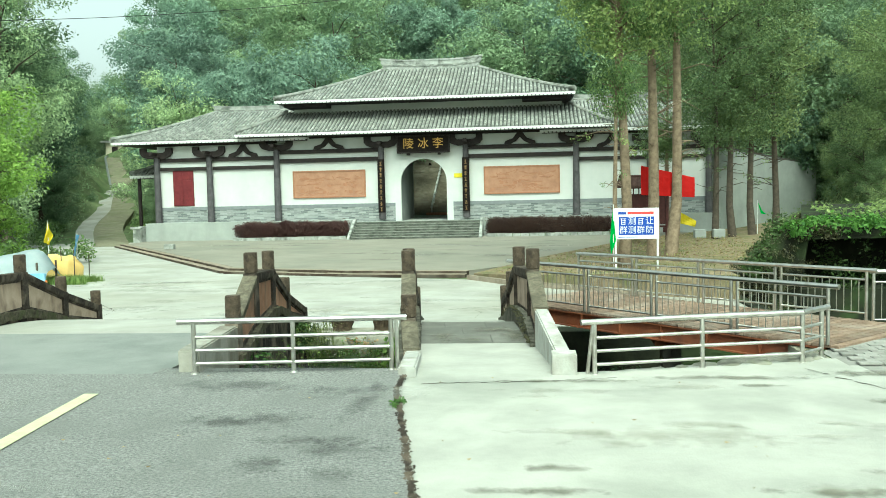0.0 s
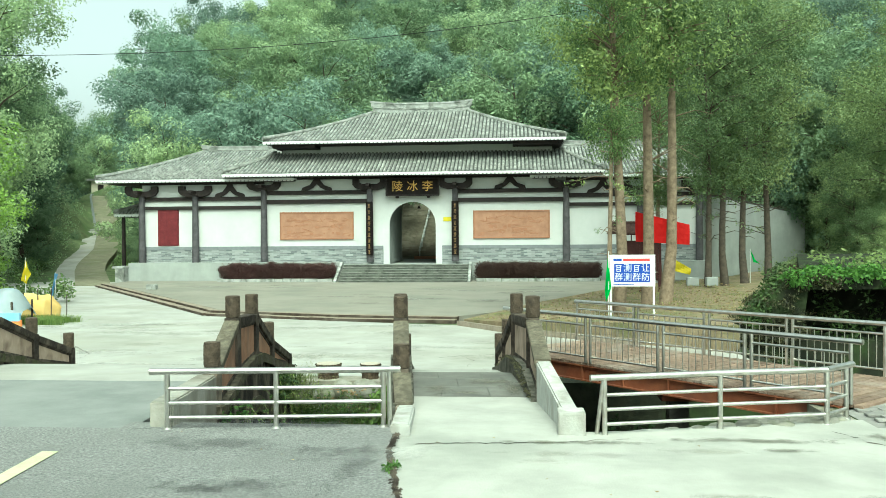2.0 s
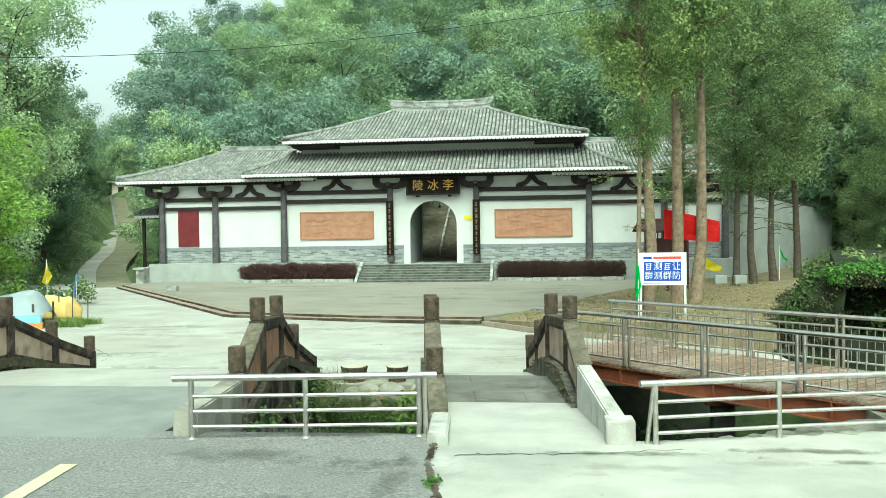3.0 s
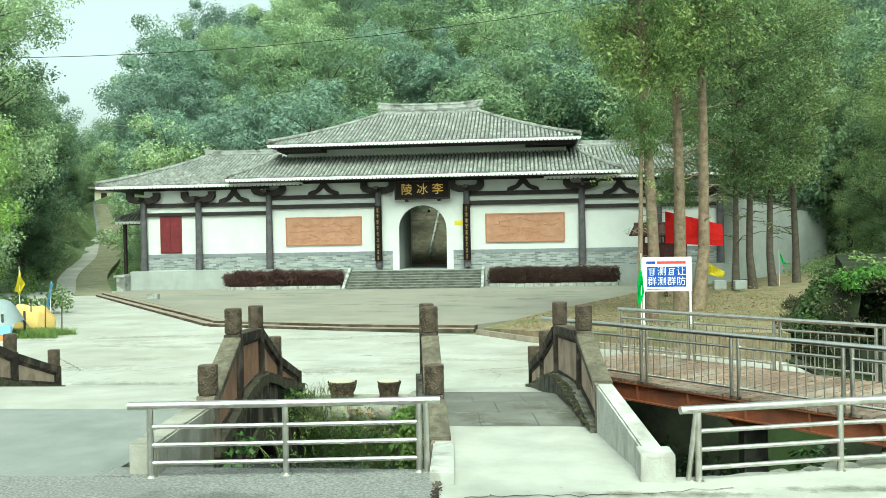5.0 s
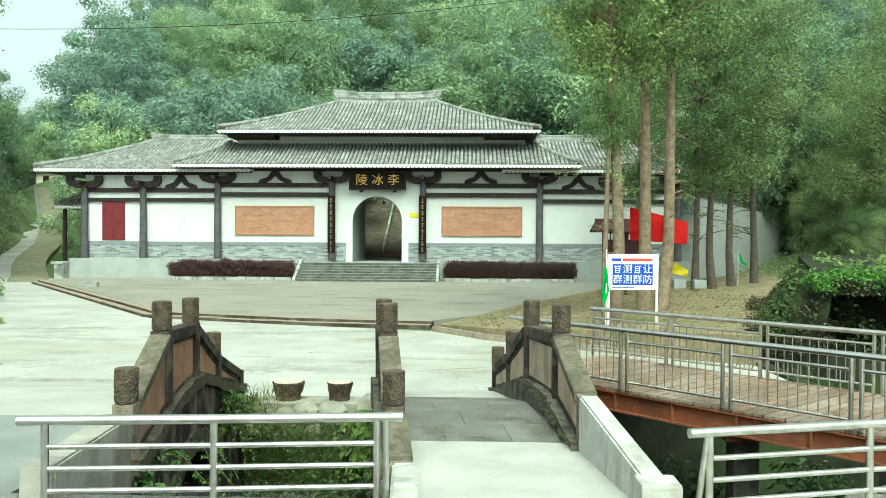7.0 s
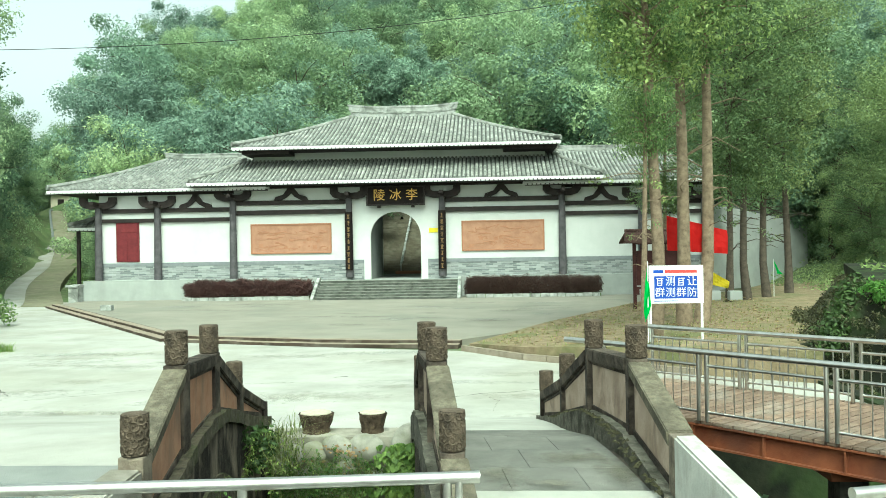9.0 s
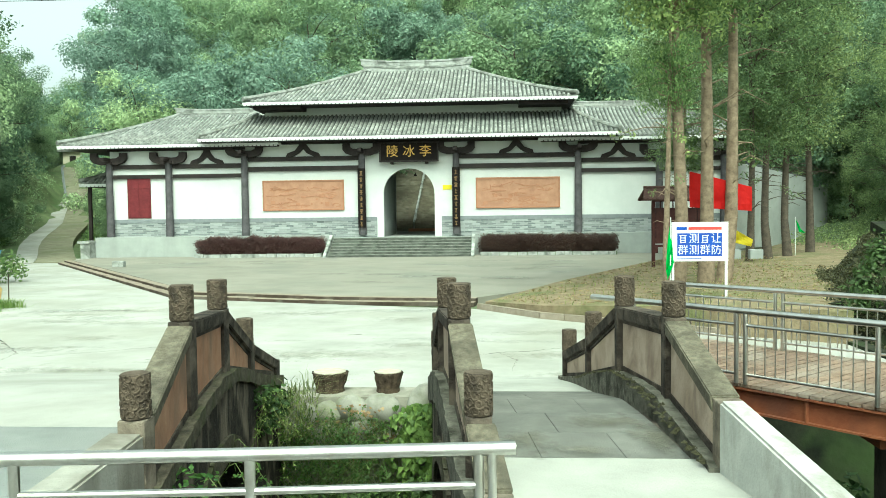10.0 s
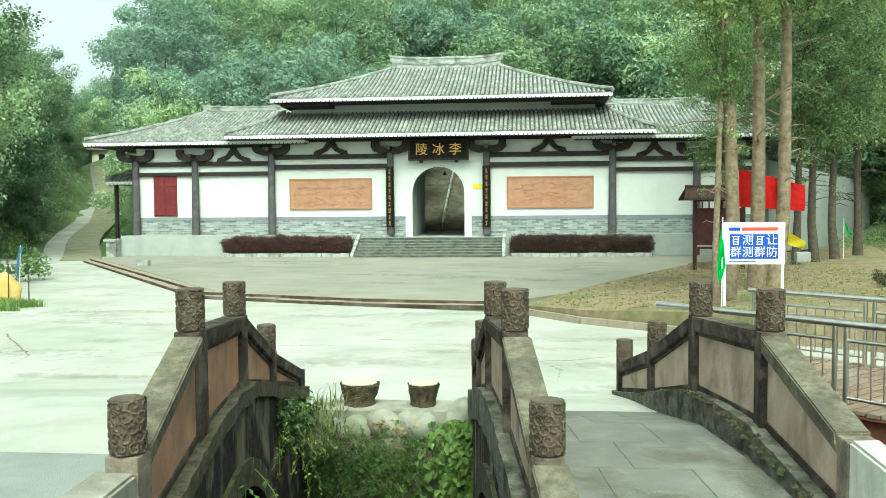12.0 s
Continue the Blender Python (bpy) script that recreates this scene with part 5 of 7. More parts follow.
for (p, q) in zip(line, line[1:]):
    p2, q2 = Vector((*p, 0)), Vector((*q, 0))
    d = (q2 - p2).normalized()
    w = Vector((d.y, -d.x, 0))
    L = (q2 - p2).length
    n = max(1, round(L / 0.8))
    for i in range(n):
        a, b = p2 + d * (L * i / n + 0.01), p2 + d * (L * (i + 1) / n - 0.01)
        bm = bmesh.new()
        prism(bm, [a + Vector((0, 0, -0.02)), b + Vector((0, 0, -0.02)), b + Vector((0, 0, 0.17)), a + Vector((0, 0, 0.17))], w * 0.14)
        part("kerb_stone", bm, M_KERBTOP, kerb)
kb = thing("stone_block", "loose pale stone block on the plaza edge", "stone", (-13.1, -10.5, ZP))
boxpart("block", kb, M_RIDGE, -0.3, 0.3, -0.18, 0.18, 0, 0.3, bevel=0.03)

M_HILLSTEP = mat("brown_hill_step", (0.10, 0.092, 0.066), (0.17, 0.158, 0.115), 1.5, 0.9, 0.5, stain=(0.26, 0.25, 0.2), stain_scale=0.8, stain_amount=0.6)
# hillside stairway behind the gate
BX = -0.3      # balustrade of the stairway
hs = thing("hill_stairway", "long mossy stone stairway climbing behind the gate", "stairs", (CX, 17.0, 0.2))
for k in range(60):
    boxpart("step", hs, M_HILLSTEP, -6.0, 3.0, k * 0.42, k * 0.42 + 0.5, k * 0.185 - 0.4, k * 0.185 + 0.17)
bm = bmesh.new()
tube(bm, (BX - CX, 0.2, 0.75), (BX - CX, 25, 11.7), 0.1, 0.1, 8)
for k in range(12):
    tube(bm, (BX - CX, 0.4 + k * 2.1, 0.1 + k * 0.92), (BX - CX, 0.4 + k * 2.1, 0.85 + k * 0.92), 0.06, 0.06, 6)
part("balustrade", bm, M_RIDGE, hs, "pale stone stair balustrade")


bm = bmesh.new()
box(bm, -0.3, 2.6, 13.0, 13.4, 0.2, 0.56, 0.02)
tagged(link("threshold_kerb", bm, M_TERRAF), "low red-brown kerb behind the gate passage", "kerb")


# ---- trees ----
def tree_mesh(seed, height, spread, base, leaf, clumps, per, trunk_r, clump_r, bend=0.3, limbs=14, lean=(0, 0), shell=0.25, scatter=0.42, twigs=0, inner=0.35):
    """Meshes of a tapered trunk with limbs, and of a crown of small leaves in clumps."""
    r = random.Random(seed)
    g = np.random.default_rng(seed)
    bm = bmesh.new()
    pts = [Vector((0, 0, -0.3))]
    n = 9
    for k in range(1, n + 1):
        u = k / n
        pts.append(Vector((lean[0] * u + bend * math.sin(u * 3 + seed), lean[1] * u + bend * math.cos(u * 2.3 + seed) - bend * math.cos(seed), height * 0.93 * u)))
    for k in range(n):
        tube(bm, pts[k], pts[k + 1], trunk_r * (1 - 0.85 * k / n) * (1.25 if k == 0 else 1), trunk_r * (1 - 0.85 * (k + 1) / n), 9, False)
    centres, sprays = [], []
    for i in range(limbs):
        u = r.uniform(base / height, 0.95)
        a = i * 2.4 + r.uniform(-0.4, 0.4)
        k = min(n - 1, int(u * n))
        s = pts[k].lerp(pts[k + 1], u * n - k)
        prof = math.sin(math.pi * min(1, 0.25 + 0.8 * (1 - (u * height - base) / max(1, height - base)))) ** 0.7
        ln = spread * prof * r.uniform(0.65, 1.05)
        e = s + Vector((math.cos(a) * ln, math.sin(a) * ln, ln * r.uniform(0.1, 0.55)))
        m = s.lerp(e, 0.5) + Vector((0, 0, ln * 0.08))
        rr_ = trunk_r * 0.4 * (1 - 0.6 * u)
        tube(bm, s, m, rr_, rr_ * 0.65, 6, False)
        tube(bm, m, e, rr_ * 0.65, rr_ * 0.2, 5, False)
        for _ in range(max(1, clumps // limbs)):
            t = r.uniform(inner, 1.08)
            c = s.lerp(e, t) + Vector((r.gauss(0, 1), r.gauss(0, 1), r.gauss(0, 0.8))) * clump_r * 0.9
            centres.append(c)
    for _ in range(clumps // 8):
        centres.append(pts[-1] + Vector((r.gauss(0, 1), r.gauss(0, 1), r.gauss(0, 1))) * clump_r * 1.3)
    for i in range(twigs):      # bare broken twigs below the crown, some with a spray of leaves
        u = r.uniform(0.16, base / height + 0.06)
        k = min(n - 1, int(u * n))
        p = pts[k].lerp(pts[k + 1], u * n - k)
        a, ln = r.uniform(0, 6.28), r.uniform(0.35, 1.7)
        q = p + Vector((math.cos(a) * ln * 0.6, math.sin(a) * ln * 0.6, ln * r.uniform(-0.1, 0.35)))
        e = q + Vector((math.cos(a + 0.4) * ln * 0.5, math.sin(a + 0.4) * ln * 0.5, ln * r.uniform(-0.3, 0.2)))
        tube(bm, p, q, 0.028, 0.016, 5, False)
        tube(bm, q, e, 0.016, 0.006, 4, False)
        if i % 5 == 0:
            sprays += [q.lerp(e, t) + Vector((0, 0, -0.08)) for t in (0.5, 1.0)]
    tm = bpy.data.meshes.new("trunk")
    bm.to_mesh(tm)
    bm.free()
    for p in tm.polygons:
        p.use_smooth = True
    rad = g.uniform(0.6, 1.25, len(centres)) * clump_r
    v, f = leaves(g, [tuple(c) for c in centres], rad, per, leaf, shell=shell, scatter=scatter)
    if sprays:
        v2, f2 = leaves(g, [tuple(c) for c in sprays], [0.22] * len(sprays), 16, leaf * 0.8)
        f += [tuple(q + len(v) for q in face) for face in f2]
        v = np.concatenate([v, v2])
    return tm, raw("crown", v, f, M_LEAFN)


def plant(name, meshes, at, turn, size, label, bark, leaf, group="", stretch=1.0):
    root = thing(name, label, "tree", at, group)
    root.rotation_euler = (0, 0, turn)
    root.scale = (size, size, size * stretch)
    for nm, me, m_ in (("trunk", meshes[0], bark), ("crown", meshes[1], leaf)):
        o = new(nm, me)
        o.parent = root
        if not me.materials:
            me.materials.append(m_)
        o.material_slots[0].link = 'OBJECT'
        o.material_slots[0].material = m_
    return root


SLIM = [tree_mesh(s, 18, 3.9, 8.3, 0.15, 210, 105, 0.21, 0.66, 0.24, 44, shell=0.4, twigs=20, inner=0.5) for s in (21, 22, 23)]
SLIM_LOW = [tree_mesh(s, 15, 3.5, 5.6, 0.14, 230, 105, 0.19, 0.66, 0.24, 44, shell=0.4, twigs=16) for s in (24, 25, 26)]
BROAD = [tree_mesh(s, 11, 4.4, 2.2, 0.25, 64, 330, 0.22, 1.12, 0.4, 32, shell=0.55, scatter=0.3) for s in (31, 32, 33, 34, 35, 36)]
MID = [tree_mesh(s, 10, 4.0, 1.6, 0.125, 110, 300, 0.2, 0.8, 0.4, 34, shell=0.4) for s in (51, 52)]
TALL = [tree_mesh(s, 16, 4.0, 3.0, 0.19, 230, 135, 0.26, 0.85, 0.4, 36) for s in (41, 42)]


def verge_z(x):
    return -0.82 + min(0.55, 0.08 * max(0, x - 6))


for i, (x, y, s, m) in enumerate(((11.74, -29.9, 0.95, 0), (13.1, -27.6, 1.05, 1), (13.85, -26.6, 1.05, 2), (17.9, -15.6, 0.9, 1), (19.0, -14.6, 1.0, 0), (20.4, -13.0, 1.0, 2), (22.4, -10.3, 1.05, 1), (33, -6.0, 1.1, 1), (17.0, -7.0, 0.85, 0), (37.0, -12.0, 1.1, 2))):
    # Trunks 3 to 6 use dark bark, so their shade is in the colour.
    plant("tree", (SLIM if i < 3 else SLIM_LOW)[m], (x, y, verge_z(x)), i * 1.7, s, "slender grey-barked tree with fine green leaves on the verge", M_BARKD if 3 <= i <= 6 else M_BARK, M_LEAFN if i < 3 else M_LEAFS, "verge trees")
plant("tree", SLIM[0], (11.45, -30.1, verge_z(11.45)), 2.2, 0.45, "thin young tree beside a larger trunk", M_BARK, M_LEAFN, "verge trees", 1.5)
rt = random.Random(77)
count = 0
for gy in np.arange(18, 92, 5.2):
    half = 30 + gy * 0.62
    for gx in np.arange(-half - 14, half + 10, 5.0 + gy * 0.02):
        x, y = gx + rt.uniform(-1.8, 1.8), gy + rt.uniform(-1.8, 1.8)
        if (abs(x - CX) < 5.5 and y < 38) or (abs(x - path_x(y)) < 6.5 and y < 62) or count > 330:
            continue
        k = rt.randrange(6)
        blue = noise.noise((x * 0.09, y * 0.09, 1.7)) > 0.2
        plant("hill_tree", BROAD[k], (x, y, ground_z(x, y) - 0.2), rt.uniform(0, 6.28), rt.uniform(0.8, 1.45) * (0.75 if x < -44 else 1), "leafy broad-crowned tree on the hillside", M_BARKD, M_LEAFB if blue else (M_LEAFD if rt.random() < 0.2 else M_LEAFH), "hillside trees")
        count += 1
for i, (x, y, s) in enumerate(((-26.6, -5.5, 1.3), (-30.0, -1.5, 1.35), (-27.5, -12, 0.8), (-34, 6, 1.1), (-31.5, -7, 1.2), (-40, 14, 1.2), (-30, -18, 0.9), (-37, -12, 1.2), (-37, 12, 0.9), (-44, 4, 1.2), (-47, 20, 1.0))):
    plant("tree", TALL[i % 2], (x, y, ground_z(x, y) - 0.1), i * 2.1, s, "tall leafy green tree beside the lane", M_BARKD, M_LEAFH, "lane trees")
for i, (x, y, s) in enumerate(((35, 5, 1.1), (31.8, 3.5, 0.75), (28.8, -9, 0.45), (30.5, -1.5, 0.6), (34.5, 14, 1.1), (27.5, -14, 0.4), (31, -6, 1.2), (36, 3, 1.3), (37, 12, 1.3), (34, -13, 1.1), (40, -6, 1.4), (33, -19, 0.9), (38, -20, 1.0))):
    plant("tree", MID[i % 2], (x, y, ground_z(x, y) - 0.1), i * 2.1, s, "leafy green tree crowding the stream side", M_BARKD, M_LEAFS, "stream side trees")
for i, (x, y, s) in enumerate(((-57, 71, 1.2), (-62, 72, 1.25), (-67, 75, 1.2), (-60, 79, 1.4), (-71, 80, 1.3), (-54, 76, 1.3), (-65, 84, 1.5))):
    plant("hill_tree", BROAD[i % 6], (x, y, ground_z(x, y) - 0.2), i * 1.9, s, "leafy broad-crowned tree on the hillside", M_BARKD, M_LEAFB if i % 3 else M_LEAFH, "hillside trees")
plant("tree", BROAD[1], (-17.4, -22.6, ZR), 0.7, 0.78, "bright yellow-green leafy tree by the road", M_BARKD, M_LEAFY, "", 0.92)
for i, (x, y, s) in enumerate(((-22.5, 9, 0.38), (-25.0, 14, 0.45), (-27.5, 20, 0.5), (-31.5, 27, 0.6), (-23, 17, 0.7), (-27, 26, 0.8), (-33.5, 34, 0.6), (-33, 11, 0.5), (-52, 52, 0.5), (-43.5, 50, 0.45), (-47, 57, 0.4), (-57, 62, 0.6), (-40.5, 44, 0.45), (-55, 46, 0.5))):
    plant("young_tree", BROAD[i % 4], (x, y, ground_z(x, y) - 0.1), i * 1.3, s, "young leafy tree on the slope by the lane", M_BARKD, M_LEAFH, "lane trees")


# ---- stream side growth and stones ----
def blob(seed, n=2):
    """An uneven boulder of unit size."""
    bm = bmesh.new()
    bmesh.ops.create_icosphere(bm, subdivisions=n, radius=1.0)
    for v in bm.verts:
        v.co *= 1 + 0.22 * noise.noise(v.co * 1.3 + Vector((seed * 7.1, 0, 0)))
    me = bpy.data.meshes.new("boulder")
    bm.to_mesh(me)
    bm.free()
    for p in me.polygons:
        p.use_smooth = True
    me.materials.append(M_BOULDER)
    return me


STONES = [blob(s) for s in range(4)]
rs = random.Random(8)
for (xa, xb) in ((3.3, 6.2),):
    x = xa
    while x < xb:
        for z in (-1.1, -1.5, -1.92, -2.35):
            o = new("boulder", STONES[rs.randrange(4)])
            o.parent = far_wall
            o.location = (x + rs.uniform(-0.14, 0.14), -40.45 + rs.uniform(-0.08, 0.02), z + rs.uniform(-0.09, 0.09))
            o.rotation_euler = (rs.uniform(-0.3, 0.3), rs.uniform(0, 6), rs.uniform(-0.4, 0.4))
            k = rs.uniform(0.14, 0.25)
            o.scale = (k * 1.35, k * 0.8, k)
        x += 0.46


def heart_leaves(g, pts, normals, size):
    """Broad pointed vine leaves of six corners each."""
    V, F = [], []
    for p, nrm in zip(pts, normals):
        nrm = Vector(nrm).normalized()
        side = nrm.cross(Vector((g.normal() * 0.3, g.normal() * 0.3, 1))).normalized()
        up = side.cross(nrm)
        s = size * g.uniform(0.6, 1.3)
        st = len(V)
        for a, b, c in ((0, 0.35, 0.06), (0.42, 0.45, -0.02), (0.5, 0.05, -0.03), (0, -0.75, -0.06), (-0.5, 0.05, -0.03), (-0.42, 0.45, -0.02)):
            V.append(Vector(p) + side * a * s + up * b * s + nrm * c * s)
        F += [(st, st + 1, st + 2, st + 3), (st, st + 3, st + 4, st + 5)]
    return V, F


def clump(name, label, category, verts, faces, material, at=(0, 0, 0)):
    o = new(name, raw(name, [Vector(v) - Vector(at) for v in verts], faces, material))
    o.location = at
    return tagged(o, label, category, "", "stuff")


g = np.random.default_rng(4)
pts, nrm = [], []
for _ in range(1000):
    z = -0.95 - abs(g.normal()) * 0.75
    x = 5.68 + g.normal() * (0.12 + 0.2 * min(1.6, -0.95 - z))
    if z < -2.6 or x > 6.05 or x < 4.7:
        continue
    pts.append((x, -40.72 - g.uniform(0, 0.28), z))
    nrm.append((g.normal() * 0.7, -1, 0.55 + g.normal() * 0.6))
v, f = heart_leaves(g, pts, nrm, 0.088)
clump("creeper", "bright green creeper with heart-shaped leaves on the bank wall", "plant", v, f, M_VINE, (5.5, -40.8, -1.2))


def blades(g, n, xr, yr, zf, length, width, lean=0.6, out=(0, -0.3)):
    """Arching grass blades, three segments each."""
    V, F = [], []
    for _ in range(n):
        x, y = g.uniform(*xr), g.uniform(*yr)
        z = zf(x, y) if callable(zf) else g.uniform(*zf)
        d = Vector((g.normal() * lean + out[0], g.normal() * lean + out[1], 0))
        ln = length * g.uniform(0.5, 1.3)
        w = Vector((d.y, -d.x, 0))
        w = (w.normalized() if w.length > 1e-4 else Vector((1, 0, 0))) * width / 2
        st = len(V)
        for k in range(4):
            u = k / 3
            c = Vector((x, y, z)) + d * ln * u * u + Vector((0, 0, ln * (u - 0.55 * u * u)))
            wk = w * (1 - 0.9 * u)
            V += [c - w * 0 - wk, c + wk]
        F += [(st + 2 * k, st + 2 * k + 1, st + 2 * k + 3, st + 2 * k + 2) for k in range(3)]
    return V, F


v, f = blades(g, 1500, (3.5, 5.5), (-40.85, -40.5), (-2.5, -1.25), 0.3, 0.013, 0.8, (0, -0.5))
clump("dry_grass", "tangled dry grass hanging on the bank wall", "grass", v, f, M_GRASS, (4.3, -40.6, -1.6))
for nm, lab, cs, n, sz, m_ in (
        ("weeds", "low green weeds on the mossy bank wall", [(g.uniform(3.4, 5.2), -40.62 - g.uniform(0, 0.2), -1.25 - abs(g.normal()) * 0.55) for _ in range(46)], 50, 0.062, M_VINE),
        ("fern", "dark ferns at the foot of the stream bank", [(g.uniform(3.6, 6.2), g.uniform(-42.5, -40.7), g.uniform(-2.7, -2.1)) for _ in range(60)], 60, 0.12, M_DARKV),
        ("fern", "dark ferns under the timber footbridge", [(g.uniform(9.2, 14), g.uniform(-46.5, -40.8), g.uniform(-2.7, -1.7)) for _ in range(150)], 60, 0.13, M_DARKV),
        ("weeds", "green weeds growing on the near bank", [(g.uniform(4.2, 6.6), -48.6, g.uniform(-1.3, -0.3)) for _ in range(30)], 46, 0.08, M_VINE),
        ("fern", "spiky dark fern on the parapet foot", [(3.62 + g.uniform(-0.05, 0.15), g.uniform(-42.3, -41.2), g.uniform(-0.95, -0.4)) for _ in range(14)], 40, 0.085, M_DARKV),
        ("sprig", "green creeper sprigs on the parapet foot", [(4.25 + g.uniform(-0.1, 0.15), g.uniform(-47.4, -46.5), g.uniform(-0.6, -0.12)) for _ in range(9)], 22, 0.09, M_VINE)):
    v, f = leaves(g, cs, [0.16] * len(cs) if sz < 0.1 else [0.3] * len(cs), n, sz, 0.3, 0.6)
    clump(nm, lab, "plant", v, f, m_, cs[0])

v, f = blades(g, 260, (3.66, 4.1), (-41.9, -40.6), (-1.2, -0.6), 0.5, 0.012, 0.8, (0.2, -0.5))
clump("dry_vine", "dry straw-coloured vines hanging over the parapet foot", "grass", v, f, M_GRASS, (3.9, -41.2, -0.9))


def trailing(name, label, starts, drop, leaf, leaf_mat_, stem_mat, r):
    """Thin stems that trail down a wall with small leaves along them."""
    root = thing(name, label, "plant", starts[0])
    inv = Matrix.Translation(-root.location)
    bm, cs_ = bmesh.new(), []
    for x, y, z in starts:
        p, a = Vector((x, y, z)), r.uniform(-0.6, 0.6)
        for k in range(int(drop * r.uniform(0.5, 1.2) / 0.1)):
            a += r.gauss(0, 0.45)
            q = p + Vector((math.sin(a) * 0.09, -0.012 + r.gauss(0, 0.015), -0.085 if k else 0.03))
            tube(bm, p, q, 0.0045, 0.004, 4, False)
            if r.random() < 0.6:
                cs_.append(tuple(q))
            p = q
    stems = part("stem", bm, stem_mat, root)
    stems.data.transform(inv)
    tagged(stems, "thin tangled stems", "", "", "stuff")
    v, f = leaves(np.random.default_rng(int(r.random() * 1e6)), cs_, [0.055] * len(cs_), 5, leaf, 0.6, 0.6)
    o = new("foliage", raw("foliage", [Vector(q) - root.location for q in v], f, leaf_mat_))
    o.parent = root
    tagged(o, "small leaves", "", "", "stuff")
    return root


rv = random.Random(31)
trailing("trailing_vine", "tangle of dry vines with small leaves over the bank wall", [(rv.uniform(3.5, 5.0), -40.72 - rv.random() * 0.15, rv.uniform(-1.5, -0.98)) for _ in range(70)], 1.2, 0.05, M_VINE, M_GRASS, rv)
trailing("trailing_vine", "dry vines trailing over the parapet foot", [(3.66 + rv.random() * 0.2, rv.uniform(-42.6, -40.8), rv.uniform(-1.0, -0.5)) for _ in range(34)], 0.9, 0.045, M_GRASSG, M_GRASS, rv)
trailing("trailing_vine", "green creeper climbing the arch side near the road", [(4.22 + rv.random() * 0.15, rv.uniform(-47.2, -45.0), rv.uniform(-0.6, -0.15)) for _ in range(11)], 0.8, 0.055, M_VINE, M_GRASS, rv)
trailing("trailing_vine", "weedy creeper hanging from the near stream bank", [(rv.uniform(4.4, 6.6), -48.66, rv.uniform(-0.25, -0.1)) for _ in range(24)], 0.8, 0.07, M_VINE, M_GRASS, rv)
V, F = [], []
for _ in range(100):      # dead leaves lodged between the stones
    x, z = 4.75 + rv.gauss(0, 0.22), rv.uniform(-1.9, -0.98)
    y, w, a = -40.6 - rv.random() * 0.1, rv.uniform(0.02, 0.045), rv.uniform(0, 6.28)
    st_ = len(V)
    V += [(x + w * math.cos(a + q), y - 0.02 * rv.random(), z + w * 0.7 * math.sin(a + q)) for q in (0, 1.3, 3.1, 4.5)]
    F.append((st_, st_ + 1, st_ + 2, st_ + 3))
clump("dead_leaves", "dead brown leaves lodged in the boulder wall", "leaves", V, F, M_DRYLEAF, (4.75, -40.6, -1.3))
# moss lumps along the ledges of the footbridge
V, F = [], []
for px_ in (cx,):
    for _ in range(170):
        y = rv.uniform(-46.6, -41.5)
        x = px_(y) - 0.12 + rv.gauss(0, 0.03)
        w, h_ = rv.uniform(0.012, 0.04), rv.uniform(0.008, 0.022)
        z, st_ = foot_b(y) - 0.012, len(V)
        V += [(x + w * math.cos(q) * rv.uniform(0.7, 1.2), y + w * math.sin(q) * rv.uniform(0.7, 1.3), z) for q in (0, 1.05, 2.1, 3.14, 4.2, 5.2)] + [(x, y, z + h_ + 0.01)]
        F += [(st_ + q, st_ + (q + 1) % 6, st_ + 6) for q in range(6)]
clump("moss", "dark moss lumps along the parapet ledges", "moss", V, F, M_MOSS, (7.5, -44, 0.1))
# tree stumps on the wall
for x, r0 in ((4.13, 0.27), (5.08, 0.22)):
    root = thing("tree_stump", "sawn tree stump used as a post on the bank", "stump", (x, -40.02, -0.96), "stumps")
    bm = bmesh.new()
    n = 26
    lv = [(-0.03, 0.86), (0.05, 0.8), (0.12, 0.78), (0.2, 0.84), (0.28, 0.93), (0.345, 1.0), (0.385, 0.98)]
    rings = []
    for z, k in lv:
        rings.append([bm.verts.new((math.cos(a) * r0 * k * (1 + 0.1 * noise.noise((math.cos(a) * 3, math.sin(a) * 3, x + z * 2))) * (1 + 0.13 * rs.random() * (i % 2)), math.sin(a) * r0 * k * (1 + 0.13 * rs.random() * (i % 2)), z + (0.02 * rs.random() if z < 0.38 else 0))) for i, a in enumerate(np.linspace(0, math.tau, n, endpoint=False))])
    for p, q in zip(rings, rings[1:]):
        for i in range(n):
            bm.faces.new((p[i], p[(i + 1) % n], q[(i + 1) % n], q[i]))
    part("bark", bm, M_STUMP, root)
    bm = bmesh.new()
    bmesh.ops.create_cone(bm, cap_ends=True, segments=n, radius1=r0 * 0.97, radius2=r0 * 0.95, depth=0.03, matrix=Matrix.Translation((0, 0, 0.378)))
    part("cut_face", bm, M_STUMPTOP, root, "pale sawn face")

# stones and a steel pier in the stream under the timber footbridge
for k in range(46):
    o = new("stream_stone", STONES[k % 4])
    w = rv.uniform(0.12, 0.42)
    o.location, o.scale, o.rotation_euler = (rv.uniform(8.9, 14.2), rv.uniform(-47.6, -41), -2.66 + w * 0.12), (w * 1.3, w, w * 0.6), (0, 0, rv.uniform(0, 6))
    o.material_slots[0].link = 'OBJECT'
    o.material_slots[0].material = M_STREAMDARK
    tagged(o, "dark stone in the stream bed", "stone", "stream stones")
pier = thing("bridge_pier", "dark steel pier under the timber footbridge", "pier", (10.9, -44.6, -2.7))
boxpart("shaft", pier, M_STREAMDARK, -0.16, 0.16, -0.16, 0.16, -0.2, 2.3, bevel=0.02)
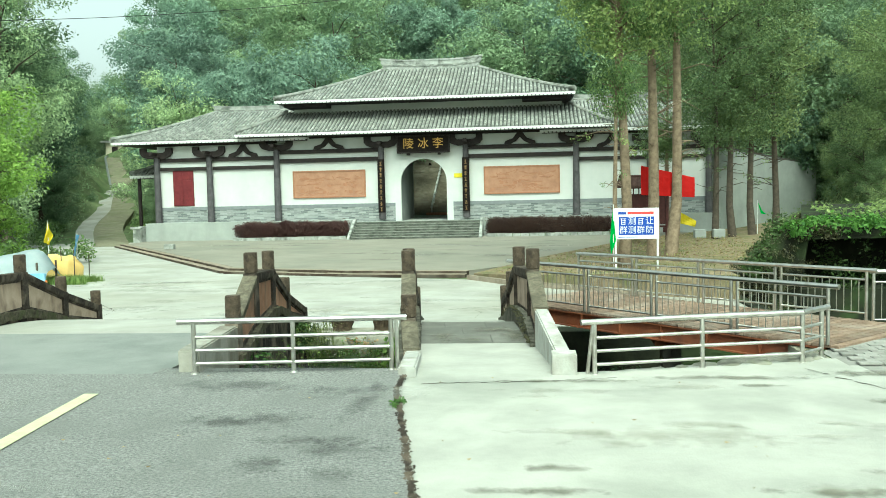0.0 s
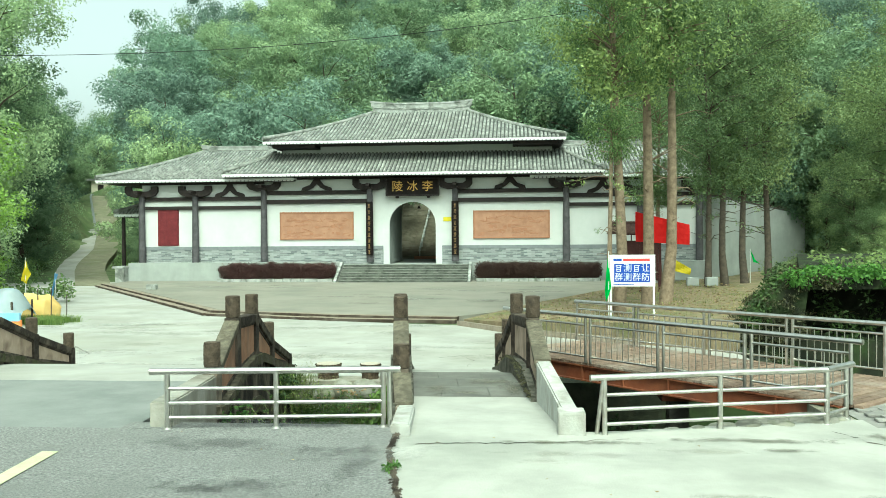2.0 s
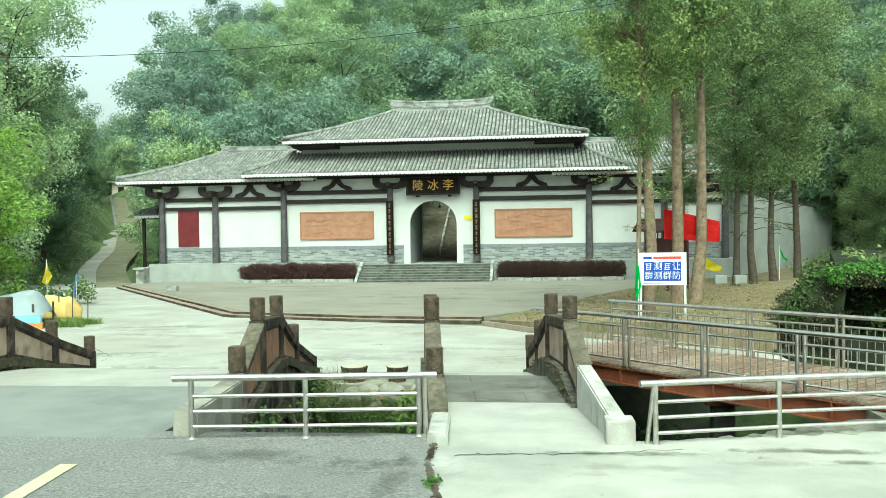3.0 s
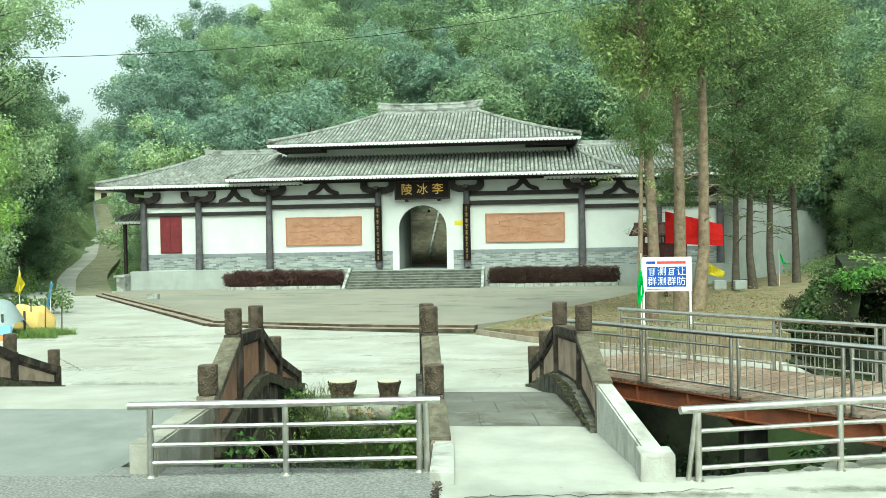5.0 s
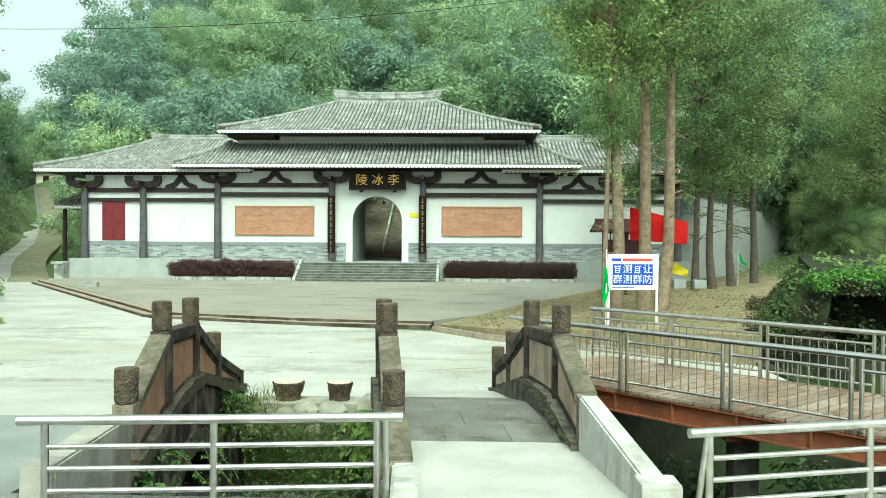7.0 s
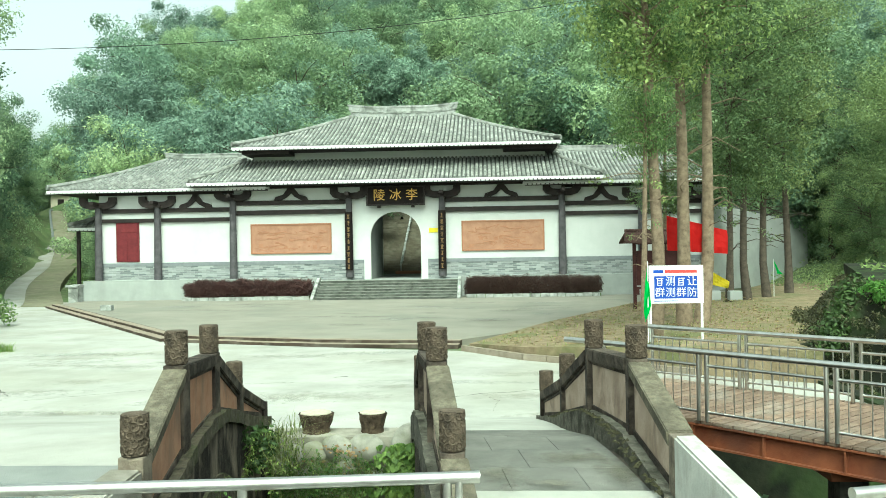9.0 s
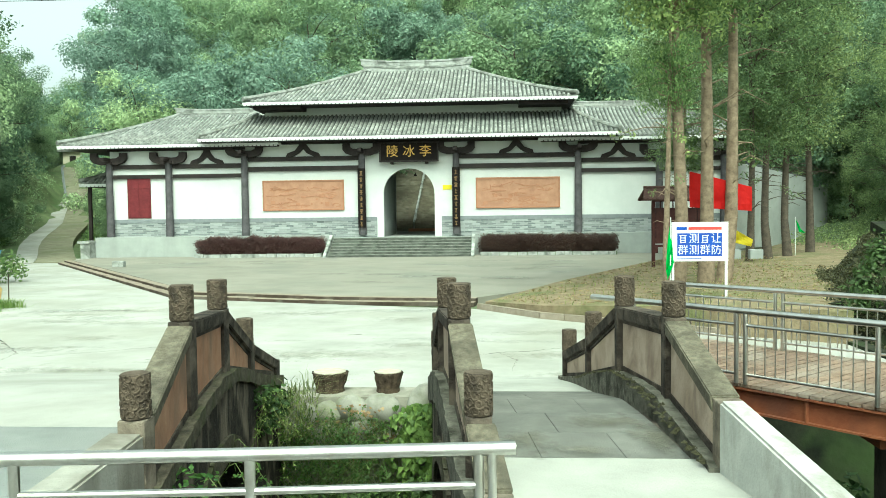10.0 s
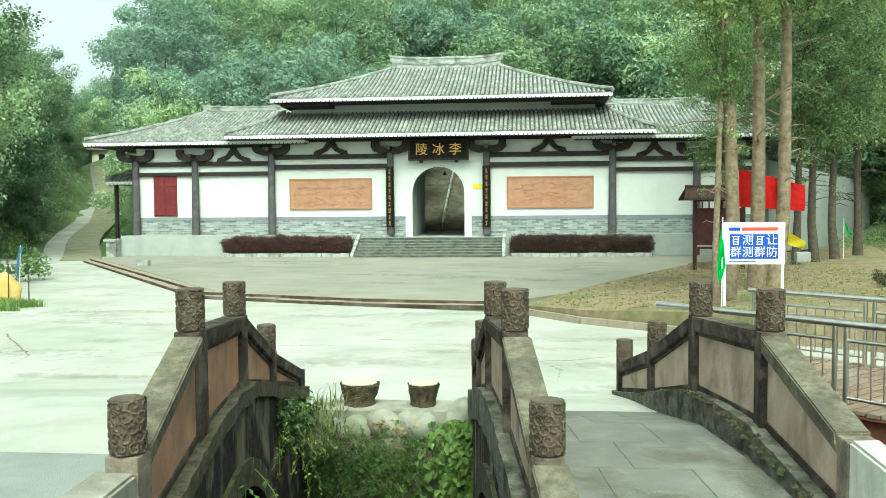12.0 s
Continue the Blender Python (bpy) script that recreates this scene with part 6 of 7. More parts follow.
boxpart("cap_plate", pier, M_RUST, -0.3, 0.3, -0.3, 0.3, 2.3, 2.43, bevel=0.01)
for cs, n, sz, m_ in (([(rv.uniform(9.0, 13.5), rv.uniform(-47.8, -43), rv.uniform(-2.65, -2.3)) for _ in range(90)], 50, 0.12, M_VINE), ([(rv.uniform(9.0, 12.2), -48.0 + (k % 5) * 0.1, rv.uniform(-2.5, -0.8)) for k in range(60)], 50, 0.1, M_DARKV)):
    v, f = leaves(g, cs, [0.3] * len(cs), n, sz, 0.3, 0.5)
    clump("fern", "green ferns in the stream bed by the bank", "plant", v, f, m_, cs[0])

# rough stones along the apron edge
for i, (x, y, k) in enumerate(((10.75, -48.3, 0.13), (11.05, -48.22, 0.17), (11.4, -48.1, 0.2), (11.8, -47.95, 0.25), (10.4, -48.45, 0.1), (12.2, -47.75, 0.15), (11.2, -48.05, 0.15), (10.1, -48.5, 0.08))):
    o = new("rough_stone", STONES[i % 4])
    o.location, o.scale, o.rotation_euler = (x, y, -0.03), (k * 1.5, k, k * 0.45), (0, 0, i)
    tagged(o, "flat rough stone at the apron edge", "stone", "edge stones")

# moss and grit between asphalt and concrete
pts = [(float(np.interp(y, [-57, -53.2, -51.4, -49.95, -49.05], [8.33, 7.62, 7.28, 7.0, 6.96])) + g.normal() * 0.017, y) for y in g.uniform(-57, -49.1, 1900)]
V, F = [], []
for x, y in pts:
    s, z = g.uniform(0.006, 0.02), near_z(y) + 0.036
    st = len(V)
    for a in range(4):
        V.append((x + s * math.cos(a * 1.57 + g.uniform(-0.4, 0.4)), y + s * math.sin(a * 1.57 + g.uniform(-0.4, 0.4)), z))
    V.append((x, y, z + s * g.uniform(0.5, 1.2)))
    F += [(st + a, st + (a + 1) % 4, st + 4) for a in range(4)]
clump("grit", "dark grit and dead leaves along the asphalt edge", "debris", V, F, M_STONED, (7.3, -52, 0.05))
v, f = leaves(g, [(7.13 + g.normal() * 0.03, -50.75 + g.normal() * 0.1, 0.09) for _ in range(10)], [0.04] * 10, 20, 0.035, -0.5, 0.6)
clump("weed_tuft", "small bright green weed tuft in the road joint", "plant", v, f, M_VINE, (7.13, -50.75, 0.06))

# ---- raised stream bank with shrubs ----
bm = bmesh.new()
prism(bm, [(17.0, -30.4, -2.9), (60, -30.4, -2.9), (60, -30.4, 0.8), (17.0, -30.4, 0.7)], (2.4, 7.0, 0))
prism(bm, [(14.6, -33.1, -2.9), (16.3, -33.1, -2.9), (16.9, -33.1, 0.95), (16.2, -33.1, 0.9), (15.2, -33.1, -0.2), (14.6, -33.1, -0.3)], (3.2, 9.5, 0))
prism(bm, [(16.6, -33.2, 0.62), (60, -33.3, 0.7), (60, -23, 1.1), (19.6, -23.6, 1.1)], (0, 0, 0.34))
# Dark floor below the overhang, added as the shade of the recess.
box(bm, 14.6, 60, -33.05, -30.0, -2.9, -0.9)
structure("bank_raised", bm, M_BANK, "undercut rock bank above the pool, coloured dark for shade", "bank")
cs = [(16.5 + u + g.uniform(-0.3, 0.3), -33.2 + g.uniform(-0.25, 0.9), 1.02 + g.uniform(-0.16, 0.15)) for u in np.linspace(0, 15, 260)]
v, f = leaves(g, cs, [0.3] * len(cs), 70, 0.13, 0.2, 0.55)
clump("shrub_edge", "bright green shrubs spilling over the bank edge", "shrub", v, f, M_VINES, cs[0])
cs = [(g.uniform(16.2, 30), g.uniform(-33.0, -30.6), g.uniform(-1.0, 0.5)) for _ in range(70)] + [(15.2 + u * 1.0, -33.2 + u * 0.9, -0.25 + u * 1.1 + g.uniform(-0.2, 0.1)) for u in np.linspace(0, 1.2, 40)]
v, f = leaves(g, cs, [0.4] * len(cs), 46, 0.14, 0.4, 0.5)
clump("hanging_plants", "dark hanging plants on the shaded bank wall", "plant", v, f, M_DARKV, cs[0])
cs = [(g.uniform(19, 36), g.uniform(-32.5, -25), 1.05 + abs(g.normal()) * 0.2) for _ in range(200)]
v, f = leaves(g, cs, [0.42] * len(cs), 60, 0.18, 0.1, 0.55)
clump("shrub_thicket", "green shrub thicket on the raised bank", "shrub", v, f, M_LEAFN, cs[0])
cs = [(x, y, ground_z(x, y) + 0.2 + abs(g.normal()) * 0.55) for x, y in zip(g.uniform(24, 42, 420), g.uniform(-22, 12, 420)) if x > 23.5 + max(0, y + 1) * 0.95]
v, f = leaves(g, cs, [0.7] * len(cs), 90, 0.16, 0.1, 0.5)
clump("shrub_bank", "light green shrubs covering the slope behind the annex", "shrub", v, f, M_LEAFS, cs[0])
# verge grass and fallen leaves
v, f = blades(g, 5200, (6.6, 18.0), (-33.0, -12.0), lambda x, y: verge_z(x) + 0.02 if (y + 28.2 > -(x - 6.3) * 1.25 + 0.3 and y < -27.6 + (x - 6.3) * 1.55) or True else 0, 0.14, 0.02, 0.5, (0, 0))
keep = []
for i in range(0, len(v), 8):
    x, y = v[i].x, v[i].y
    right = np.interp(y, [-33, -28, -17, -7], [12, 6.6, 13.7, 20.9]) if y > -28 else np.interp(y, [-33.4, -31.3, -30.4, -28], [12, 9.4, 8.2, 6.5])
    keep.append(x > right + 0.1)
f = [q for i, q in enumerate(f) if keep[i // 3]]
clump("verge_grass", "sparse short grass on the verge", "grass", v, f, M_GRASS, (12, -25, -0.4))
V, F = [], []
for _ in range(2600):
    x, y = g.uniform(7, 19), g.uniform(-32, -12)
    right = np.interp(y, [-28, -17, -7], [6.6, 13.7, 20.9]) if y > -28 else np.interp(y, [-33.4, -31.3, -30.4, -28], [12, 9.4, 8.2, 6.5])
    if x < right:
        continue
    s, a, z = g.uniform(0.04, 0.09), g.uniform(0, 6.28), verge_z(x) + 0.03
    st = len(V)
    V += [(x + s * math.cos(a), y + s * math.sin(a), z + 0.01), (x - s * 0.4 * math.sin(a), y + s * 0.4 * math.cos(a), z + 0.03), (x - s * math.cos(a), y - s * math.sin(a), z), (x + s * 0.4 * math.sin(a), y - s * 0.4 * math.cos(a), z + 0.02)]
    F.append((st, st + 1, st + 2, st + 3))
clump("fallen_leaves", "dry brown fallen leaves under the trees", "leaves", V, F, M_DRYLEAF, (12, -25, -0.4))
for i, (x, y) in enumerate(((17.0, -16.3), (17.9, -16.4))):
    o = thing("stone_block", "rough grey stone block at a tree foot", "stone", (x, y, verge_z(x)), "tree foot blocks")
    boxpart("block", o, M_GREYW, -0.28, 0.28, -0.2, 0.2, 0, 0.42, bevel=0.04)

# ---- sign board on two legs ----
sg = thing("sign_board", "white sign board with blue printed characters on two legs", "sign", (11.98, -31.5, verge_z(12)))
hz = 1.62 - verge_z(12)
for x in (-0.66, 0.68):
    boxpart("leg", sg, M_WHITEP, x - 0.03, x + 0.03, -0.03, 0.03, -0.05, hz, bevel=0.006)
boxpart("panel", sg, M_SIGNW, -0.70, 0.72, -0.055, -0.03, hz - 1.0, hz, bevel=0.006)
pan = boxpart("blue_field", sg, M_SIGNB, -0.56, 0.56, -0.06, -0.054, hz - 0.87, hz - 0.28)
boxpart("header_bar", sg, M_SIGNR, -0.28, 0.55, -0.06, -0.054, hz - 0.2, hz - 0.12)
boxpart("header_badge", sg, M_SIGNB, -0.58, -0.32, -0.06, -0.054, hz - 0.2, hz - 0.12)
boxpart("footer_line", sg, M_SIGNB, -0.58, 0.05, -0.06, -0.054, hz - 0.945, hz - 0.925)
rk = random.Random(4)
for row in range(2):
    for col in range(4):
        x, z = -0.415 + col * 0.277, hz - 0.43 - row * 0.29
        ch = {(0, 1): "测", (0, 3): "让", (1, 0): "群", (1, 1): "测", (1, 2): "群", (1, 3): "防"}.get((row, col))
        if ch:
            write(ch, 0.27, M_SIGNW, pan, (x, -0.063, z), 0.003, "character")
        else:
            bm = bmesh.new()
            for k in range(4):
                zz = z - 0.1 + k * 0.06
                box(bm, x - rk.uniform(0.06, 0.1), x + rk.uniform(0.06, 0.1), -0.064, -0.06, zz, zz + 0.02)
            for k in (-0.06, 0.05):
                box(bm, x + k - 0.01, x + k + 0.01, -0.0645, -0.06, z - 0.1, z + 0.1)
            part("character", bm, M_SIGNW, pan)

# ---- roofed notice board ----
kx, ky = 14.15, -18.0
kz = -0.74
ko = thing("notice_kiosk", "maroon timber notice board with a small tiled roof", "notice board", (kx, ky, kz))
for x in (-0.88, 0.1, 0.98):
    boxpart("post", ko, M_KIOSK, x - 0.07, x + 0.07, -0.07, 0.07, -0.05, 3.15, bevel=0.01)
boxpart("board", ko, M_KIOSK, -0.8, 0.9, -0.04, 0.04, 1.25, 2.72, bevel=0.01)
boxpart("rail", ko, M_KIOSK, -0.85, 0.95, -0.05, 0.05, 1.1, 1.19, bevel=0.01)
boxpart("rail", ko, M_KIOSK, -0.85, 0.95, -0.05, 0.05, 2.98, 3.08, bevel=0.01)
for x in np.linspace(-0.6, 0.7, 6):
    boxpart("spindle", ko, M_KIOSK, x - 0.025, x + 0.025, -0.02, 0.02, 2.72, 2.98)
for x in (-0.75, 0.85):
    boxpart("foot_bracket", ko, M_KIOSK, x - 0.06, x + 0.06, -0.04, 0.04, 0.85, 1.1, bevel=0.02)
for s in (-1, 1):
    bm = bmesh.new()
    prism(bm, [(-1.25, 0, 3.55), (1.3, 0, 3.55), (1.45, s * 0.62, 3.1), (-1.42, s * 0.62, 3.1)], (0, 0, -0.07))
    part("roof_slope", bm, M_KROOF, ko, "brown tiled roof slope")
for y_ in (-0.3,):
    for k in range(17):
        bm = bmesh.new()
        tube(bm, (-1.22 + k * 0.155, 0, 3.56), (-1.38 + k * 0.174, -0.62, 3.12), 0.03, 0.03, 6)
        part("tile_row", bm, M_KROOF, ko)
bm = bmesh.new()
tube(bm, (-1.28, 0, 3.58), (1.33, 0, 3.58), 0.06, 0.06, 8)
part("ridge", bm, M_KROOF, ko)

# ---- red banner and flags ----
def cloth(bm, a, b, c, d, nu=10, nv=4, wave=0.04):
    rows = []
    for i in range(nu + 1):
        u = i / nu
        rows.append([bm.verts.new((a.lerp(b, u)).lerp(d.lerp(c, u), j / nv) + Vector((0, wave * math.sin(u * 9 + j), 0))) for j in range(nv + 1)])
    for p, q in zip(rows, rows[1:]):
        for j in range(nv):
            bm.faces.new((p[j], q[j], q[j + 1], p[j + 1]))
    bmesh.ops.solidify(bm, geom=list(bm.faces), thickness=0.006)


def flag(name, label, mat_, pts, pole=None, origin=None):
    root = thing(name, label, "flag", origin or tuple(pts[0]), "cloth flags")
    inv = Matrix.Translation(-root.location)
    bm = bmesh.new()
    cloth(bm, *[Vector(p) for p in pts])
    part("cloth", bm, mat_, root).data.transform(inv)
    if pole:
        bm = bmesh.new()
        tube(bm, pole[0], pole[1], 0.016, 0.014, 8)
        part("pole", bm, M_WHITEP, root).data.transform(inv)
    return root


flag("red_banner", "red cloth banner tied between tree trunks", M_RED, ((12.72, -27.1, 3.1), (14.85, -26.2, 2.62), (14.85, -26.2, 1.86), (12.72, -27.1, 2.0)))
flag("pennant", "yellow pennant hanging near the red banner", M_YELF, ((14.0, -26.0, 1.5), (14.95, -26.0, 0.95), (14.9, -26.0, 0.72), (14.0, -26.0, 0.95)))
flag("pennant", "limp green pennant on a pole beside the sign", M_GREENF, ((11.22, -31.6, 1.55), (11.33, -31.6, 0.6), (11.16, -31.6, 0.12), (11.12, -31.6, 0.55)), ((11.24, -31.58, verge_z(11.2)), (11.25, -31.58, 1.75)))
flag("pennant", "small green pennant among the trees", M_GREENF, ((20.4, -14.0, 1.45), (20.65, -14.0, 0.9), (20.85, -14.0, 0.75), (20.55, -14.0, 0.8)), ((20.4, -13.98, verge_z(20)), (20.4, -13.98, 1.5)))
flag("pennant", "yellow pennant on a pole by the road", M_YELF, ((-13.0, -23.5, 1.35), (-12.75, -23.5, 0.7), (-12.95, -23.5, 0.3), (-13.2, -23.5, 0.45)), ((-13.0, -23.48, ZR), (-13.0, -23.48, 1.45)))
flag("pennant", "furled blue pennant on a pole by the road", M_TARPB, ((-11.95, -23.0, 0.75), (-11.8, -23.0, 0.7), (-12.05, -23.0, -0.3), (-12.15, -23.0, -0.3)), ((-12.0, -22.98, ZR), (-11.9, -22.98, 0.8)))

# ---- covered stall at the roadside ----
tn = thing("covered_stall", "pale blue tarpaulin thrown over a roadside stall", "tarpaulin", (-11.55, -28.2, ZR))
bm = bmesh.new()
rows = []
for i in range(13):
    u = i / 12
    prof = [(-1.9 + 3.6 * u, -0.9, 0.45 + 0.1 * math.sin(u * 9)), (-1.85 + 3.5 * u, -0.75, 0.7 + 0.25 * math.sin(u * 3.0)), (-1.7 + 3.2 * u, -0.3, 0.95 + 0.42 * u), (-1.6 + 3.0 * u, 0.4, 1.0 + 0.5 * u), (-1.6 + 3.0 * u, 0.8, 0.6)]
    fall = 1 - 0.6 * max(0.0, (u - 0.72) / 0.28) ** 2
    rows.append([bm.verts.new((x, y, z * fall + 0.05 * noise.noise((x * 2, y * 2, 4)))) for x, y, z in prof])
for p, q in zip(rows, rows[1:]):
    for j in range(4):
        bm.faces.new((p[j], q[j], q[j + 1], p[j + 1]))
bmesh.ops.solidify(bm, geom=list(bm.faces), thickness=0.02)
part("cover", bm, M_TARP, tn, "", True)
boxpart("blue_skirt", tn, M_TARPB, 0.2, 1.72, -0.92, -0.8, 0.2, 0.5, bevel=0.02)
boxpart("orange_skirt", tn, M_TARPO, 0.7, 1.75, -0.9, -0.78, 0.0, 0.24, bevel=0.02)
for x in (-1.4, 1.3):
    for y in (-0.7, 0.6):
        boxpart("leg", tn, M_BARKD, x - 0.03, x + 0.03, y - 0.03, y + 0.03, 0, 0.9)
yf = thing("fabric_fence", "crumpled ochre sheet held by sticks round a planting bed", "screen", (-10.6, -26.4, ZR))
pts_ = [Vector((-1.6, -0.2, 0)), Vector((-0.4, -0.55, 0)), Vector((0.6, -0.3, 0)), Vector((0.85, 0.4, 0))]
bm = bmesh.new()
bmesh.ops.create_uvsphere(bm, u_segments=30, v_segments=14, radius=1.0)
for v in bm.verts:
    q = v.co.copy()
    fold = 1 + 0.16 * noise.noise(q * 2.1) + 0.05 * noise.noise(q * 7)
    v.co = Vector((math.copysign(abs(q.x) ** 0.7, q.x) * 1.0 * fold - 0.3, q.y * 0.6 * fold, max(-0.03, math.copysign(abs(q.z) ** 0.6, q.z) * 0.95 * fold + 0.05)))
part("fabric", bm, M_YELLOWF, yf, "crumpled ochre sheet", True)
for k, p in enumerate(pts_ + [Vector((-1.0, 0.1, 0)), Vector((0.1, -0.4, 0)), Vector((0.3, 0.2, 0))]):
    bm = bmesh.new()
    tube(bm, p, p + Vector((0.02, 0, 1.0 + 0.12 * (k % 3))), 0.025, 0.02, 6)
    part("stick", bm, M_BARKD, yf)
v, f = blades(g, 3600, (-11.8, -8.3), (-28.6, -26.7), lambda x, y: ZR if x < -8.9 + 0.5 * math.sin(y * 5) else ZR - 0.25, 0.5, 0.022, 0.4, (0, 0))
clump("grass_patch", "green roadside grass before the fabric screen", "grass", v, f, M_GRASSG, (-10.2, -27.6, ZR))
cs = [(g.uniform(-22, -14.5), g.uniform(-23, -17), ZR + abs(g.normal()) * 0.5 + 0.1) for _ in range(90)] + [(path_x(y) - 3.9 - abs(g.normal()) * 0.7, y, path_z(y) + abs(g.normal()) * 0.6) for y in g.uniform(-1, 44, 120)] + [(path_x(y) + 3.3 + abs(g.normal()) * 0.4, y, path_z(y) + abs(g.normal()) * 0.6) for y in g.uniform(3, 36, 80)]
v, f = leaves(g, cs, [0.55] * len(cs), 60, 0.2, 0.1, 0.55)
gu = [(g.uniform(-50, -20), g.uniform(4, 62)) for _ in range(900)]
gu = [(x, y, ground_z(x, y) + abs(g.normal()) * 0.35) for x, y in gu if abs(x - path_x(y)) > 3.4]
uv, uf = leaves(g, gu, [0.95] * len(gu), 60, 0.22, 0.2, 0.5)
clump("undergrowth", "leafy undergrowth on the slope by the lane", "shrub", uv, uf, M_LEAFH, (-34, 20, 0))
sl = [(14.6 + u * 2.4 + w * 3.2, -33.1 + w * 9.5 - 0.1, float(np.interp(u, [0, 0.25, 0.67, 1], [-0.3, -0.2, 0.9, 0.97])) + g.uniform(-0.08, 0.12)) for u, w in g.uniform(0, 1, (420, 2))] + [(14.7 + u * 2.2, -33.2 - w * 0.1, -2.4 + w * (1.9 + 1.35 * u) + g.uniform(-0.1, 0.1)) for u, w in g.uniform(0, 1, (80, 2))] + [(16.7 + u, -33.25, 0.7 + w * 0.3) for u, w in g.uniform(0, 1, (30, 2))]
uv, uf = leaves(g, sl, [0.17] * len(sl), 45, 0.09, 0.2, 0.45)
clump("bank_creeper", "dark creeper and leaf litter on the bank slope", "plant", uv, uf, M_DULLLEAF, (16, -30, 0))
clump("shrub_row", "leafy green shrubs along the lane", "shrub", v, f, M_LEAFN, (-15, -20, ZR))

# small house up the lane
hh = thing("hill_house", "small cream house far up the lane", "house", (-51.9, 61.0, 8.2))
boxpart("wall", hh, M_CREAM, -2.2, 2.4, 0, 4, -1.0, 2.6)
boxpart("roof", hh, M_ROOF, -2.7, 2.9, -0.5, 4.4, 2.6, 2.9)
boxpart("door", hh, M_DARKWOOD, -1.2, -0.3, -0.05, 0.02, 0.0, 2.0)
boxpart("window", hh, M_BOARD, 0.4, 1.5, -0.05, 0.02, 0.8, 1.9)

# overhead cable
cb = bmesh.new()
last = None
for k in range(25):
    u = k / 24
    p = Vector((-40 + 80 * u, -12 + 4 * u, 13.7 + 6.6 * u - 3.2 * math.sin(math.pi * u)))
    if last is not None:
        tube(cb, last, p, 0.018, 0.018, 5, False)
    last = p
tagged(link("overhead_cable", cb, M_CABLE), "thin black overhead cable across the trees", "cable")

# low wall at the plinth corner
bm = bmesh.new()
box(bm, -19.6, -18.96, -1.9, -0.7, -0.95, 0.15, 0.02)
box(bm, -19.75, -18.9, -2.0, -0.6, 0.15, 0.3, 0.02)
tagged(link("corner_block", bm, M_RIDGE), "weathered pale stone block at the plinth corner", "stone")


# cracks and damp patches on the paving
def ribbon(pts, width, zf, r):
    V, F = [], []
    P = []
    for (xa, ya), (xb, yb) in zip(pts, pts[1:]):
        n = max(2, int(math.hypot(xb - xa, yb - ya) / 0.08))
        P += [(xa + (xb - xa) * k / n + r.gauss(0, 0.02), ya + (yb - ya) * k / n + r.gauss(0, 0.03)) for k in range(n)]
    for i, (x, y) in enumerate(P):
        w = width * r.uniform(0.3, 1.2)
        V += [(x, y - w, zf(x, y)), (x, y + w, zf(x, y))]
        if i:
            k = 2 * i
            F.append((k - 2, k - 1, k + 1, k))
    return V, F


rc = random.Random(12)
far_z = lambda x, y: ZR + 0.003
near_c = lambda x, y: near_z(y) + 0.008
for pts_, w, zf in (
        ([(6.3, -36.3), (6.96, -35.92), (7.5, -35.8), (8.3, -35.3)], 0.02, far_z), ([(6.9, -36.0), (7.2, -36.9), (7.1, -38.0)], 0.015, far_z),
        ([(3.2, -33.5), (3.6, -33.3)], 0.04, far_z), ([(-3.0, -36.5), (0.5, -34.5), (2.5, -34.2)], 0.012, far_z),
        ([(-6.0, -33.0), (-3.5, -36.0), (-3.2, -38.5)], 0.03, far_z), 
        ([(7.2, -49.5), (8.6, -49.35), (9.6, -49.1)], 0.012, near_c), ([(11.85, -48.6), (12.1, -49.2), (12.6, -50.4)], 0.02, near_c)):
    V, F = ribbon(pts_, w, zf, rc)
    clump("crack", "thin dark crack in the concrete paving", "crack", V, F, M_STONED, (*pts_[0], zf(*pts_[0])))
stain_me = bpy.data.meshes.new("stain")
stain_me.from_pydata([(-1, -1, 0), (1, -1, 0), (1, 1, 0), (-1, 1, 0)], [], [(0, 1, 2, 3)])
stain_me.materials.append(M_DAMP)


def soft_stain(x, y, z, a, b, material, label, turn=0.0, tilt=0.0):
    o = new("stain", stain_me)
    o.location, o.rotation_euler, o.scale = (x, y, z), (tilt, 0, turn), (a, b, 1)
    o.material_slots[0].link = 'OBJECT'
    o.material_slots[0].material = material
    return tagged(o, label, "stain", "", "structure")


for k, (x, y, a, b) in enumerate(((8.68, -52.75, 0.36, 0.16), (8.55, -53.3, 0.8, 0.14), (10.6, -53.25, 0.6, 0.16), (11.3, -52.8, 0.5, 0.2), (12.1, -50.4, 0.45, 0.25), (11.04, -49.6, 0.5, 0.15), (9.8, -51.8, 1.6, 0.5), (8.9, -49.35, 1.4, 0.14), (10.8, -49.15, 1.6, 0.18), (12.6, -48.9, 1.2, 0.3))):
    soft_stain(x, y, near_z(y) + 0.009 + 0.0005 * k, a, b, M_DIRT if k == 6 else M_DAMP, "soft damp grey stain on pale concrete", 0, -0.028)
for k in range(16):
    x, y = rc.uniform(8.2, 14), rc.uniform(-56, -49.6)
    soft_stain(x, y, near_z(y) + 0.0145 + 0.0005 * k, rc.uniform(0.3, 1.1), rc.uniform(0.1, 0.35), M_DIRT, "faint olive dirt film on pale concrete", 0, -0.028)
for k in range(14):
    x, y = rc.uniform(4.0, 7.2), rc.uniform(-55, -49.3)
    soft_stain(x, y, near_z(y) + 0.046 + 0.0005 * k, rc.uniform(0.3, 0.9), rc.uniform(0.2, 0.7), M_TAR if k % 3 else M_DUST, "worn blotch on the asphalt", 0, -0.028)
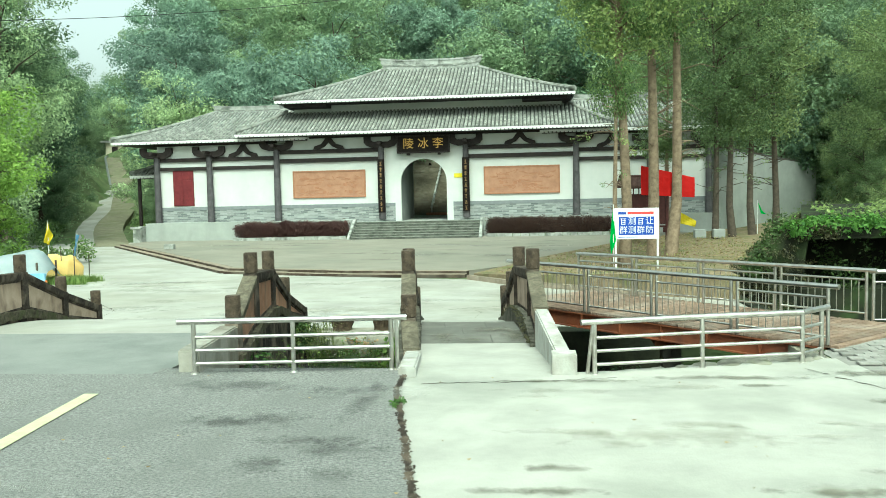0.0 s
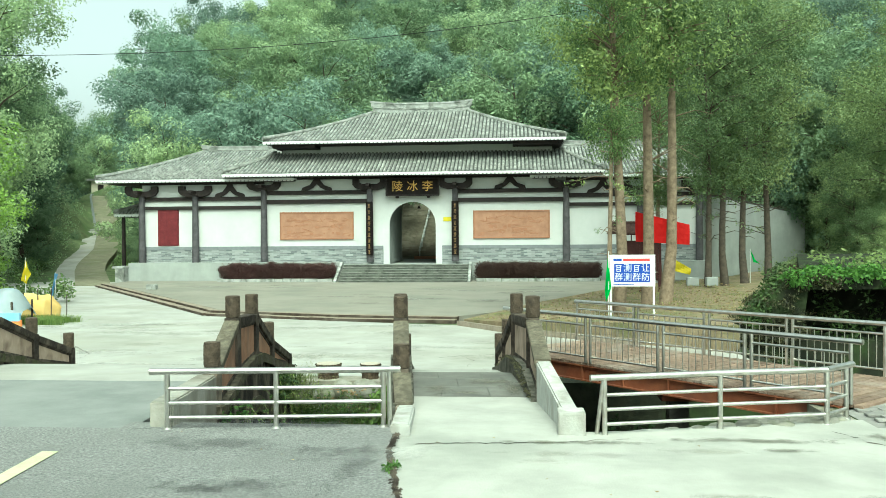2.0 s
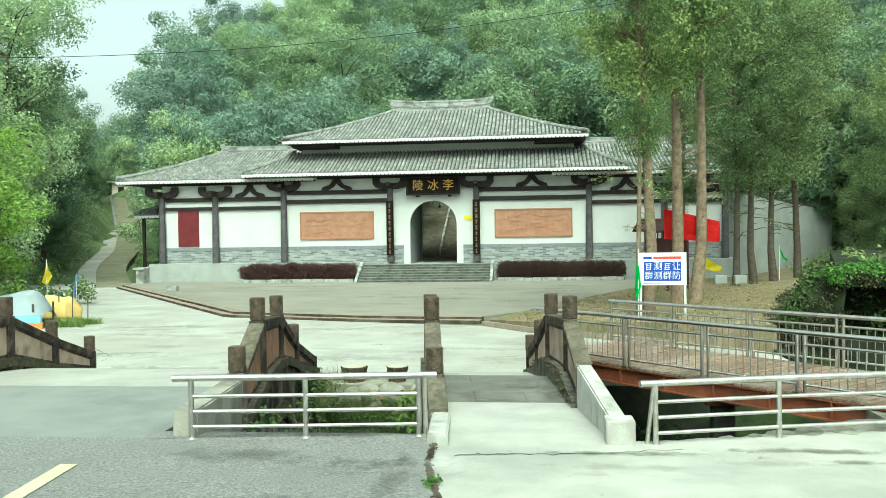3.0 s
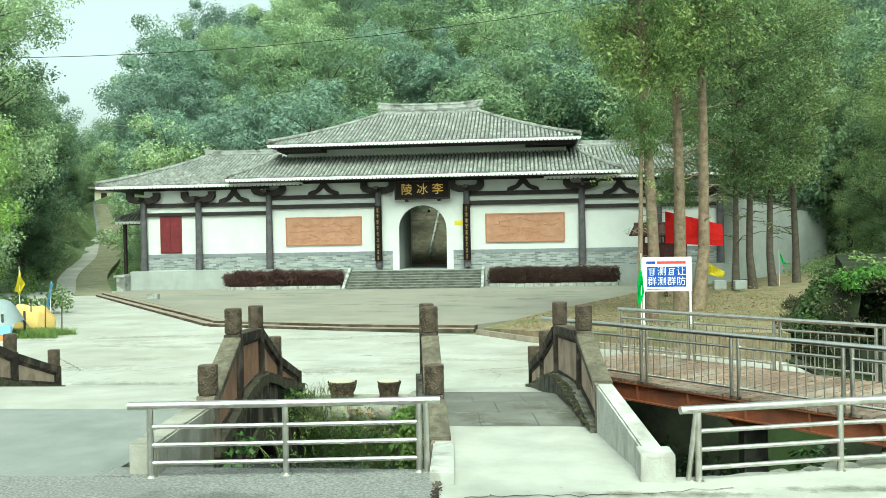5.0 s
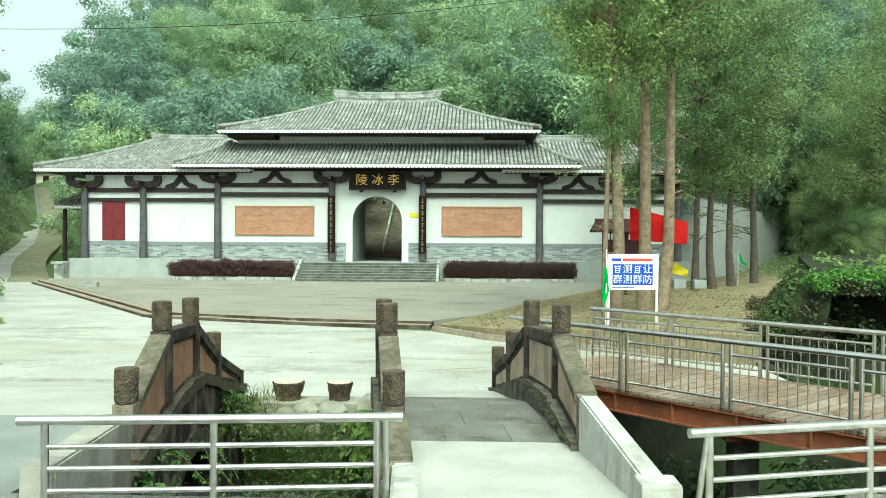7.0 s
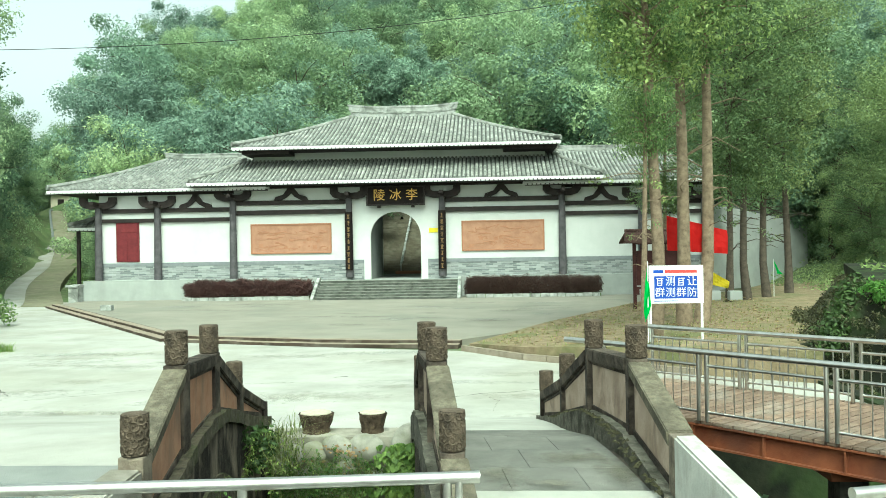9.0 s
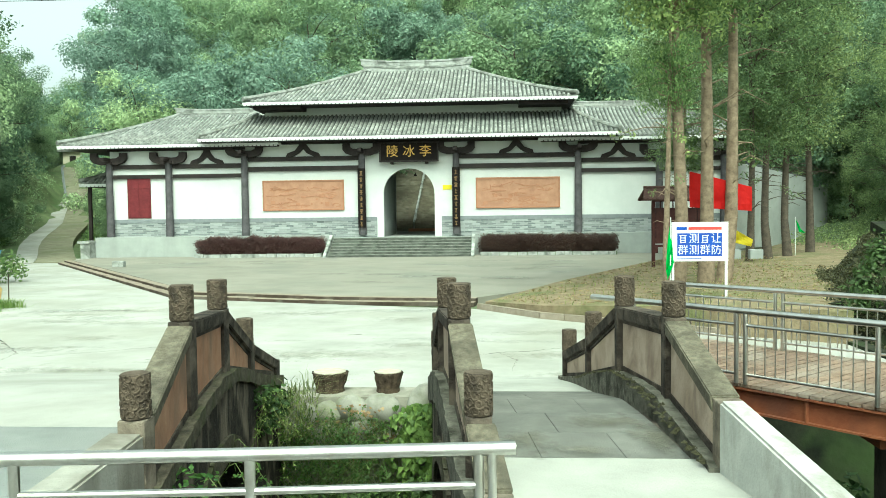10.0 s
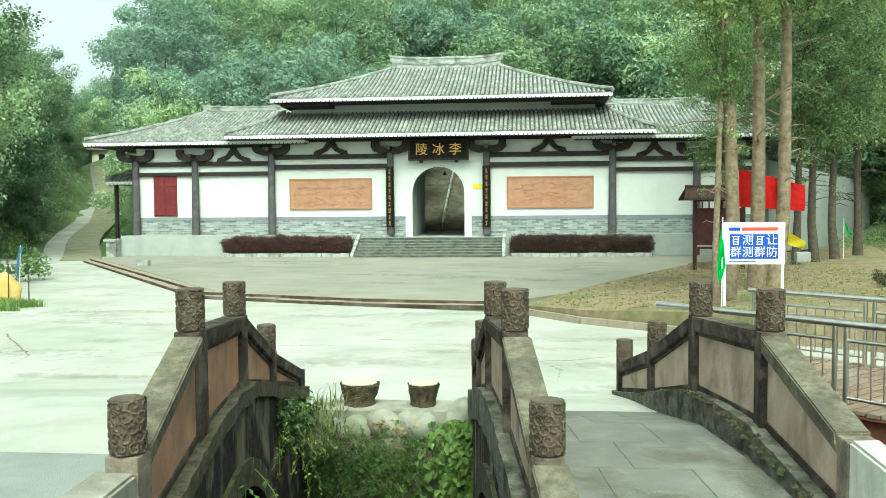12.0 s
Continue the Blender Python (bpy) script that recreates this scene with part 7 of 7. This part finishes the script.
for k, (x, y, a, b) in enumerate(((5.4, -48.75, 1.6, 0.3), (6.75, -50.6, 0.25, 1.4), (5.2, -49.8, 1.3, 0.5))):
    soft_stain(x, y, near_z(y) + 0.054 + 0.0005 * k, a, b, M_TAR, "dark worn asphalt beside the rail", 0, -0.028 if y < -49 else 0)
for k, x in enumerate((1.6, 3.1, -0.6)):
    soft_stain(x, -52.0, near_z(-52.0) + 0.046 + 0.0005 * k, 0.4, 3.4, M_DUST, "pale dusty wheel track on the asphalt", 0.12, -0.028)
for k in range(46):
    x, y = rc.uniform(-16, 9), rc.uniform(-39.5, -27.5)
    if x > 5.2 and y > -31.5:
        continue
    soft_stain(x, y, ZR + 0.005 + 0.0005 * k, rc.uniform(0.7, 3.2), rc.uniform(0.25, 0.9), (M_DIRT, M_DIRT, M_DUST)[k % 3], "weathered blotch on the forecourt concrete", rc.uniform(-0.2, 0.2))
for k, (x, y, a, b, q) in enumerate(((8.25, -45.6, 0.3, 1.1, 0.13), (7.9, -45.2, 0.6, 0.35, 0), (7.1, -45.9, 0.3, 0.7, 0.13), (7.6, -46.2, 0.5, 0.2, 0))):
    soft_stain(x, y, -0.044 + 0.001 * k, a, b, M_DAMP, "dark damp moss stain on the bridge deck", q)
soft_stain(3.0, -36.3, ZR + 0.03, 3.4, 0.9, M_DIRT, "olive dirt film before the stumps")
soft_stain(-2.2, -38.0, ZR + 0.031, 1.5, 0.8, M_DUST, "pale patched concrete by the bridge")
for k in range(24):
    x = rc.uniform(-12, 10)
    y = rc.uniform(-21 if x > -3 else -12, -3)
    soft_stain(x, y, ZP + 0.005 + 0.0005 * k, rc.uniform(0.8, 3), rc.uniform(0.4, 1.2), M_DIRT if k % 2 else M_DUST, "weathered blotch on the plaza paving", rc.uniform(-0.3, 0.3))
V, F = [], []
for _ in range(34):
    x, y, w = rc.uniform(3.2, 11.5), rc.uniform(-55, -49.2), rc.uniform(0.006, 0.03)
    q, st = rc.uniform(0, 3.1), len(V)
    zc = near_z(y) + (0.045 if x < 7.0 - (y + 49.9) * 0.19 else 0.012)
    V += [(x + w * math.cos(q + u), y + w * 0.6 * math.sin(q + u), zc + (0.012 if u in (0, 3.2) else 0.002)) for u in (0, 1.7, 3.2, 4.6)]
    F.append((st, st + 1, st + 2, st + 3))
clump("scraps", "tiny dry leaf scraps lying on the paving", "debris", V, F, M_DRYLEAF, (5, -52, 0.1))
